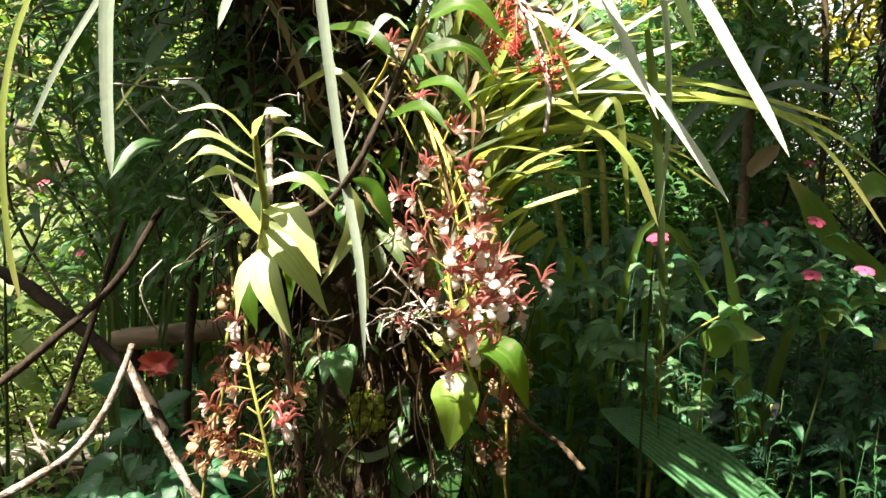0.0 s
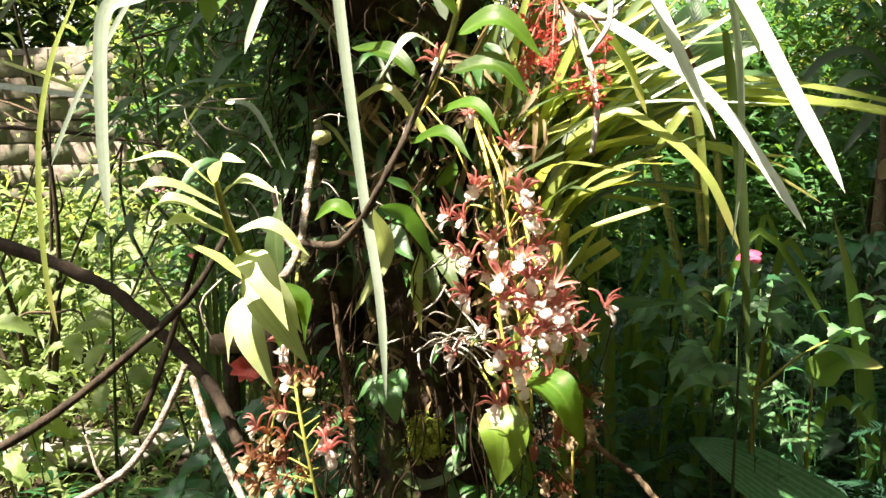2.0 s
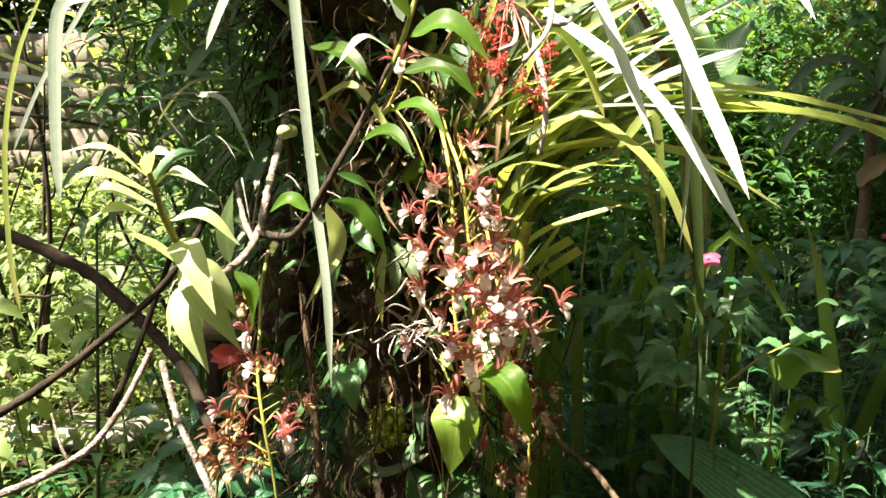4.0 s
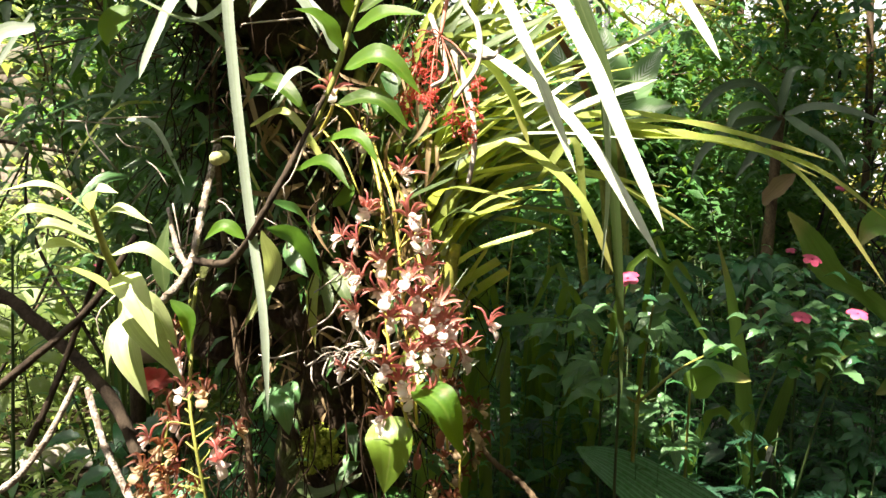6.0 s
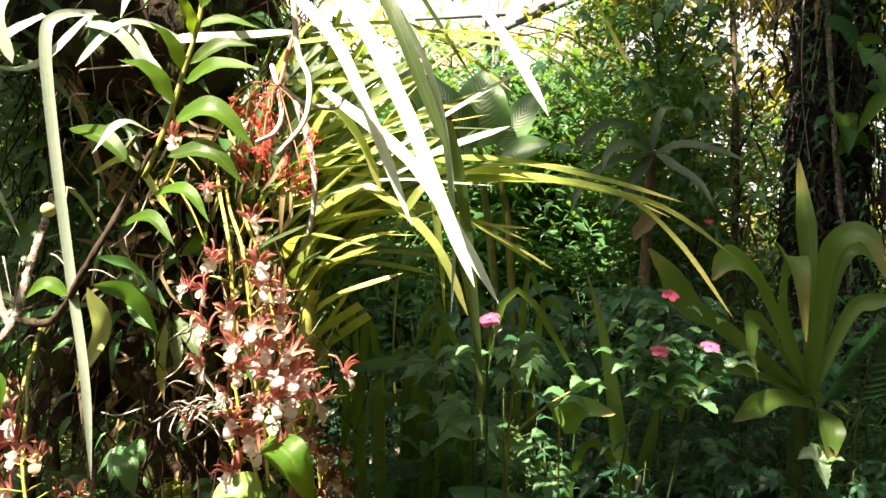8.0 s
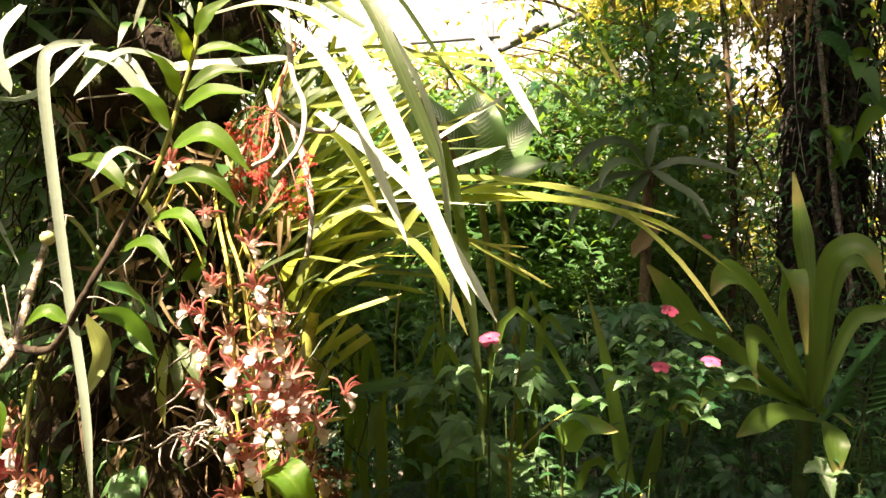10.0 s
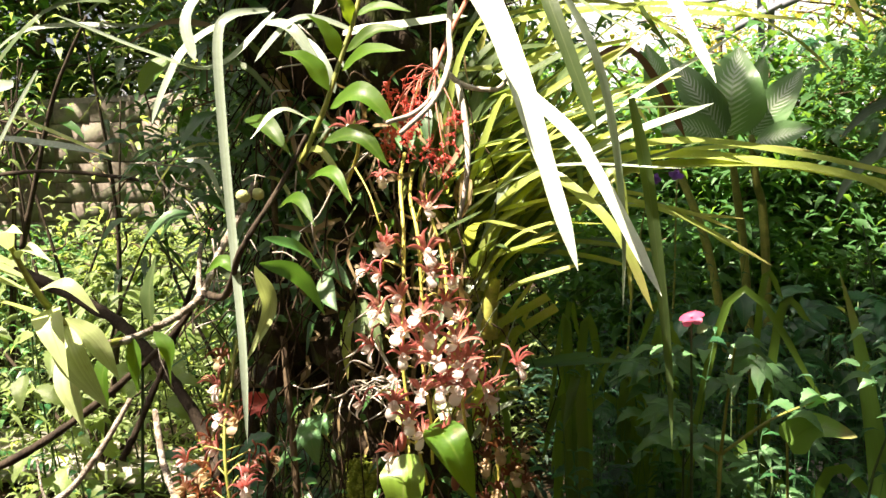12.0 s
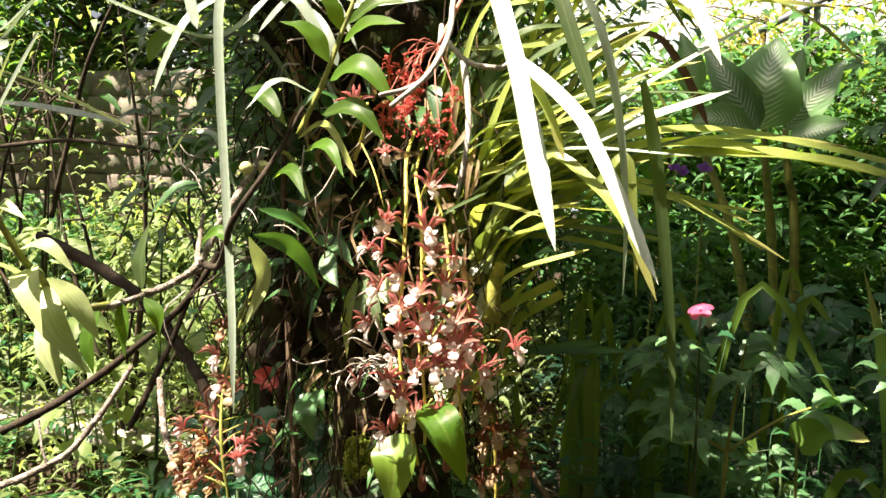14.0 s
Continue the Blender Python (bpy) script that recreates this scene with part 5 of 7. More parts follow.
def herb(seed, height, leaves, size, material, label, spread=0.5, far=False):
    """A prototype of an upright herb at the world's origin."""
    rng = random.Random(seed)
    ob = thing("herb", (0, 0, 0), label, "herb", "undergrowth herbs")
    lean = Vector((rng.gauss(0, 0.06), rng.gauss(0, 0.06), 0))
    top = lean + Vector((0, 0, height))
    foliage = Geo()
    stem = Geo().tube([(0, 0, -0.03), lean * 0.3 + Vector((0, 0, height * 0.5)), top], 0.004, 0.0016, 5, 8, 0.1, seed)
    for k in range(leaves):
        s = 0.3 + 0.7 * (k + 0.5) / leaves
        a = k * 2.4 + rng.uniform(-0.4, 0.4)
        p = lean * s * s + Vector((0, 0, height * s))
        d = Vector((math.cos(a), math.sin(a), rng.uniform(-0.1, 0.5)))
        k2 = size * rng.uniform(0.75, 1.25) * (1.15 - 0.45 * s)
        stalk = p + d * k2 * spread
        stem.tube([p, stalk], 0.0012, 0.001, 4, 2)
        width, shape, sag = k2 * rng.uniform(0.32, 0.5), rng.choice(("toothed", "lance", "toothed")), rng.uniform(0.15, 0.5)
        if far:
            spread_leaf(foliage, stalk, d, k2, width, "lance", sag)
        else:
            broad(ob, stalk, d, k2, width, material, shape, n=14, sag=sag)
    if far:
        tagged(part("foliage", foliage, material, ob), kind="stuff")
    part("stem", stem, M_SHADE_STEM, ob)
    return ob


HERBS = [
    herb(1, 0.55, 20, 0.046, M_HERB, "leafy green herb in the undergrowth"),
    herb(2, 0.42, 16, 0.055, M_HERB, "leafy green herb in the undergrowth"),
    herb(3, 0.66, 24, 0.040, M_PALE_HERB, "slender herb with small pale leaves"),
    herb(4, 0.35, 16, 0.038, M_PALE_HERB, "low herb with small pale leaves"),
    herb(5, 0.50, 11, 0.075, M_HERB, "coarse herb with broad dark leaves", 0.7),
]


FAR_HERBS = [
    herb(21, 0.55, 24, 0.050, M_HERB, "leafy green herb at the back of the bed", far=True),
    herb(22, 0.45, 20, 0.060, M_HERB, "leafy green herb at the back of the bed", far=True),
    herb(23, 0.62, 26, 0.045, M_PALE_HERB, "slender pale-leaved herb at the back of the bed", far=True),
    herb(24, 0.50, 16, 0.085, M_BRIGHT, "herb at the back of the bed, leaves lightened as in sun", 0.7, True),
]


def fern(seed, fronds, length, label):
    rng = random.Random(seed)
    ob = thing("fern", (0, 0, 0), label, "fern", "ferns")
    for k in range(fronds):
        a = k / fronds * math.tau + rng.uniform(-0.3, 0.3)
        d = Vector((math.cos(a), math.sin(a), 0))
        ln = length * rng.uniform(0.75, 1.15)
        pts = [Vector(), d * ln * 0.4 + Vector((0, 0, ln * 0.55)), d * ln * 0.85 + Vector((0, 0, ln * 0.50))]
        line = curve(pts, 20)
        f = part("frond", Geo().tube(pts, 0.0022, 0.0008, 4, 10), M_STEM, ob)
        g = Geo()
        for i in range(3, 21):
            t = (line[i] - line[i - 1]).normalized()
            side = t.cross(Vector((0, 0, 1))).normalized()
            w = ln * 0.23 * math.sin(math.pi * (i / 21) ** 0.8) + 0.006
            for s in (-1, 1):
                e = line[i] + side * s * w + t * w * 0.45 - Vector((0, 0, w * 0.15))
                g.strip([line[i], line[i].lerp(e, 0.5) + Vector((0, 0, w * 0.08)), e], 0.012 * length / 0.4, "lance", 3, (0, 0, 1), 0.1)
        tagged(part("pinnae", g, M_FERN, f), kind="stuff")
    return ob


FERNS = [fern(7, 8, 0.42, "green fern with arching feathery fronds"), fern(8, 6, 0.32, "green fern with arching feathery fronds")]


def feathery(seed, height, label):
    """A soft herb with many side sprays of narrow leaflets."""
    rng = random.Random(seed)
    ob = thing("feathery_herb", (0, 0, 0), label, "herb", "feathery herbs")
    part("stem", Geo().tube([(0, 0, -0.03), (0.01, 0.01, height * 0.5), (0.03, 0, height)], 0.003, 0.001, 5, 8), M_SHADE_STEM, ob)
    for k in range(13):
        z = height * (0.35 + 0.65 * k / 12)
        a = k * 2.4
        d = Vector((math.cos(a), math.sin(a), 0.35))
        ln = rng.uniform(0.09, 0.16) * (1.25 - 0.6 * k / 12)
        p = Vector((0.03 * z / height, 0, z))
        line = curve([p, p + d * ln * 0.55, p + d * ln - Vector((0, 0, ln * 0.3))], 12)
        g = Geo().tube(line[::4], 0.0009, 0.0005, 4, 6)
        for i in range(2, 13):
            t = (line[i] - line[i - 1]).normalized()
            side = t.cross(Vector((0, 0, 1))).normalized()
            for sgn in (-1, 1):
                w = ln * rng.uniform(0.2, 0.34)
                e = line[i] + side * sgn * w + t * w * 0.6 + Vector((0, 0, rng.uniform(-0.3, 0.2) * w))
                g.strip([line[i], line[i].lerp(e, 0.5) + Vector((0, 0, w * 0.1)), e], w * 0.28, "lance", 3, (0, -0.3, 1), 0.1)
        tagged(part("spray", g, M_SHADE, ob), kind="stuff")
    return ob


FEATHERS = [feathery(15, 0.72, "soft feathery herb, leaves coloured dark as in shade"), feathery(16, 0.55, "soft feathery herb, leaves coloured dark as in shade")]


def blade_clump(seed, count, height, width, material, label):
    rng = random.Random(seed)
    ob = thing("grassy_clump", (0, 0, 0), label, "grassy plant", "grassy clumps")
    for k in range(count):
        a = rng.uniform(0, math.tau)
        d = Vector((math.cos(a), math.sin(a), 0))
        h, r = height * rng.uniform(0.6, 1.1), height * rng.uniform(0.2, 0.6)
        leaf(ob, [d * 0.01, d * r * 0.45 + Vector((0, 0, h * 0.75)), d * r * 1.1 + Vector((0, 0, h * rng.uniform(0.5, 0.95)))], width * rng.uniform(0.7, 1.2), material, profile="lance", face=(d.x * 0.4, d.y * 0.4 - 0.5, 0.8), n=9)
    return ob


CLUMPS = [blade_clump(12, 9, 0.5, 0.034, M_HERB, "clump of broad lance leaves"), blade_clump(13, 14, 0.42, 0.016, M_CRINUM, "clump of narrow grassy leaves")]


def scatter():
    rng = random.Random(77)
    spots = []
    for k in range(190):
        side = rng.random()
        if side < 0.62:
            x, y = rng.uniform(0.12, 2.3), rng.uniform(1.25, 3.3)
        else:
            x, y = rng.uniform(-2.8, -0.15), rng.uniform(1.35, 3.4)
        if x < 0.4 and y < 1.5 and x > -0.2:
            continue
        spots.append((x, y))
    for k, (x, y) in enumerate(spots):
        proto = rng.choice(FAR_HERBS if y > 2.1 else HERBS + HERBS + FERNS + CLUMPS)
        s = rng.uniform(0.75, 1.25)
        z = rise(x, y)
        if proto in HERBS and y < 1.7:
            s *= 1.1
        copy_thing(proto, pose(x, y, z, rng.uniform(-8, 8), rng.uniform(-8, 8), rng.uniform(0, 360)) @ Matrix.Scale(s, 4))
    for k in range(26):
        x, y = rng.uniform(-1.3, -0.25), rng.uniform(1.2, 1.75)
        copy_thing(rng.choice(HERBS[2:4] + FERNS + CLUMPS), pose(x, y, rise(x, y), 0, 0, rng.uniform(0, 360)) @ Matrix.Scale(rng.uniform(0.7, 1.1), 4))
    for k in range(40):
        x, y = rng.uniform(0.25, 1.2), rng.uniform(1.3, 1.9)
        copy_thing(rng.choice(HERBS[:4]), pose(x, y, rise(x, y), rng.uniform(-10, 10), rng.uniform(-10, 10), rng.uniform(0, 360)) @ Matrix.Scale(rng.uniform(0.8, 1.15), 4))
    for k in range(22):
        x, y = rng.uniform(0.12, 1.0), rng.uniform(1.15, 1.6)
        copy_thing(rng.choice(FEATHERS), pose(x, y, rise(x, y), rng.uniform(-8, 8), rng.uniform(-8, 8), rng.uniform(0, 360)) @ Matrix.Scale(rng.uniform(0.85, 1.15), 4))
    # the prototypes themselves take places in the bed
    for k, proto in enumerate(FAR_HERBS):
        proto.matrix_basis = pose(0.3 + 0.4 * k, 2.5, rise(0.3, 2.5), 0, 0, 50 * k)
    for k, proto in enumerate(HERBS + FERNS + CLUMPS + FEATHERS):
        x, y = 0.5 + 0.17 * k, 1.75 + 0.13 * (k % 3)
        proto.matrix_basis = pose(x, y, rise(x, y), 0, 0, 40 * k)


scatter()


def ground_cover():
    rng = random.Random(88)
    for name, x0, x1, mat, label in (("ground_cover_right", -0.1, 2.6, M_SHADE, "low dense green ground cover, coloured dark as in shade"), ("ground_cover_left", -3.2, -0.1, M_BRIGHT, "low dense leafy ground cover, leaves lightened as in sun")):
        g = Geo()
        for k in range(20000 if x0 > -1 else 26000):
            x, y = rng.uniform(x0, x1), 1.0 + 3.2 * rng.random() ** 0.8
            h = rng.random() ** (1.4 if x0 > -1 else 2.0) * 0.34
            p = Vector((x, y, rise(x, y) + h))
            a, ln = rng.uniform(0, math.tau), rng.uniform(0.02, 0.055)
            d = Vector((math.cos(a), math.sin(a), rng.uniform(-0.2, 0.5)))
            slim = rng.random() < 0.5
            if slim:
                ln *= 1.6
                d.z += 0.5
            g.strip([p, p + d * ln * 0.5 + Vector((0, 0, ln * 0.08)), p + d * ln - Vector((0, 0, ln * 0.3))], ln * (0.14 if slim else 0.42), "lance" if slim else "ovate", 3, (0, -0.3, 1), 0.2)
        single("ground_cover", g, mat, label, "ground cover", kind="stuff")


ground_cover()


# ---- lobed herbs, blades and wisps of the shaded bed ----
def lobed_leaf(seed):
    """A hand-shaped leaf hanging from the origin, its face to -y."""
    rng, g = random.Random(seed), Geo()
    for a, k in ((0, 1.0), (42, 0.82), (-42, 0.82), (86, 0.52), (-86, 0.52)):
        a, k = math.radians(a + rng.uniform(-7, 7)), k * rng.uniform(0.85, 1.1)
        d = Vector((math.sin(a), -0.05, -math.cos(a)))
        g.strip([(0, 0, 0), d * 0.5 * k + Vector((0, -0.06, 0)), d * k + Vector((0, 0.10, -0.05))], 0.40 * k, "toothed", 9, (0, -1, 0.2), 0.22, rng.uniform(-0.2, 0.2))
    return g


def whole_leaf(seed):
    """A pointed oval leaf hanging from the origin, its face to -y."""
    rng = random.Random(seed)
    return Geo().strip([(0, 0, 0.0), (rng.uniform(-0.05, 0.05), -0.10, -0.5), (rng.uniform(-0.1, 0.1), 0.05, -1.0)], 0.52, "toothed", 13, (0, -1, 0.2), 0.28, rng.uniform(-0.3, 0.3), 4, 0.05)


# The M_BRIGHT set repeats these leaves with sunlight lightened into the colour
HERB_LEAVES = {m: [lobed_leaf(k).mesh("leaf", m) for k in range(3)] + [whole_leaf(k + 5).mesh("leaf", m) for k in range(3)] for m in (M_HERB, M_PALE_HERB, M_BRIGHT)}


def lobed_herb(top, leaves, size, material, seed, label, lobed=True):
    """A herb whose leaves hang round the top of a thin stem."""
    rng, t = random.Random(seed), Vector(top)
    foot = Vector((t.x + rng.gauss(0, 0.03), t.y + 0.06, rise(t.x, t.y + 0.06) - 0.02))
    ob = thing("lobed_herb", foot, label, "herb", "broad-leaved shade herbs")
    stem = Geo().tube([foot, foot.lerp(t, 0.55) + Vector((rng.gauss(0, 0.015), 0, 0)), t], 0.0030, 0.0015, 5, 10)
    kinds = HERB_LEAVES[material][:3] if lobed else HERB_LEAVES[material][3:]
    for k in range(leaves):
        a = k * 2.4 + rng.uniform(-0.3, 0.3)
        p = t + Vector((math.cos(a) * size * rng.uniform(0.25, 0.7), math.sin(a) * size * 0.5, rng.uniform(-1.5, 0.35) * size))
        stem.tube([t + Vector((0, 0, (p.z - t.z) * 0.9 - 0.01)), t.lerp(p, 0.6), p], 0.0010, 0.0007, 4, 4)
        placed("leaf", rng.choice(kinds), ob, facing(p, (math.cos(a) * 0.5, -0.7 + 0.25 * math.sin(a), rng.uniform(0.5, 1.5)), math.cos(a) * -0.9 + rng.uniform(-0.3, 0.3), size * rng.uniform(0.75, 1.2)))
    part("stem", stem, M_SHADE_STEM, ob)


def build_lobed_herbs():
    shade = "shade herb with pale hand-shaped leaves"
    for k, (top, n, size) in enumerate((((0.250, 1.33, 1.010), 7, 0.058), ((0.285, 1.16, 0.965), 6, 0.048), ((0.399, 1.40, 1.020), 6, 0.05), ((0.366, 1.30, 0.875), 6, 0.045), ((0.46, 1.50, 0.93), 6, 0.05), ((0.402, 1.22, 0.885), 5, 0.042))):
        lobed_herb(top, n, size, M_PALE_HERB, 300 + k, shade)
    for k, (top, n, size) in enumerate((((0.468, 1.70, 1.060), 8, 0.075), ((0.577, 1.80, 1.045), 8, 0.085), ((0.370, 1.60, 1.070), 7, 0.07), ((0.668, 1.72, 1.060), 7, 0.075), ((0.30, 1.72, 1.02), 7, 0.08), ((0.80, 1.80, 1.02), 7, 0.08), ((0.20, 1.62, 0.95), 7, 0.07), ((0.56, 1.42, 0.80), 6, 0.05), ((0.74, 1.45, 0.84), 6, 0.055), ((0.62, 1.95, 0.93), 7, 0.08), ((0.16, 1.28, 0.84), 6, 0.05), ((0.23, 1.18, 0.79), 6, 0.04), ((1.02, 1.55, 0.95), 7, 0.06), ((0.90, 1.9, 1.05), 7, 0.08), ((1.12, 1.7, 1.05), 7, 0.07))):
        lobed_herb(top, n, size, M_HERB, 330 + k, "shade herb with broad blue-green leaves", k % 3 == 0)
    for k in range(34):
        rng = random.Random(360 + k)
        x, y = rng.uniform(0.12, 1.15), rng.uniform(1.22, 1.65)
        lobed_herb((x, y, rng.uniform(0.68, 0.84)), rng.randint(4, 6), rng.uniform(0.030, 0.046), M_HERB, 400 + k, "low leafy herb in the shaded bed", k % 2 == 0)


build_lobed_herbs()


def build_sunny_herbs():
    rng = random.Random(99)
    for k in range(26):
        x, y = rng.uniform(-1.7, -0.45), rng.uniform(1.5, 2.5)
        lobed_herb((x, y, rise(x, y) + rng.uniform(0.25, 0.6)), rng.randint(5, 8), rng.uniform(0.06, 0.11), M_BRIGHT, 460 + k, "herb with broad leaves, lightened as in sunlight", k % 3 == 0)


build_sunny_herbs()


def build_trunk_foot_herbs():
    rng = random.Random(98)
    for k in range(13):
        x, y = rng.uniform(-0.62, -0.2), rng.uniform(1.02, 1.3)
        lobed_herb((x, y, rng.uniform(0.70, 0.86)), rng.randint(4, 6), rng.uniform(0.05, 0.08), M_HERB, 500 + k, "dark leafy herb at the foot of the tree", k % 3 == 0)


build_trunk_foot_herbs()


def build_bed_blades():
    arrow = thing("arrow_leaf_seedling", (0.43, 1.24, rise(0.43, 1.24)), "seedling with one smooth bright green pointed leaf", "seedling")
    part("stem", Geo().tube([(0.43, 1.24, rise(0.43, 1.24)), (0.425, 1.22, 0.75), (0.415, 1.17, 0.935)], 0.003, 0.0015, 6, 8), M_STEM, arrow)
    leaf(arrow, [(0.415, 1.17, 0.935), (0.445, 1.15, 0.965), (0.492, 1.14, 0.958)], 0.052, M_ROSETTE, profile="heart", face=(0.1, -0.9, 0.5), n=14, across=4)
    for k, (at, pts_w) in enumerate((((0.60, 1.27), (((0.02, -0.06, 0.36), (-0.03, -0.12, 0.47), (-0.09, -0.15, 0.40), 0.036), ((0.03, -0.05, 0.40), (0.03, -0.10, 0.56), (0.01, -0.13, 0.66), 0.030), ((0.05, -0.04, 0.40), (0.09, -0.09, 0.50), (0.13, -0.12, 0.40), 0.034))),
                                     ((0.70, 1.30), (((0.0, -0.05, 0.42), (-0.02, -0.09, 0.56), (-0.05, -0.11, 0.68), 0.034), ((0.02, -0.05, 0.38), (0.08, -0.10, 0.48), (0.15, -0.14, 0.46), 0.032), ((-0.02, -0.06, 0.38), (-0.07, -0.12, 0.42), (-0.11, -0.14, 0.33), 0.034))),
                                     ((0.60, 1.48), (((0.0, 0.0, 0.5), (-0.04, -0.02, 0.75), (-0.08, -0.03, 0.90), 0.042), ((0.02, 0.0, 0.4), (0.06, -0.03, 0.62), (0.10, -0.05, 0.70), 0.036))),
                                     ((0.82, 1.28), (((0.0, -0.04, 0.34), (0.04, -0.08, 0.50), (0.06, -0.10, 0.58), 0.030), ((-0.02, -0.05, 0.36), (-0.05, -0.10, 0.46), (-0.10, -0.12, 0.42), 0.032))))):
        x, y = at
        base = Vector((x, y, rise(x, y)))
        ob = thing("lance_leaf_plant", base, "plant with a few broad lance-shaped leaves in shade", "foliage plant", "lance-leaved plants")
        for p, q, r, w in pts_w:
            leaf(ob, [base, base.lerp(base + Vector(p), 0.6), base + Vector(p), base + Vector(q), base + Vector(r)], w, M_HERB if k % 2 else M_ROSETTE, profile="lance", face=(0.1, -0.8, 0.7), n=18, across=4)
    frond = thing("drooping_fern", (0.95, 1.36, rise(0.95, 1.36)), "fern with one large frond of drooping dark leaflets", "fern")
    spine = [(0.95, 1.36, rise(0.95, 1.36)), (0.955, 1.31, 0.80), (0.969, 1.30, 0.973), (0.998, 1.29, 1.075)]
    part("stalk", Geo().tube(spine, 0.004, 0.0012, 6, 20), M_SHADE_STEM, frond)
    line = curve(spine, 60)
    for i in range(33, 60, 2):
        for sign in (-1, 1):
            ln = 0.085 * (1.15 - 0.8 * (i - 33) / 27)
            p = line[i]
            leaf(frond, [p, p + Vector((sign * ln * 0.5, -0.012, ln * 0.16)), p + Vector((sign * ln, -0.03, -ln * 0.12))], 0.017, M_FERN, profile="lance", face=(0, -0.5, 0.9), n=7, name="leaflet")
    silver = thing("silvery_leaf_herb", (0.87, 1.29, rise(0.87, 1.29)), "low herb with one crinkled silvery-veined leaf", "herb")
    part("stem", Geo().tube([(0.87, 1.29, rise(0.87, 1.29)), (0.868, 1.27, 0.62), (0.861, 1.25, 0.85)], 0.003, 0.0015, 6, 8), M_SHADE_STEM, silver)
    for k, d in enumerate(((-0.04, -0.01, 0.004), (0.04, -0.01, 0.0), (0.0, -0.03, -0.04), (0.005, 0.02, 0.02))):
        p = Vector((0.861, 1.25, 0.85))
        leaf(silver, [p, p + Vector(d) * 0.5 + Vector((0, 0, 0.008)), p + Vector(d)], 0.030, M_VARIEGATED, profile="toothed", face=(0, -0.6, 0.8), n=13, across=4)


build_bed_blades()


def build_wisps():
    """Thin stalks with narrow leaflets that fill the foot of the bed."""
    rng, g = random.Random(97), Geo()
    for k in range(420):
        x, y = rng.uniform(0.08, 1.25), rng.uniform(1.12, 1.75)
        b = Vector((x, y, rise(x, y)))
        h = rng.uniform(0.35, 0.68) * (1.15 - 0.35 * (y - 1.12)) * (1.28 if x < 0.45 else 1.0)
        t = b + Vector((rng.gauss(0, 0.06), rng.gauss(0, 0.04), h))
        line = curve([b, b.lerp(t, 0.5) + Vector((rng.gauss(0, 0.02), 0, 0)), t], 14)
        g.tube(line[::7], 0.0010, 0.0005, 3, 4)
        for i in range(6, 15):
            for sign in (-1, 1):
                a = rng.uniform(0, math.tau)
                ln = rng.uniform(0.016, 0.042)
                d = Vector((math.cos(a), math.sin(a) * 0.7, rng.uniform(-0.2, 0.6)))
                g.strip([line[i], line[i] + d * ln * 0.5 + Vector((0, 0, ln * 0.1)), line[i] + d * ln - Vector((0, 0, ln * 0.3))], ln * rng.uniform(0.14, 0.3), "lance", 3, (0, -0.4, 1), 0.2)
    single("fine_undergrowth", g, M_FERN, "wispy fine-leaved undergrowth in the shaded bed", "undergrowth", kind="stuff")


build_wisps()


# ---- pink-flowered bushes ----
def build_impatiens():
    rng = random.Random(91)
    petals = Geo()
    for k in range(5):
        a = math.radians(90 + 72 * k)
        d = Vector((math.cos(a), 0, math.sin(a)))
        petals.strip([(0, 0, 0), d * 0.010 + Vector((0, -0.002, 0)), d * 0.019 + Vector((0, 0.001, 0))], 0.0160, "petal", 8, (0, -1, 0), 0.06, 0, 2)
    petals.blob((0, -0.002, 0), (0.002, 0.002, 0.002), 4, 6)
    petal_me = petals.mesh("flower", M_PINK)
    for base, tops, n in (((0.58, 1.27, 0), ((0.597, 1.230, 1.119), (0.555, 1.150, 1.046), (0.626, 1.140, 1.054)), 140), ((0.27, 1.16, 0), ((0.289, 1.010, 1.113),), 8), ((-0.75, 1.95, 0), ((-0.80, 1.80, 1.02), (-0.55, 1.78, 0.95), (-0.9, 1.85, 1.18)), 26), ((1.05, 2.3, 0), ((1.05, 2.2, 1.22), (0.93, 2.2, 1.05)), 20)):
        x, y = base[0], base[1]
        root = Vector((x, y, rise(x, y)))
        ob = thing("pink_flowered_bush", root, "leafy busy-lizzie bush with rose pink flowers", "flowering bush", "pink-flowered bushes")
        for t in tops:
            t = Vector(t)
            part("stem", Geo().tube([root, root.lerp(t, 0.4) + Vector((rng.gauss(0, 0.05), 0.04, 0)), root.lerp(t, 0.75) + Vector((rng.gauss(0, 0.03), 0.03, 0)), t + Vector((0, 0.006, -0.004))], 0.004, 0.0012, 5, 14), M_SHADE_STEM, ob)
            placed("flower", petal_me, ob, facing(t + Vector((0, -0.014, 0.006)), (rng.uniform(-0.4, 0.3), -0.8, rng.uniform(1.1, 1.7)), rng.uniform(0, 6), 0.76), "rose pink five-petalled flower")
        heart = sum((Vector(t) for t in tops), Vector()) / len(tops) + Vector((0, 0.02, -0.055))
        for k in range(n):
            if k % 3:
                t = heart + Vector((rng.gauss(0, 0.042), rng.gauss(0, 0.03), rng.gauss(0, 0.034)))
            else:
                t = Vector(rng.choice(tops)) + Vector((rng.gauss(0, 0.022), rng.gauss(0.02, 0.012), -0.012 - abs(rng.gauss(0.012, 0.012))))
            a = rng.uniform(0, math.tau)
            d = Vector((math.cos(a), math.sin(a) * 0.8 - 0.25, rng.uniform(0.0, 0.5)))
            broad(ob, t, d, rng.uniform(0.026, 0.046), rng.uniform(0.014, 0.024), M_PALE_HERB if rng.random() < 0.65 else M_HERB, "toothed", 0.35, 14)


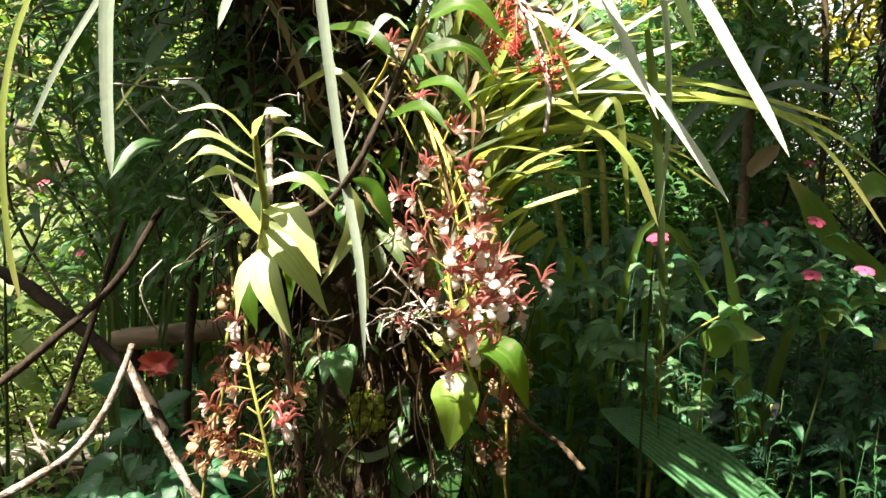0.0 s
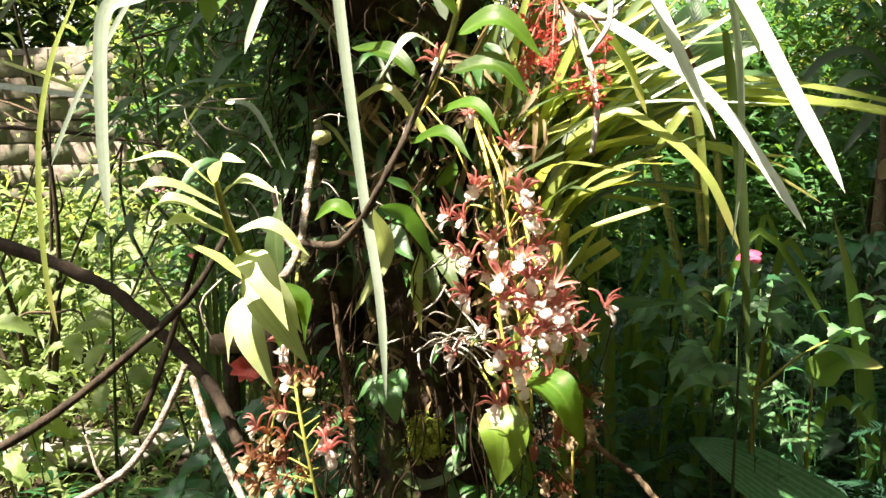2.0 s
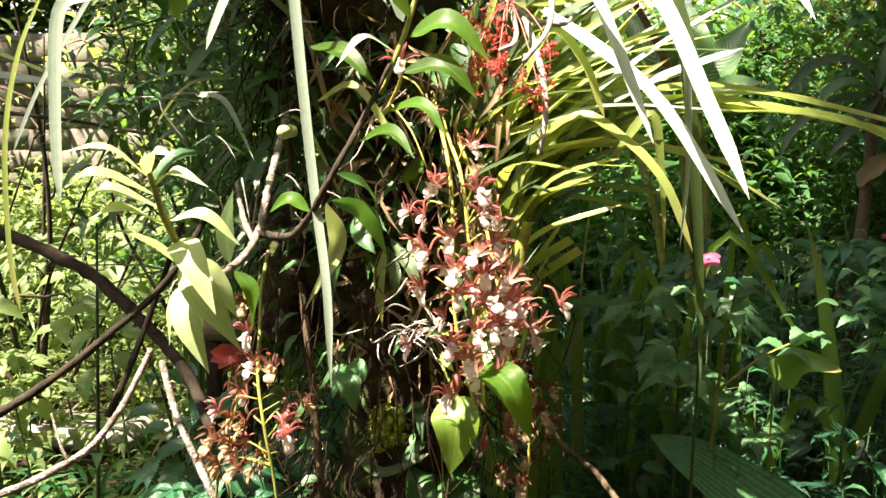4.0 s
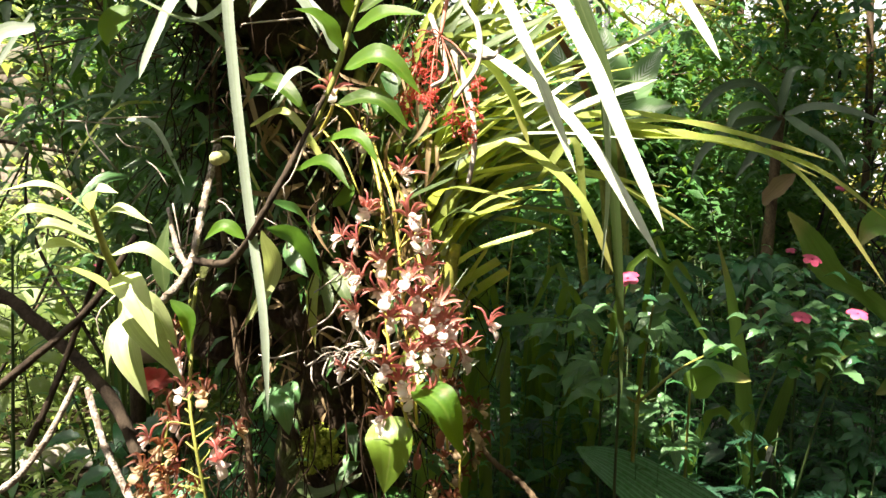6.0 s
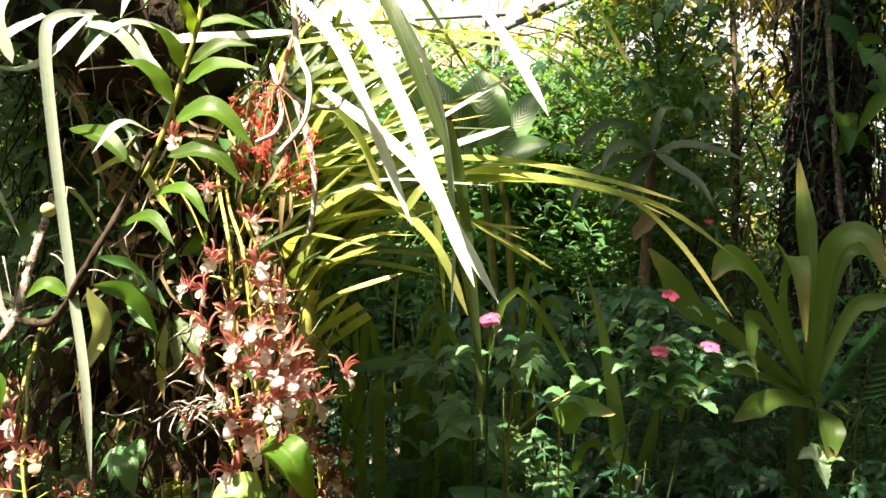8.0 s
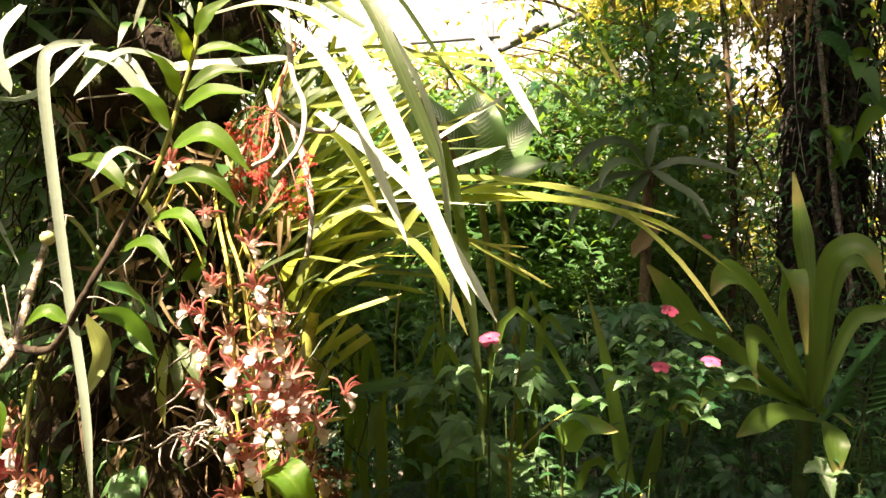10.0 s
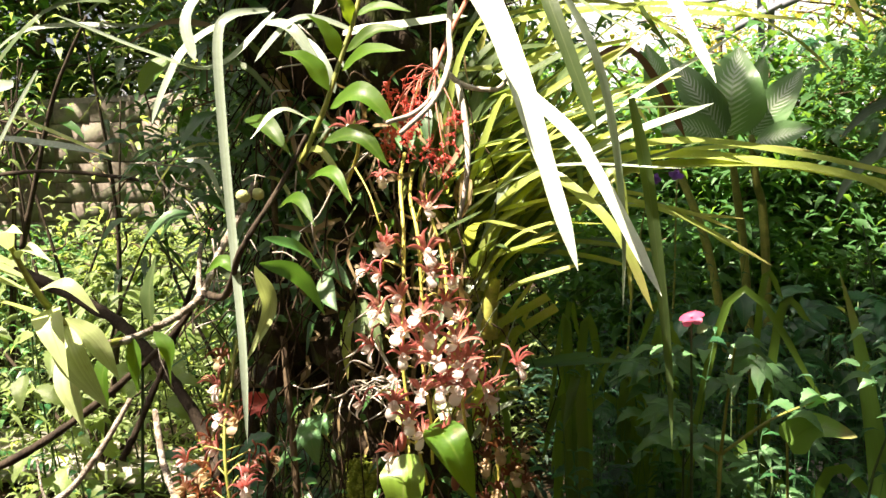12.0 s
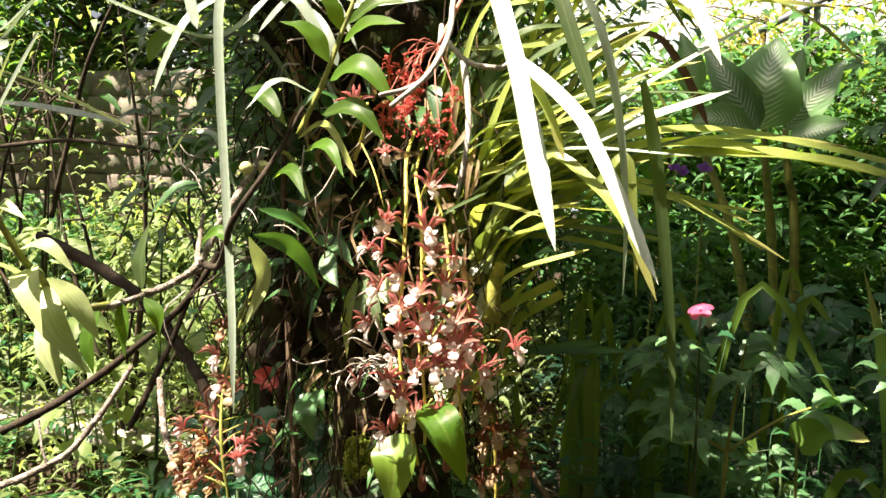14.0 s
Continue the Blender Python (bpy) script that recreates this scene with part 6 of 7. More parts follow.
build_impatiens()


# ---- shrubs with a few well-lit leaves ----
def build_sprig():
    rng = random.Random(93)
    ob = thing("lobed_leaf_sprig", (0.30, 1.2, rise(0.3, 1.2)), "thin woody sprig with pale toothed leaves", "sprig")
    b = Vector((0.30, 1.2, rise(0.3, 1.2)))
    f = Vector((0.330, 1.120, 0.927))
    part("stem", Geo().tube([b, b.lerp(f, 0.6), f], 0.004, 0.003, 6, 10, 0.1), M_STEM, ob)
    for end, n in (((0.459, 1.180, 0.995), 5), ((0.343, 1.100, 1.070), 6), ((0.276, 1.100, 0.935), 4)):
        e = Vector(end)
        part("twig", Geo().tube([f, f.lerp(e, 0.5) + Vector((0, 0, 0.01)), e], 0.0024, 0.0012, 6, 8, 0.1), M_STEM, ob)
        for k in range(n):
            p = f.lerp(e, 0.55 + 0.45 * (k + 1) / n)
            a = rng.uniform(0, math.tau)
            broad(ob, p, (math.cos(a), math.sin(a) * 0.6 - 0.3, 0.25), rng.uniform(0.04, 0.062), rng.uniform(0.02, 0.03), M_PALE_HERB, "toothed", sag=0.4, n=14)
    lobed = thing("lobed_leaf_herb", (0.22, 1.4, rise(0.22, 1.4)), "shade herb with pale lobed leaves", "herb", "undergrowth herbs")
    top = Vector((0.234, 1.330, 0.981))
    part("stem", Geo().tube([(0.22, 1.4, rise(0.22, 1.4)), (0.225, 1.39, 0.8), top], 0.004, 0.0016, 6, 10), M_STEM, lobed)
    for k in range(9):
        a = k * 2.4
        broad(lobed, top - Vector((0, 0, 0.03 * k * 0.6)), (math.cos(a), math.sin(a) - 0.3, 0.3), 0.06, 0.034, M_PALE_HERB, "toothed", sag=0.35, n=14)


build_sprig()


# ---- pleated palm leaf and dusky leaf ----
def build_palm_leaf():
    ob = thing("palm_seedling", (0.52, 1.22, rise(0.52, 1.22)), "palm seedling with one broad pleated leaf", "palm")
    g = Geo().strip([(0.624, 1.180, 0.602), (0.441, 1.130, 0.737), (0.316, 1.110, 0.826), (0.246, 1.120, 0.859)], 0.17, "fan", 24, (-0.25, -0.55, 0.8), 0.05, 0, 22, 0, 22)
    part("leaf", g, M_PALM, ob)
    part("stalk", Geo().tube([(0.52, 1.22, rise(0.52, 1.22)), (0.53, 1.2, 0.45), (0.624, 1.180, 0.602)], 0.006, 0.004, 6, 10), M_STEM, ob)
    dusky = thing("dusky_leaf_plant", (0.62, 1.40, rise(0.62, 1.4)), "plant with one broad dusky purple-green leaf", "herb")
    part("stalk", Geo().tube([(0.62, 1.40, rise(0.62, 1.4)), (0.62, 1.38, 0.7), (0.576, 1.300, 0.807)], 0.004, 0.003, 6, 8), M_STEM, dusky)
    leaf(dusky, [(0.576, 1.300, 0.807), (0.559, 1.270, 0.766), (0.549, 1.260, 0.719)], 0.10, M_PURPLE_LEAF, profile="ovate", face=(0.6, -0.7, -0.4), across=4)


build_palm_leaf()


# ---- the rosette of broad strap leaves ----
def build_rosette():
    ob = thing("broad_leaved_lily", (0.901, 1.360, 0.892), "lily-like plant with broad arching light green leaves", "lily plant")
    b = Vector((0.901, 1.360, 0.892))
    part("foot", Geo().tube([(b.x + 0.02, b.y + 0.05, rise(b.x, b.y) - 0.02), b + Vector((0, 0.04, -0.2)), b + Vector((0, 0.02, 0.03))], 0.020, 0.014, 8, 8, 0.08), M_SHADE_STEM, ob)
    blades = (
        ([(0.892, 1.360, 0.930), (0.804, 1.320, 1.097), (0.737, 1.280, 1.167), (0.693, 1.250, 1.172), (0.669, 1.230, 1.146)], 0.050, 0.2),
        ([(0.905, 1.370, 0.930), (0.847, 1.360, 1.074), (0.818, 1.300, 1.158), (0.801, 1.250, 1.184), (0.799, 1.210, 1.156), (0.802, 1.190, 1.055)], 0.050, 0.1),
        ([(0.903, 1.360, 0.930), (0.909, 1.380, 1.129), (0.908, 1.400, 1.242), (0.903, 1.420, 1.353)], 0.036, -0.5),
        ([(0.909, 1.360, 0.930), (0.911, 1.340, 1.132), (0.916, 1.320, 1.194), (0.938, 1.300, 1.217), (0.960, 1.280, 1.205), (0.971, 1.260, 1.148)], 0.044, -0.3),
        ([(0.915, 1.370, 0.940), (0.967, 1.400, 1.143), (1.009, 1.400, 1.183), (1.069, 1.380, 1.130)], 0.036, 0.3),
        ([(0.894, 1.360, 0.930), (0.794, 1.300, 1.052), (0.743, 1.260, 1.076), (0.729, 1.230, 1.043), (0.742, 1.220, 0.985)], 0.042, 0.5),
        ([(0.892, 1.360, 0.930), (0.741, 1.330, 1.046), (0.667, 1.310, 1.091), (0.621, 1.300, 1.152), (0.589, 1.300, 1.193)], 0.046, -0.7),
        ([(0.898, 1.360, 0.930), (0.745, 1.300, 0.988), (0.673, 1.270, 0.981), (0.633, 1.250, 0.956), (0.626, 1.240, 0.918)], 0.032, 0.2),
        ([(0.910, 1.360, 0.910), (0.806, 1.280, 0.944), (0.749, 1.250, 0.937), (0.708, 1.230, 0.920)], 0.040, 0.3),
        ([(0.909, 1.350, 0.909), (0.890, 1.280, 0.911), (0.880, 1.250, 0.893), (0.877, 1.240, 0.845)], 0.046, 0.0),
        ([(0.906, 1.350, 0.925), (0.899, 1.300, 0.936), (0.917, 1.260, 0.921)], 0.030, 0.4),
        ([(0.912, 1.360, 0.940), (0.973, 1.360, 1.073), (1.004, 1.340, 1.097), (1.042, 1.320, 1.104)], 0.034, -0.4),
    )
    for pts, w, turn in blades:
        leaf(ob, pts, w, M_ROSETTE, profile="blade", face=(turn, -0.8, 0.6), fold=0.42, n=26, across=4, wave=0.05, twist=turn * 0.6)


build_rosette()


# ---- plants of the middle distance ----
def build_variegated_plant():
    ob = thing("variegated_broadleaf", (0.52, 2.25, rise(0.52, 2.25)), "broad-leaved plant with cream-feathered green leaves", "foliage plant")
    foot = Vector((0.50, 2.28, rise(0.5, 2.28) - 0.02))
    for line in ([foot, (0.442, 2.250, 1.111), (0.413, 2.220, 1.311), (0.399, 2.200, 1.430)], [foot + Vector((0.03, 0, 0)), (0.490, 2.250, 1.172), (0.464, 2.220, 1.313), (0.448, 2.200, 1.431)], [foot + Vector((-0.03, 0.02, 0)), (0.36, 2.27, 1.1), (0.25, 2.3, 1.4), (0.222, 2.3, 1.534)]):
        part("stem", Geo().tube(line, 0.013, 0.008, 8, 16, 0.06), M_STEM, ob)
    F = dict(profile="ovate", fold=0.18, n=18, across=6, wave=0.04)
    for pts, w in (
        ([(0.397, 2.200, 1.430), (0.396, 2.140, 1.540), (0.415, 2.200, 1.654)], 0.165),
        ([(0.383, 2.180, 1.428), (0.316, 2.120, 1.523), (0.244, 2.150, 1.631)], 0.100),
        ([(0.222, 2.300, 1.534), (0.209, 2.280, 1.613), (0.180, 2.300, 1.697)], 0.075),
        ([(0.448, 2.200, 1.431), (0.506, 2.180, 1.511), (0.574, 2.220, 1.603)], 0.095),
        ([(0.452, 2.150, 1.403), (0.509, 2.060, 1.416), (0.562, 2.000, 1.426)], 0.080),
        ([(0.462, 2.300, 1.500), (0.473, 2.300, 1.606), (0.486, 2.300, 1.646)], 0.050),
        ([(0.377, 2.150, 1.404), (0.296, 2.050, 1.440), (0.229, 2.000, 1.425)], 0.090),
    ):
        leaf(ob, pts, w, M_VARIEGATED, face=(0, -1, 0.35), **F)
    violet = Geo()
    rng = random.Random(5)
    for at in ((0.200, 2.000, 1.325), (0.268, 2.020, 1.322), (0.218, 2.000, 1.314)):
        for k in range(5):
            a = k * 1.257
            d = Vector((math.cos(a), 0.2, math.sin(a)))
            c = Vector(at) + Vector((rng.gauss(0, 0.004), 0, rng.gauss(0, 0.004)))
            violet.strip([c, c + d * 0.009, c + d * 0.017], 0.015, "ovate", 4, (0, -1, 0), 0.2)
    bush = thing("violet_flowered_herb", (0.20, 2.05, rise(0.2, 2.05)), "shade herb with small violet flowers", "flowering herb")
    part("flower_head", violet, M_VIOLET, bush, "violet flowers")
    part("stem", Geo().tube([(0.20, 2.05, rise(0.2, 2.05)), (0.16, 2.02, 0.9), (0.205, 2.000, 1.316)], 0.004, 0.002, 6, 10), M_STEM, bush)
    part("stem", Geo().tube([(0.20, 2.05, rise(0.2, 2.05)), (0.26, 2.04, 0.9), (0.269, 2.020, 1.312)], 0.004, 0.002, 6, 10), M_STEM, bush)


build_variegated_plant()


def build_bromeliad():
    c = Vector((0.887, 2.200, 1.419))
    ob = thing("arching_bromeliad", c, "epiphyte with thick arching channelled grey-green leaves", "bromeliad")
    part("stem", Geo().tube([(c.x, c.y + 0.05, rise(c.x, c.y)), (c.x - 0.02, c.y, 0.9), c], 0.018, 0.014, 7, 12, 0.1), M_TWIG, ob)
    for pts, w in (
        ([(0.886, 2.200, 1.420), (0.800, 2.150, 1.488), (0.700, 2.100, 1.471), (0.623, 2.050, 1.401)], 0.042),
        ([(0.884, 2.200, 1.415), (0.787, 2.100, 1.432), (0.723, 2.050, 1.406), (0.696, 2.020, 1.354)], 0.036),
        ([(0.875, 2.200, 1.412), (0.739, 2.100, 1.381), (0.650, 2.050, 1.313), (0.608, 2.000, 1.241)], 0.032),
        ([(0.901, 2.200, 1.418), (0.969, 2.150, 1.434), (1.048, 2.100, 1.412), (1.093, 2.050, 1.385)], 0.038),
        ([(0.898, 2.200, 1.418), (0.910, 2.100, 1.375), (0.962, 2.050, 1.330), (0.984, 2.000, 1.274)], 0.036),
        ([(0.887, 2.200, 1.412), (0.799, 2.100, 1.324), (0.730, 2.050, 1.243)], 0.032),
        ([(0.883, 2.200, 1.425), (0.911, 2.200, 1.531), (0.969, 2.200, 1.546)], 0.026),
    ):
        leaf(ob, pts, w, M_GREY_ARCH, fold=0.5, n=20, profile="taper")
    pale = thing("withered_pale_leaf", (0.70, 1.72, 1.19), "half-withered pale leaf hanging in the shade", "dead leaf")
    leaf(pale, [(0.690, 1.720, 1.195), (0.716, 1.680, 1.232), (0.735, 1.660, 1.258)], 0.055, M_DRY, profile="ovate", n=12, across=4, wave=0.1)
    vine = thing("lobed_leaf_vine", (1.0, 2.62, rise(1.0, 2.62)), "climbing vine with small lobed leaves over a slender tree", "climbing plant")
    part("stem", Geo().tube([(1.0, 2.62, rise(1.0, 2.62)), (0.98, 2.60, 1.0), (1.05, 2.58, 1.5), (0.98, 2.60, 2.1), (1.0, 2.62, 2.4)], 0.006, 0.003, 6, 30, 0.15), M_SHADE_STEM, vine)
    rng = random.Random(95)
    for k in range(150):
        p = Vector((rng.gauss(1.0, 0.17), rng.uniform(2.36, 2.62), rng.uniform(1.15, 2.15)))
        placed("leaf", rng.choice(HERB_LEAVES[M_PALE_HERB if k % 3 else M_HERB]), vine, facing(p, (rng.gauss(0, 0.5), -1, rng.uniform(0.2, 1.4)), rng.gauss(0, 0.7), rng.uniform(0.035, 0.075)))


build_bromeliad()


def leafy_tree(name, at, height, reach, count, size, material, label, seed, trunk=0.03, low=0.2, flat=0.7):
    """A slim tree: trunk, limbs and a crown of separate small leaves with gaps."""
    rng = random.Random(seed)
    x, y = at
    root = Vector((x, y, rise(x, y)))
    ob = thing(name, root, label, "tree", "trees of the garden")
    top = root + Vector((rng.gauss(0, 0.1), rng.gauss(0, 0.1), height))
    mid = root.lerp(top, 0.5) + Vector((rng.gauss(0, 0.07), rng.gauss(0, 0.07), 0))
    part("trunk", Geo().tube([root - Vector((0, 0, 0.1)), mid, top], trunk, trunk * 0.35, 9, 22, 0.1, seed), M_TWIG, ob)
    line = curve([root, mid, top], 40)
    g = Geo()
    limbs = 26
    for k in range(limbs):
        s = low + (1 - low) * (k + 0.5) / limbs
        p = line[int(s * 40)]
        a = k * 2.4 + rng.uniform(-0.5, 0.5)
        ln = reach * rng.uniform(0.55, 1.1) * (1.15 - 0.5 * abs(s - 0.55))
        q = p + Vector((math.cos(a) * ln, math.sin(a) * ln, ln * rng.uniform(-0.1, 0.5)))
        pts = [p, p.lerp(q, 0.5) + Vector((0, 0, ln * 0.12)), q]
        part("limb", Geo().tube(pts, trunk * 0.3, trunk * 0.08, 5, 8, 0.1, k), M_TWIG, ob)
        twig = curve(pts, 12)
        for j in range(count // limbs):
            c = twig[rng.randrange(2, 13)] + Vector((rng.gauss(0, 1), rng.gauss(0, 1), rng.gauss(0, flat))) * reach * 0.17
            b = rng.uniform(0, math.tau)
            d = Vector((math.cos(b), math.sin(b), rng.uniform(-0.6, 0.5)))
            z = size * rng.uniform(0.6, 1.3)
            g.strip([c, c + d * z * 0.5 + Vector((0, 0, z * 0.07)), c + d * z - Vector((0, 0, z * 0.25))], z * rng.uniform(0.26, 0.44), "ovate", 3, (rng.gauss(0, 0.4), -0.4, 1), 0.2)
    tagged(part("crown", g, material, ob), kind="stuff")
    return ob


leafy_tree("slender_tree", (0.95, 2.75), 2.3, 0.36, 5200, 0.045, M_FINE, "slender tree densely clad in small green leaves", 101, 0.012)
leafy_tree("slender_tree", (1.12, 2.95), 2.5, 0.34, 3600, 0.05, M_FINE, "slender tree densely clad in small green leaves", 102, 0.012)
leafy_tree("slender_tree", (0.45, 3.3), 1.05, 0.45, 3600, 0.07, M_FINE, "low tree with small green leaves", 103, 0.02)
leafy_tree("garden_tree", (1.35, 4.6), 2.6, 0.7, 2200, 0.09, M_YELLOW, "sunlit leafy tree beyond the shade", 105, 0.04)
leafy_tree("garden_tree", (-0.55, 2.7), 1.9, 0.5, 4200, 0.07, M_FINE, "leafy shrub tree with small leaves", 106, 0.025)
leafy_tree("garden_tree", (-1.15, 3.0), 1.2, 0.5, 3600, 0.08, M_BRIGHT, "shrub with green leaves lightened as in sunlight", 107, 0.025)
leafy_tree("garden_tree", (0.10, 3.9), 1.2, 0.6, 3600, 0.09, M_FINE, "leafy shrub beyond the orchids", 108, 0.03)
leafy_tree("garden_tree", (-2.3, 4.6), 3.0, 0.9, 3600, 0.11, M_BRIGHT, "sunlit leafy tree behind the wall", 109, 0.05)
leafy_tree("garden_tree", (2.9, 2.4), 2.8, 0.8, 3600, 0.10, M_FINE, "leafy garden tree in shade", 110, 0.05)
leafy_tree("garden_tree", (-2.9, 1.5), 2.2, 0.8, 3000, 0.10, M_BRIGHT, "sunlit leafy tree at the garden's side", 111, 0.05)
# three trees added out of view, to close off the sky behind the path
leafy_tree("garden_tree", (-0.3, -2.6), 2.8, 1.0, 3000, 0.13, M_CANOPY, "leafy tree added unseen behind the path to block sky", 112, 0.06)
leafy_tree("garden_tree", (1.9, -1.8), 2.8, 1.0, 3000, 0.13, M_CANOPY, "leafy tree added unseen behind the path to block sky", 113, 0.06)
leafy_tree("garden_tree", (-2.4, -1.6), 2.0, 0.9, 3000, 0.13, M_CANOPY, "leafy tree added unseen behind the path to block sky", 114, 0.06)


def build_palm_trunk():
    rng = random.Random(121)
    x, y = 1.72, 2.75
    ob = thing("palm_tree", (x, y, rise(x, y)), "dark shaggy palm trunk hung with pale dead roots", "palm")
    part("trunk", Geo().tube([(x, y, rise(x, y) - 0.1), (x - 0.02, y, 1.4), (x + 0.02, y, 2.4), (x + 0.05, y, 3.4)], 0.14, 0.13, 16, 80, 0.16, 3), M_PALM_BARK, ob)
    g = Geo()
    for k in range(700):
        a = rng.uniform(math.pi, math.tau)
        z = rng.uniform(0.7, 3.2)
        p = Vector((x + math.cos(a) * 0.135, y + math.sin(a) * 0.135, z))
        q = p + Vector((math.cos(a) * rng.uniform(0.0, 0.12), math.sin(a) * 0.06, -rng.uniform(0.05, 0.3)))
        g.strip([p, p.lerp(q, 0.5) + Vector((math.cos(a) * 0.02, math.sin(a) * 0.02, 0)), q], rng.uniform(0.004, 0.02), "taper", 4, (math.cos(a), math.sin(a), 0), 0.3)
    tagged(part("fibre", g, M_PALM_BARK, ob, "shaggy dark fibres"), kind="stuff")
    for k in range(9):
        p = Vector((x + rng.uniform(-0.4, 0.1), y - 0.2, rng.uniform(1.6, 2.2)))
        q = p + Vector((rng.gauss(0, 0.05), 0, -rng.uniform(0.3, 0.8)))
        part("hanging_root", Geo().tube([p, p.lerp(q, 0.5) + Vector((rng.gauss(0, 0.02), 0, 0)), q], 0.0024, 0.0012, 5, 8, 0.1, k), M_ROOT, ob, "pale dead hanging root")
    for k in range(11):
        a = k / 11 * math.tau
        d = Vector((math.cos(a), math.sin(a), 0))
        c = Vector((x + 0.05, y, 3.4))
        line = [c, c + d * 0.7 + Vector((0, 0, 0.55)), c + d * 1.5 + Vector((0, 0, 0.1))]
        f = part("frond", Geo().tube(line, 0.012, 0.004, 5, 10), M_STEM, ob)
        pts, fg = curve(line, 30), Geo()
        for i in range(4, 31):
            t = (pts[i] - pts[i - 1]).normalized()
            side = t.cross(Vector((0, 0, 1))).normalized()
            for s in (-1, 1):
                w = 0.42 * math.sin(math.pi * (i / 31) ** 0.7) + 0.06
                e = pts[i] + side * s * w + t * w * 0.5 - Vector((0, 0, w * 0.4))
                fg.strip([pts[i], pts[i].lerp(e, 0.5) + Vector((0, 0, 0.04)), e], 0.035, "lance", 4, (0, 0, 1), 0.2)
        tagged(part("leaflet", fg, M_FERN, f), kind="stuff")
    # a second, thinner stem stands close by
    part("stem", Geo().tube([(x - 0.34, y + 0.1, rise(x, y)), (x - 0.30, y + 0.1, 1.4), (x - 0.36, y + 0.12, 2.6)], 0.014, 0.011, 8, 20, 0.12, 9), M_TWIG, ob)


build_palm_trunk()


def build_shade_tree():
    """An unseen tall tree added behind the path; its crown keeps the sun off the bed."""
    rng = random.Random(131)
    lift = 4.2
    away = Vector((SUN.x, SUN.y, SUN.z)) * (lift / SUN.z)
    root = Vector((1.4, -1.5, rise(1.4, -1.5)))
    tree = thing("tall_shade_tree", root, "unseen tall tree added behind the path to shade the bed", "tree", "trees of the garden")
    fork = Vector((0.3, 0.1, 4.9))
    part("trunk", Geo().tube([root - Vector((0, 0, 0.1)), (1.3, -1.2, 2.5), (0.8, -0.4, 4.0), fork], 0.14, 0.10, 14, 40, 0.1, 3), M_TWIG, tree)
    for x, y in ((0.4, 1.5), (0.7, 2.1), (1.1, 1.1), (1.5, 2.2), (1.9, 1.4), (1.3, 1.7), (0.2, 2.0), (0.8, 1.3), (-1.1, 1.2), (-0.6, 1.25)):
        k = len(tree.children)
        end = Vector((x, y, 2.3)) + away
        part("limb", Geo().tube([fork, fork.lerp(end, 0.5) + Vector((0.1, 0.12, 0.1)), end], 0.04, 0.012, 8, 16, 0.1, k), M_TWIG, tree)
    crown = Geo()
    for k in range(7500):
        c = Vector((rng.uniform(-1.5, 2.1), rng.uniform(0.56, 2.35), rng.gauss(2.35, 0.2)))
        if c.z < 1.95 + 0.25 * max(0.0, c.y - 2.0):
            continue
        # openings in the crown that let sun through to the orchids and variegated plant
        if c.x < -0.42:
            if c.y > 1.3:
                continue
        elif c.x < 0.05:
            if c.y < 1.0:
                continue
        elif c.y < 0.76:
            continue
        if 0.10 < c.x < 0.28 and 1.75 < c.y < 2.0:
            continue
        b = rng.uniform(0, math.tau)
        d = Vector((math.cos(b), math.sin(b), rng.uniform(-0.6, 0.3)))
        z = rng.uniform(0.08, 0.16)
        c = c + away
        crown.strip([c, c + d * z * 0.5, c + d * z - Vector((0, 0, z * 0.3))], z * 0.45, "ovate", 4, (0, 0, 1), 0.2)
    tagged(part("crown", crown, M_CANOPY, tree), kind="stuff")


build_shade_tree()


# ---- left side: wall, log, stones, dead branches ----
def build_wall():
    wall = Geo().block((-3.0, 3.42, 1.05), (4.4, 0.16, 1.5), 0.0, 1, 0.02)
    wall_ob = single("wall_garden", wall, M_MORTAR, "old grey block wall at the back of the garden", "wall", kind="structure")
    rng = random.Random(141)
    kinds = [Geo().block((0, 0, 0), (0.212, 0.05, 0.094), 0.006, s, 0.05).mesh("brick", M_BRICK) for s in range(4)]
    for row in range(11):
        for col in range(20):
            x = -5.05 + col * 0.215 + (0.107 if row % 2 else 0)
            ob = new("brick", rng.choice(kinds))
            ob.parent = wall_ob
            ob.matrix_basis = pose(x, 3.352 + rng.uniform(-0.006, 0.006), 0.72 + row * 0.1, 0, rng.uniform(-0.6, 0.6), 0)


build_wall()


def build_enclosing_wall():
    """Plain unseen walls, added to cut sky light behind the path and at the garden's shaded side."""
    single("wall_south", Geo().block((0.4, -4.6, 2.1), (11.0, 0.2, 4.6), 0.0, 1, 0.02), M_MORTAR, "plain wall added unseen behind the path", "wall", kind="structure")
    single("wall_east", Geo().block((5.9, 1.6, 2.1), (0.2, 12.2, 4.6), 0.0, 1, 0.02), M_MORTAR, "plain wall added unseen at the shaded side", "wall", kind="structure")


build_enclosing_wall()


def dead_branch(points, r0, r1, material, label, seed):
    single("dead_branch", Geo().tube(points, r0, r1, 9, 34, 0.22, seed), material, label, "branch", "dead branches")


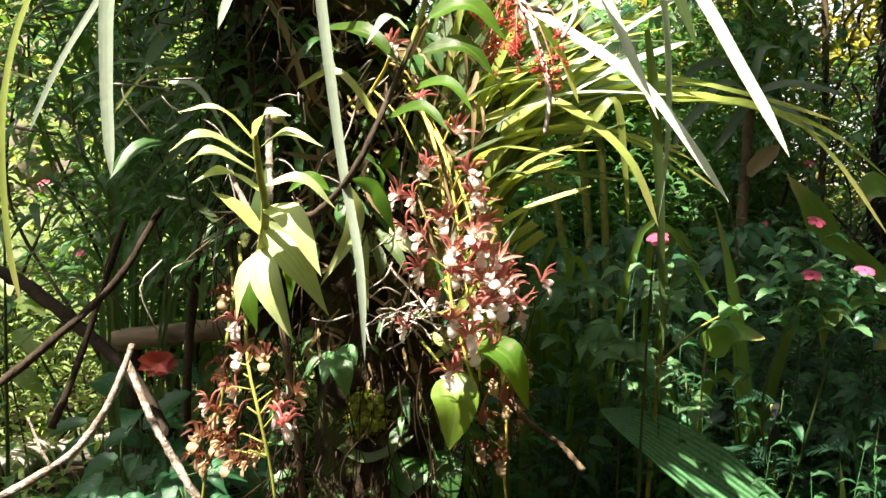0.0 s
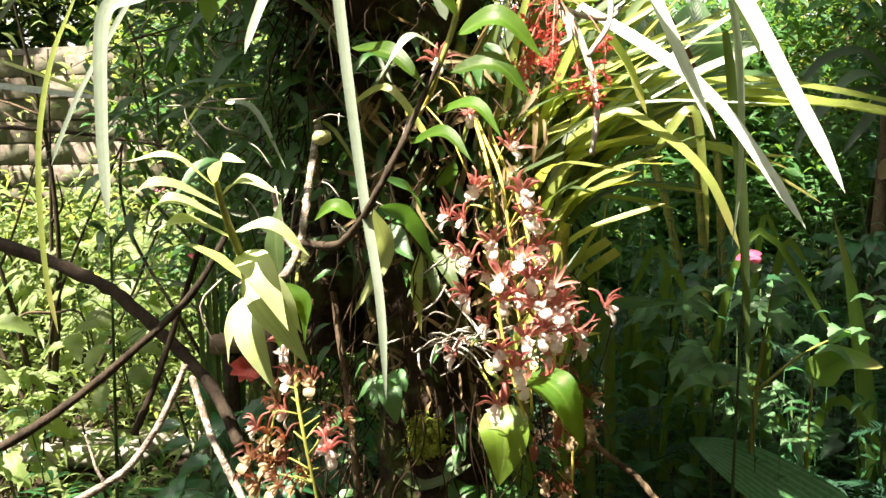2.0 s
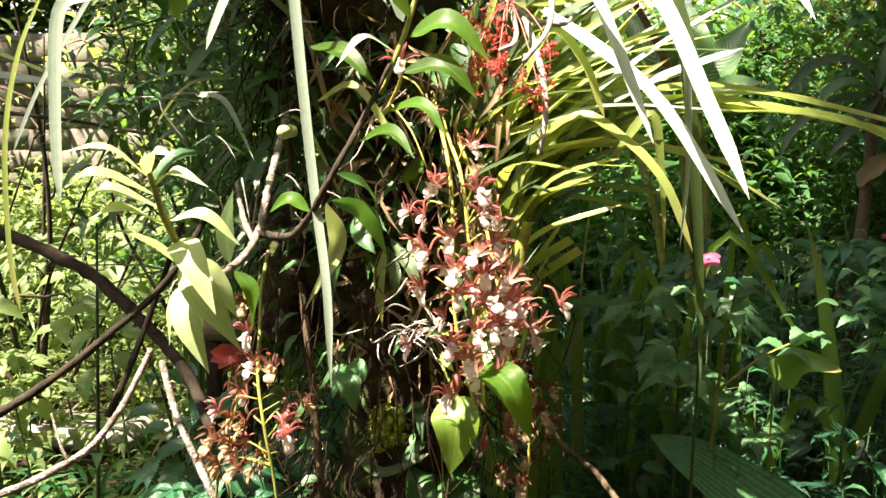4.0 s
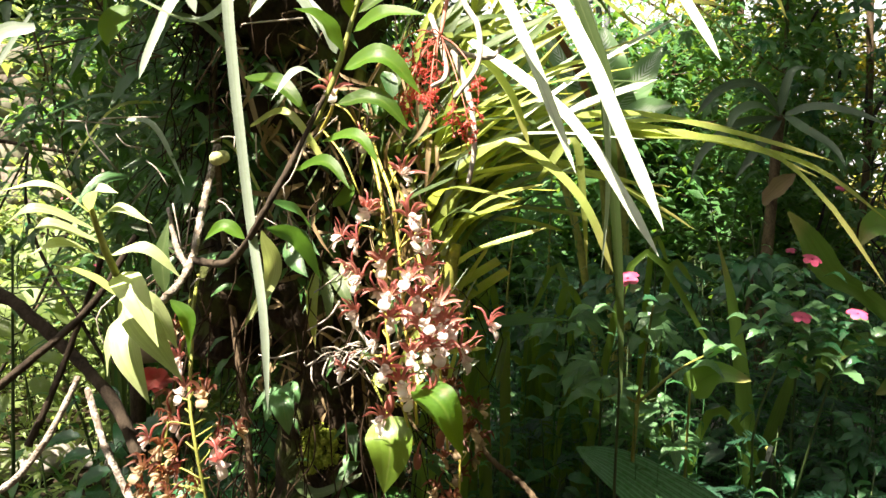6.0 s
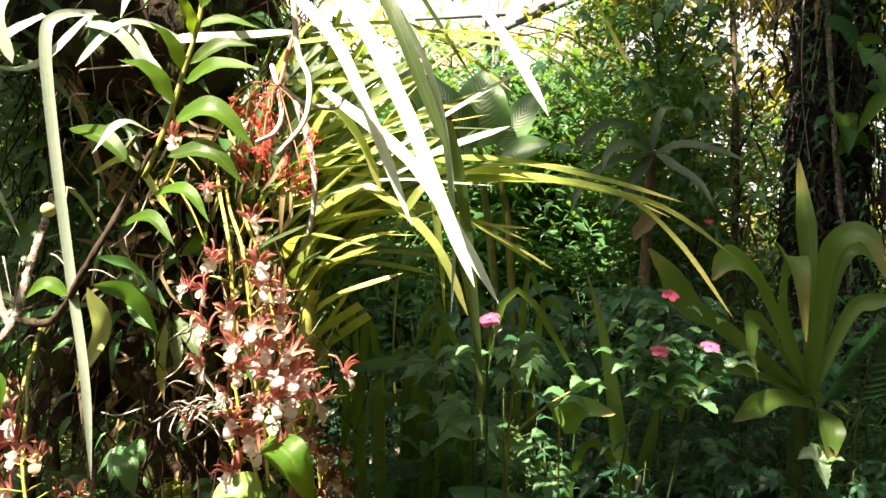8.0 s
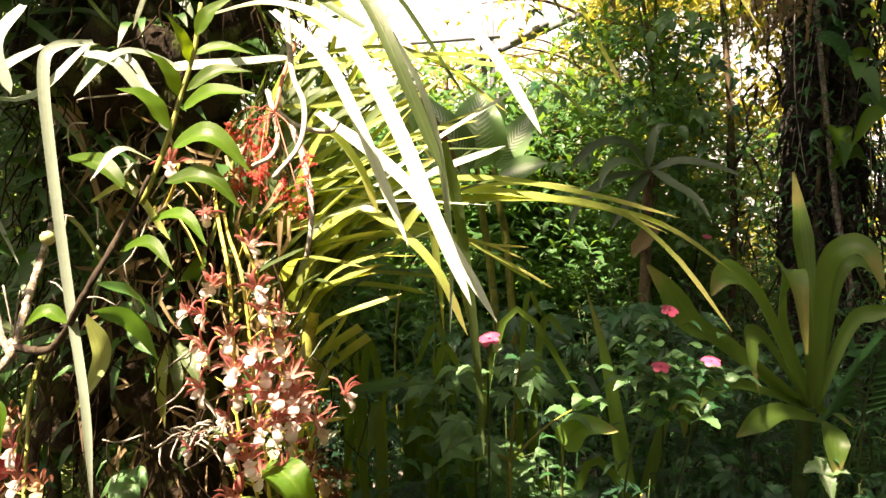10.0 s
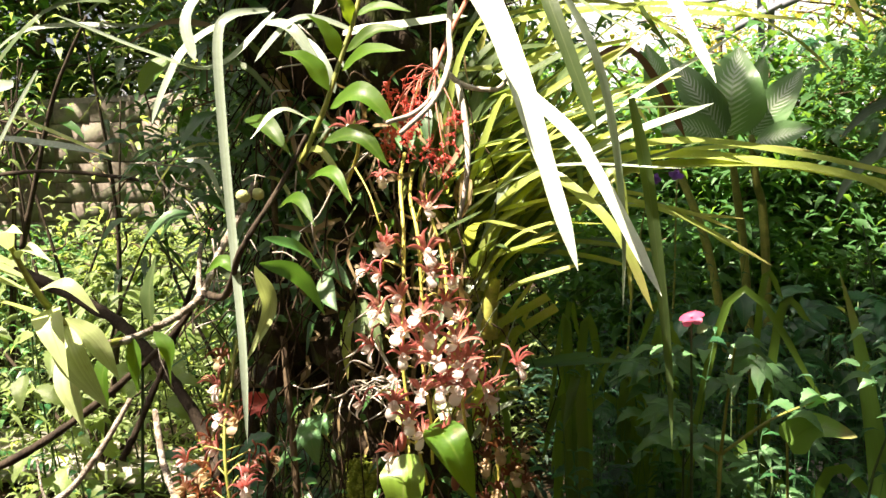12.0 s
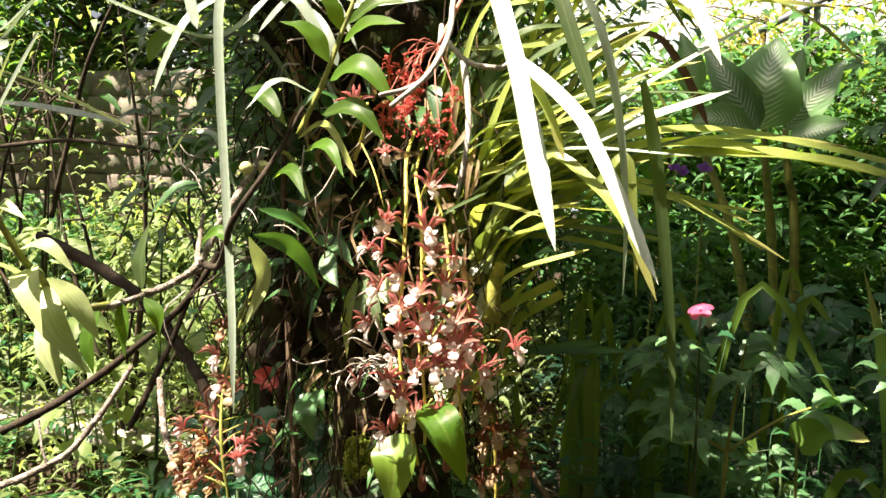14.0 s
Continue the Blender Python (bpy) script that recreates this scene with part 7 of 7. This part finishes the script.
dead_branch([(-0.284, 0.760, 1.040), (-0.289, 0.740, 1.013), (-0.297, 0.720, 0.986), (-0.317, 0.710, 0.957), (-0.338, 0.700, 0.941), (-0.379, 0.690, 0.919), (-0.434, 0.680, 0.898)], 0.0028, 0.0040, M_PALE_BARK, "bleached crooked dead branch in the sun", 1)
dead_branch([(-0.336, 0.700, 0.940), (-0.345, 0.700, 0.956), (-0.361, 0.710, 0.984)], 0.0018, 0.001, M_PALE_BARK, "bleached dead twig in the sun", 2)
dead_branch([(-0.330, 0.860, 0.999), (-0.297, 0.830, 0.948), (-0.274, 0.820, 0.911), (-0.243, 0.810, 0.863), (-0.212, 0.800, 0.821)], 0.0036, 0.0045, M_PALE_BARK, "mottled dead branch leaning in the undergrowth", 3)
dead_branch([(-0.829, 1.150, 1.135), (-0.652, 1.120, 1.084), (-0.565, 1.100, 1.051), (-0.475, 1.080, 0.987), (-0.401, 1.050, 0.932), (-0.347, 1.020, 0.857)], 0.010, 0.008, M_DARK_TWIG, "thick dark fallen branch in shade", 4)
dead_branch([(-0.335, 1.000, 1.162), (-0.390, 0.980, 1.069), (-0.476, 0.960, 0.989), (-0.554, 0.930, 0.926), (-0.630, 0.900, 0.879)], 0.004, 0.006, M_DARK_TWIG, "brown stick leaning across the undergrowth", 5)
dead_branch([(-0.401, 1.050, 1.144), (-0.436, 1.030, 1.030), (-0.455, 1.000, 0.950), (-0.478, 0.980, 0.885)], 0.0035, 0.005, M_DARK_TWIG, "brown stick leaning across the undergrowth", 6)
dead_branch([(-1.523, 1.600, 1.304), (-1.175, 1.550, 1.328), (-0.901, 1.500, 1.310), (-0.694, 1.500, 1.278)], 0.006, 0.003, M_DARK_TWIG, "thin dark stick among the leaves", 7)
dead_branch([(-1.375, 1.700, 1.133), (-1.323, 1.700, 1.315), (-1.255, 1.700, 1.537), (-1.152, 1.700, 1.722)], 0.008, 0.004, M_DARK_TWIG, "thin dark stick among the leaves", 8)
dead_branch([(0.093, 1.000, 0.936), (0.122, 0.990, 0.889), (0.165, 0.980, 0.858), (0.193, 0.970, 0.827)], 0.003, 0.004, M_TWIG, "thin brown stick below the flowers", 9)


def build_log():
    rail = thing("log_rail", (-0.5, 1.5, rise(-0.5, 1.5)), "weathered log laid as a low rail on short posts", "rail")
    part("log", Geo().tube([(-0.617, 1.500, 0.884), (-0.495, 1.500, 0.896), (-0.353, 1.500, 0.912), (-0.181, 1.520, 0.925)], 0.022, 0.021, 14, 30, 0.06, 2), M_LOG, rail)
    for end in ((-0.577, 1.500, 0.883), (-0.193, 1.520, 0.920)):
        e = Vector(end)
        part("post", Geo().tube([(e.x, e.y, rise(e.x, e.y) - 0.05), e - Vector((0, 0, 0.018))], 0.018, 0.016, 8, 8, 0.06), M_DARK_TWIG, rail)
    for k, (at, size) in enumerate((((-0.464, 1.900, 0.548), (0.14, 0.10, 0.07)), ((-1.20, 1.95, 0.505), (0.46, 0.30, 0.05)), ((-1.68, 1.90, 0.50), (0.44, 0.32, 0.05)), ((-0.80, 2.02, 0.51), (0.30, 0.26, 0.05)), ((0.72, 2.22, 0.545), (0.42, 0.16, 0.08)), ((0.29, 2.24, 0.535), (0.40, 0.16, 0.08)), ((1.16, 2.26, 0.54), (0.42, 0.16, 0.08)))):
        single("edging_stone", Geo().block(at, size, 0.008, k, 0.2), M_STONE, "flat grey edging stone between plants", "stone", "edging stones")


build_log()


def build_red_blossom():
    ob = thing("red_flowered_herb", (-0.52, 1.5, rise(-0.52, 1.5)), "herb with one large red blossom in shade", "flowering herb")
    c = Vector((-0.473, 1.350, 0.878))
    g = Geo()
    for k in range(9):
        a = k * 0.698
        d = Vector((math.cos(a), -0.25, math.sin(a) * 0.7 + 0.1))
        g.strip([c, c + d * 0.02, c + d * 0.037 - Vector((0, 0, 0.006))], 0.024, "ovate", 5, (0, -1, 0.3), 0.25)
    part("flower", g, M_RED, ob, "large red blossom")
    part("stem", Geo().tube([(-0.52, 1.5, rise(-0.52, 1.5)), (-0.5, 1.45, 0.7), c], 0.004, 0.002, 6, 10), M_STEM, ob)
    rng = random.Random(8)
    for k in range(9):
        a = k * 2.4
        broad(ob, c - Vector((rng.gauss(0, 0.03), 0, 0.03 + 0.03 * k)), (math.cos(a), math.sin(a) - 0.2, 0.3), 0.1, 0.05, M_HERB)


build_red_blossom()


def build_pergola():
    ob = thing("pergola_frame", (0.9, 4.6, rise(0.9, 4.6)), "pergola bars coloured grey as backlit against the bright sky", "pergola")
    for a, b, r in (((0.621, 4.200, 2.568), (0.705, 4.200, 1.208), 0.02), ((0.441, 4.100, 2.066), (1.013, 4.300, 2.394), 0.022), ((0.255, 4.100, 2.239), (0.736, 4.200, 2.295), 0.012), ((0.685, 4.200, 2.693), (0.705, 4.200, 1.447), 0.02), ((0.737, 4.200, 2.224), (1.235, 4.400, 2.471), 0.022)):
        part("bar", Geo().tube([a, b], r, r, 4, 1), M_PAINT, ob)


build_pergola()


leafy_tree("garden_tree", (-3.6, 5.2), 3.6, 1.1, 3600, 0.12, M_BRIGHT, "tall sunlit tree behind the wall", 115, 0.06)
leafy_tree("garden_tree", (-1.4, 5.6), 3.4, 1.0, 3600, 0.12, M_BRIGHT, "tall sunlit tree behind the wall", 116, 0.06)
leafy_tree("garden_tree", (-1.8, 2.75), 0.55, 0.4, 2600, 0.06, M_BRIGHT, "shrub with green leaves lightened as in sunlight", 117, 0.02)
leafy_tree("garden_tree", (-2.5, 2.9), 0.5, 0.4, 2600, 0.06, M_FINE, "leafy shrub before the wall", 118, 0.02)
leafy_tree("garden_tree", (-2.0, 3.95), 2.5, 0.7, 4200, 0.08, M_BRIGHT, "sunlit tree close behind the wall", 120, 0.04)
leafy_tree("garden_tree", (-3.1, 4.1), 2.7, 0.8, 3600, 0.09, M_BRIGHT, "sunlit tree close behind the wall", 121, 0.04)
leafy_tree("garden_tree", (-0.56, 1.75), 1.5, 0.28, 4200, 0.045, M_FINE, "dark bushy shrub with small leaves beside the trunk", 122, 0.018)
leafy_tree("garden_tree", (-0.95, 4.3), 2.2, 0.7, 3600, 0.09, M_BRIGHT, "sunlit tree at the back of the garden", 123, 0.04)
for k, (x, y, h) in enumerate(((0.75, 3.9, 0.9), (1.6, 3.9, 1.0), (2.5, 4.4, 1.2), (-0.2, 4.8, 1.0), (1.0, 5.4, 1.1), (2.0, 6.2, 1.4), (0.3, 3.0, 0.55), (1.0, 3.3, 0.6), (0.12, 3.45, 1.3), (0.5, 3.55, 1.35), (0.88, 3.5, 1.3), (1.28, 3.65, 1.35))):
    leafy_tree("low_shrub", (x, y), h, 0.55, 2600, 0.075, M_FINE, "low leafy shrub at the back of the bed", 130 + k, 0.02, 0.05)
# tall trees added behind and to the right, to cut the sky light
for k, (x, y, h) in enumerate(((3.4, 1.2, 4.2), (3.4, 3.4, 4.4), (2.8, -1.4, 4.2), (0.8, -3.2, 4.4), (-1.4, -3.4, 4.0), (3.8, -0.2, 4.0))):
    leafy_tree("tall_garden_tree", (x, y), h, 1.1, 3400, 0.17, M_CANOPY, "tall tree added round the garden to block sky light", 150 + k, 0.08)
for k, (x, y, h) in enumerate(((-3.3, 3.95, 3.2), (-4.3, 4.3, 3.4), (-2.7, 4.6, 3.4), (-4.9, 3.0, 3.4))):
    leafy_tree("garden_tree", (x, y), h, 1.0, 4200, 0.13, M_FINE, "tall leafy tree behind the wall", 170 + k, 0.05)


# ---- blades and sticks leaning before the wall ----
def build_leaning_blades():
    rng = random.Random(201)
    ob = thing("leaning_blade_plant", (-0.85, 1.55, rise(-0.85, 1.55)), "plant with long dark narrow blades leaning before the wall", "grassy plant")
    foot = Vector((-0.62, 1.55, rise(-0.62, 1.55)))
    for k in range(26):
        z = rng.uniform(0.95, 1.72)
        c = Vector((rng.uniform(-0.7, -0.42), rng.uniform(1.42, 1.62), z))
        e = c + Vector((-rng.uniform(0.2, 0.5), rng.uniform(-0.12, 0.12), rng.uniform(-0.28, 0.0)))
        leaf(ob, [foot, foot.lerp(c, 0.7), c, c.lerp(e, 0.5) + Vector((0, 0, 0.03)), e], rng.uniform(0.006, 0.012), M_CRINUM if k % 3 else M_DULL, n=14, profile="taper")
    for k in range(5):
        p = Vector((rng.uniform(-1.25, -0.45), rng.uniform(1.5, 1.9), rng.uniform(0.8, 1.1)))
        q = p + Vector((rng.gauss(0, 0.14), rng.gauss(0, 0.05), rng.uniform(0.35, 0.8)))
        m = p.lerp(q, 0.5) + Vector((rng.gauss(0, 0.06), 0, 0))
        dead_branch([(p.x + rng.gauss(0, 0.2), p.y + 0.1, rise(p.x, p.y)), p, m, q], 0.005, 0.002, M_DARK_TWIG, "thin dark upright stick among the leaves", 210 + k)


build_leaning_blades()

leafy_tree("garden_tree", (1.247, 5.6), 1.8, 0.55, 3200, 0.06, M_FINE, "leafy tree beyond the pergola", 221, 0.025, 0.3)
leafy_tree("garden_tree", (0.497, 5.2), 1.9, 0.6, 2600, 0.07, M_YELLOW, "tree beyond the pergola, leaves tinted yellow as sunlit", 222, 0.025, 0.3)
leafy_tree("garden_tree", (0.763, 5.9), 1.7, 0.45, 2200, 0.06, M_FINE, "small leafy tree beyond the pergola", 223, 0.025, 0.3)
leafy_tree("garden_tree", (1.75, 6.9), 2.3, 0.8, 1500, 0.09, M_BRIGHT, "sunlit leafy tree at the far end of the garden", 224, 0.05, 0.1)


# ---- the far end of the garden and the overgrown palm ----
def build_far_foliage():
    rng, g = random.Random(231), Geo()
    for k in range(21000):
        x, y = rng.uniform(1.0, 6.0), rng.uniform(6.6, 8.0)
        z = rise(x, y) + 3.1 * rng.random() ** 0.8
        if x < 1.9 and z > 1.75:
            continue
        if noise.noise(Vector((x * 1.6, y, z * 1.6))) < -0.22:
            continue
        c, a, ln = Vector((x, y, z)), rng.uniform(0, math.tau), rng.uniform(0.08, 0.20)
        d = Vector((math.cos(a), math.sin(a), rng.uniform(-0.6, 0.5)))
        g.strip([c, c + d * ln * 0.5 + Vector((0, 0, ln * 0.1)), c + d * ln - Vector((0, 0, ln * 0.25))], ln * rng.uniform(0.3, 0.5), "ovate", 3, (rng.gauss(0, 0.4), -0.4, 1), 0.2)
    single("far_thicket", g, M_YELLOW, "thicket at the far end of the garden, tinted yellow as sunlit", "thicket", kind="stuff")


build_far_foliage()


def build_palm_climber():
    rng = random.Random(241)
    foot = Vector((1.52, 2.58, rise(1.52, 2.58)))
    ob = thing("palm_climber", foot, "large-leaved climber hanging on the shaggy palm trunk", "climbing plant")
    part("stem", Geo().tube([foot, (1.56, 2.57, 1.0), (1.60, 2.56, 1.6), (1.66, 2.56, 2.3)], 0.012, 0.006, 7, 24, 0.15), M_TWIG, ob)
    part("stem", Geo().tube([foot + Vector((0.2, -0.05, 0)), (1.66, 2.50, 1.0), (1.60, 2.50, 1.4), (1.55, 2.54, 2.2)], 0.014, 0.008, 7, 24, 0.15, 4), M_PALE_BARK, ob)
    for k in range(46):
        p = Vector((rng.uniform(1.50, 2.0), rng.uniform(2.36, 2.56), rng.uniform(1.45, 2.15)))
        a = rng.uniform(math.pi * 0.9, math.pi * 2.1)
        d = Vector((math.cos(a), math.sin(a) * 0.5, rng.uniform(-0.8, 0.1)))
        ln = rng.uniform(0.06, 0.15)
        leaf(ob, [p, p + d * ln * 0.5 + Vector((0, 0, ln * 0.1)), p + d * ln - Vector((0, 0, ln * 0.3))], ln * rng.uniform(0.4, 0.6), rng.choice((M_HERB, M_FINE, M_CANE_LEAF)), profile="ovate", n=8, face=(rng.gauss(0, 0.3), -0.8, 0.6))
    for k in range(9):
        p = Vector((rng.uniform(1.42, 1.60), 2.5, rng.uniform(1.95, 2.12)))
        q = p + Vector((-rng.uniform(0.05, 0.28), -0.05, rng.uniform(-0.16, 0.06)))
        f = part("dead_frond", Geo().tube([p, p.lerp(q, 0.5) + Vector((0, 0, 0.04)), q], 0.003, 0.001, 5, 8), M_DRY, ob, "withered brown fern frond")
        line, g = curve([p, p.lerp(q, 0.5) + Vector((0, 0, 0.04)), q], 16), Geo()
        for i in range(2, 17):
            for sign in (-1, 1):
                ln = rng.uniform(0.02, 0.045)
                g.strip([line[i], line[i] + Vector((0, -0.005, sign * ln * 0.6)), line[i] + Vector((-0.006, 0.004, sign * ln))], 0.012, "lance", 3, (0, -1, 0.2), 0.3)
        tagged(part("dead_leaflet", g, M_DRY, f), kind="stuff")
    mess = Geo()
    for k in range(900):
        p = Vector((rng.gauss(1.66, 0.17), rng.uniform(2.50, 2.64), rng.uniform(0.8, 2.5)))
        q = p + Vector((rng.gauss(0, 0.05), -rng.uniform(0, 0.05), -rng.uniform(0.04, 0.22)))
        mess.strip([p, p.lerp(q, 0.5) + Vector((rng.gauss(0, 0.02), -0.02, 0)), q], rng.uniform(0.003, 0.016), "taper", 4, (rng.gauss(0, 0.5), -1, 0.2), 0.3)
    tagged(part("dead_fibre", mess, M_PALM_BARK, ob, "dark hanging dead leaves and fibres"), kind="stuff")
    moss = Geo()
    for k in range(1300):
        p = Vector((rng.gauss(1.64, 0.16), rng.uniform(2.42, 2.58), rng.uniform(0.7, 2.3)))
        a, ln = rng.uniform(0, math.tau), rng.uniform(0.015, 0.05)
        d = Vector((math.cos(a), math.sin(a) * 0.5, rng.uniform(-0.9, 0.3)))
        moss.strip([p, p + d * ln * 0.5, p + d * ln - Vector((0, 0, ln * 0.3))], ln * 0.3, "lance", 3, (0, -0.7, 0.7), 0.2)
    tagged(part("small_foliage", moss, M_HERB, ob, "small dark leaves of the climber"), kind="stuff")


build_palm_climber()


# ---- bare twigs before the wall, and blades over the shoot ----
def build_bare_shrub():
    rng = random.Random(251)
    for x0, y0 in ((-1.25, 1.85), (-1.9, 2.15)):
        foot = Vector((x0, y0, rise(x0, y0) - 0.02))
        ob = thing("bare_shrub", foot, "bare twiggy shrub with dark crooked stems before the wall", "shrub", "bare shrubs")
        for k in range(7):
            t = foot + Vector((rng.gauss(0.1, 0.5), rng.gauss(0, 0.12), rng.uniform(0.7, 1.35)))
            m = foot.lerp(t, 0.5) + Vector((rng.gauss(0, 0.07), rng.gauss(0, 0.05), 0))
            part("stem", Geo().tube([foot, m, t], rng.uniform(0.005, 0.010), 0.002, 6, 16, 0.2, k), M_DARK_TWIG, ob)
            line = curve([foot, m, t], 12)
            for j in range(2):
                p = line[rng.randint(5, 11)]
                q = p + Vector((rng.gauss(0, 0.2), rng.gauss(0, 0.06), rng.gauss(0.02, 0.12)))
                part("twig", Geo().tube([p, p.lerp(q, 0.5) + Vector((rng.gauss(0, 0.02), 0, rng.gauss(0, 0.02))), q], 0.004, 0.0012, 5, 8, 0.2, j), M_DARK_TWIG if rng.random() < 0.7 else M_TWIG, ob)
        g = Geo()
        for k in range(180):
            p = foot + Vector((rng.gauss(0, 0.3), rng.gauss(0, 0.12), rng.uniform(0.45, 1.35)))
            a, ln = rng.uniform(0, math.tau), rng.uniform(0.02, 0.055)
            d = Vector((math.cos(a), math.sin(a) * 0.6, rng.uniform(-0.6, 0.4)))
            g.strip([p, p + d * ln * 0.5 + Vector((0, 0, 0.004)), p + d * ln - Vector((0, 0, ln * 0.3))], ln * rng.uniform(0.2, 0.4), "lance", 4, (0, -0.5, 1), 0.2)
        tagged(part("leaf", g, M_BRIGHT, ob, "sparse sunlit leaves"), kind="stuff")


build_bare_shrub()


def build_crossing_blades():
    """Grey-green blades that cross above the leafy shoot and before the dark bush."""
    rng = random.Random(261)
    ob = thing("crossing_blade_plant", (-0.30, 0.86, 1.42), "epiphyte with many crossing narrow grey-green blades", "epiphyte plant")
    for pts, w in (([(-0.30, 0.84, 1.45), (-0.438, 0.80, 1.447), (-0.515, 0.80, 1.411), (-0.60, 0.80, 1.374)], 0.011), ([(-0.50, 0.98, 1.32), (-0.66, 1.0, 1.342), (-0.745, 1.0, 1.348), (-0.85, 1.0, 1.342)], 0.013),
                   ([(-0.45, 0.94, 1.31), (-0.591, 0.95, 1.36), (-0.676, 0.95, 1.386), (-0.79, 0.95, 1.407)], 0.006), ([(-0.211, 0.74, 1.392), (-0.218, 0.72, 1.370), (-0.216, 0.70, 1.350)], 0.030)):
        leaf(ob, pts, w, M_CANE_LEAF if w > 0.02 else M_CYMB if w < 0.007 else M_STRAP, profile="ovate" if w > 0.02 else "taper", n=18, fold=0.4)
    for k in range(16):
        c = Vector((rng.uniform(-0.32, -0.10), rng.uniform(0.82, 0.94), rng.uniform(1.24, 1.46)))
        a = rng.uniform(0, math.tau)
        d = Vector((math.cos(a), -abs(math.sin(a)) * 0.35, rng.uniform(-0.5, 0.5)))
        ln = rng.uniform(0.07, 0.20)
        leaf(ob, [c, c + d * ln * 0.5 + Vector((0, 0, 0.012)), c + d * ln - Vector((0, 0, ln * rng.uniform(0.0, 0.4)))], rng.uniform(0.005, 0.012), rng.choice((M_DULL, M_STRAP, M_DRY, M_DULL, M_CYMB)), n=9, twist=rng.uniform(-0.7, 0.7), profile=rng.choice(("strap", "taper")))
    # higher blades, added mostly to throw shade on the trunk below
    for k in range(30):
        c = Vector((rng.uniform(-0.42, -0.28), rng.uniform(0.60, 0.82), rng.uniform(1.46, 1.62)))
        a = rng.uniform(0, math.tau)
        d = Vector((math.cos(a), math.sin(a) * 0.6, rng.uniform(-0.35, 0.35)))
        ln = rng.uniform(0.12, 0.26)
        leaf(ob, [c, c + d * ln * 0.5 + Vector((0, 0, 0.02)), c + d * ln - Vector((0, 0, ln * rng.uniform(0.0, 0.3)))], rng.uniform(0.010, 0.018), rng.choice((M_DULL, M_DULL, M_STRAP)), n=10, twist=rng.uniform(-0.5, 0.5))
    for k in range(45):
        p = Vector((rng.uniform(-0.30, -0.02), rng.uniform(0.80, 0.90), rng.uniform(1.10, 1.45)))
        q = p + Vector((rng.gauss(0, 0.035), -rng.uniform(0, 0.03), rng.gauss(0, 0.03)))
        part("root", Geo().tube([p, p.lerp(q, 0.5) + Vector((rng.gauss(0, 0.01), -0.01, rng.gauss(0, 0.01))), q], 0.0011, 0.0006, 5, 6, 0.1, k), M_ROOT if k % 3 else M_TWIG, ob, "thin bleached root")


build_crossing_blades()
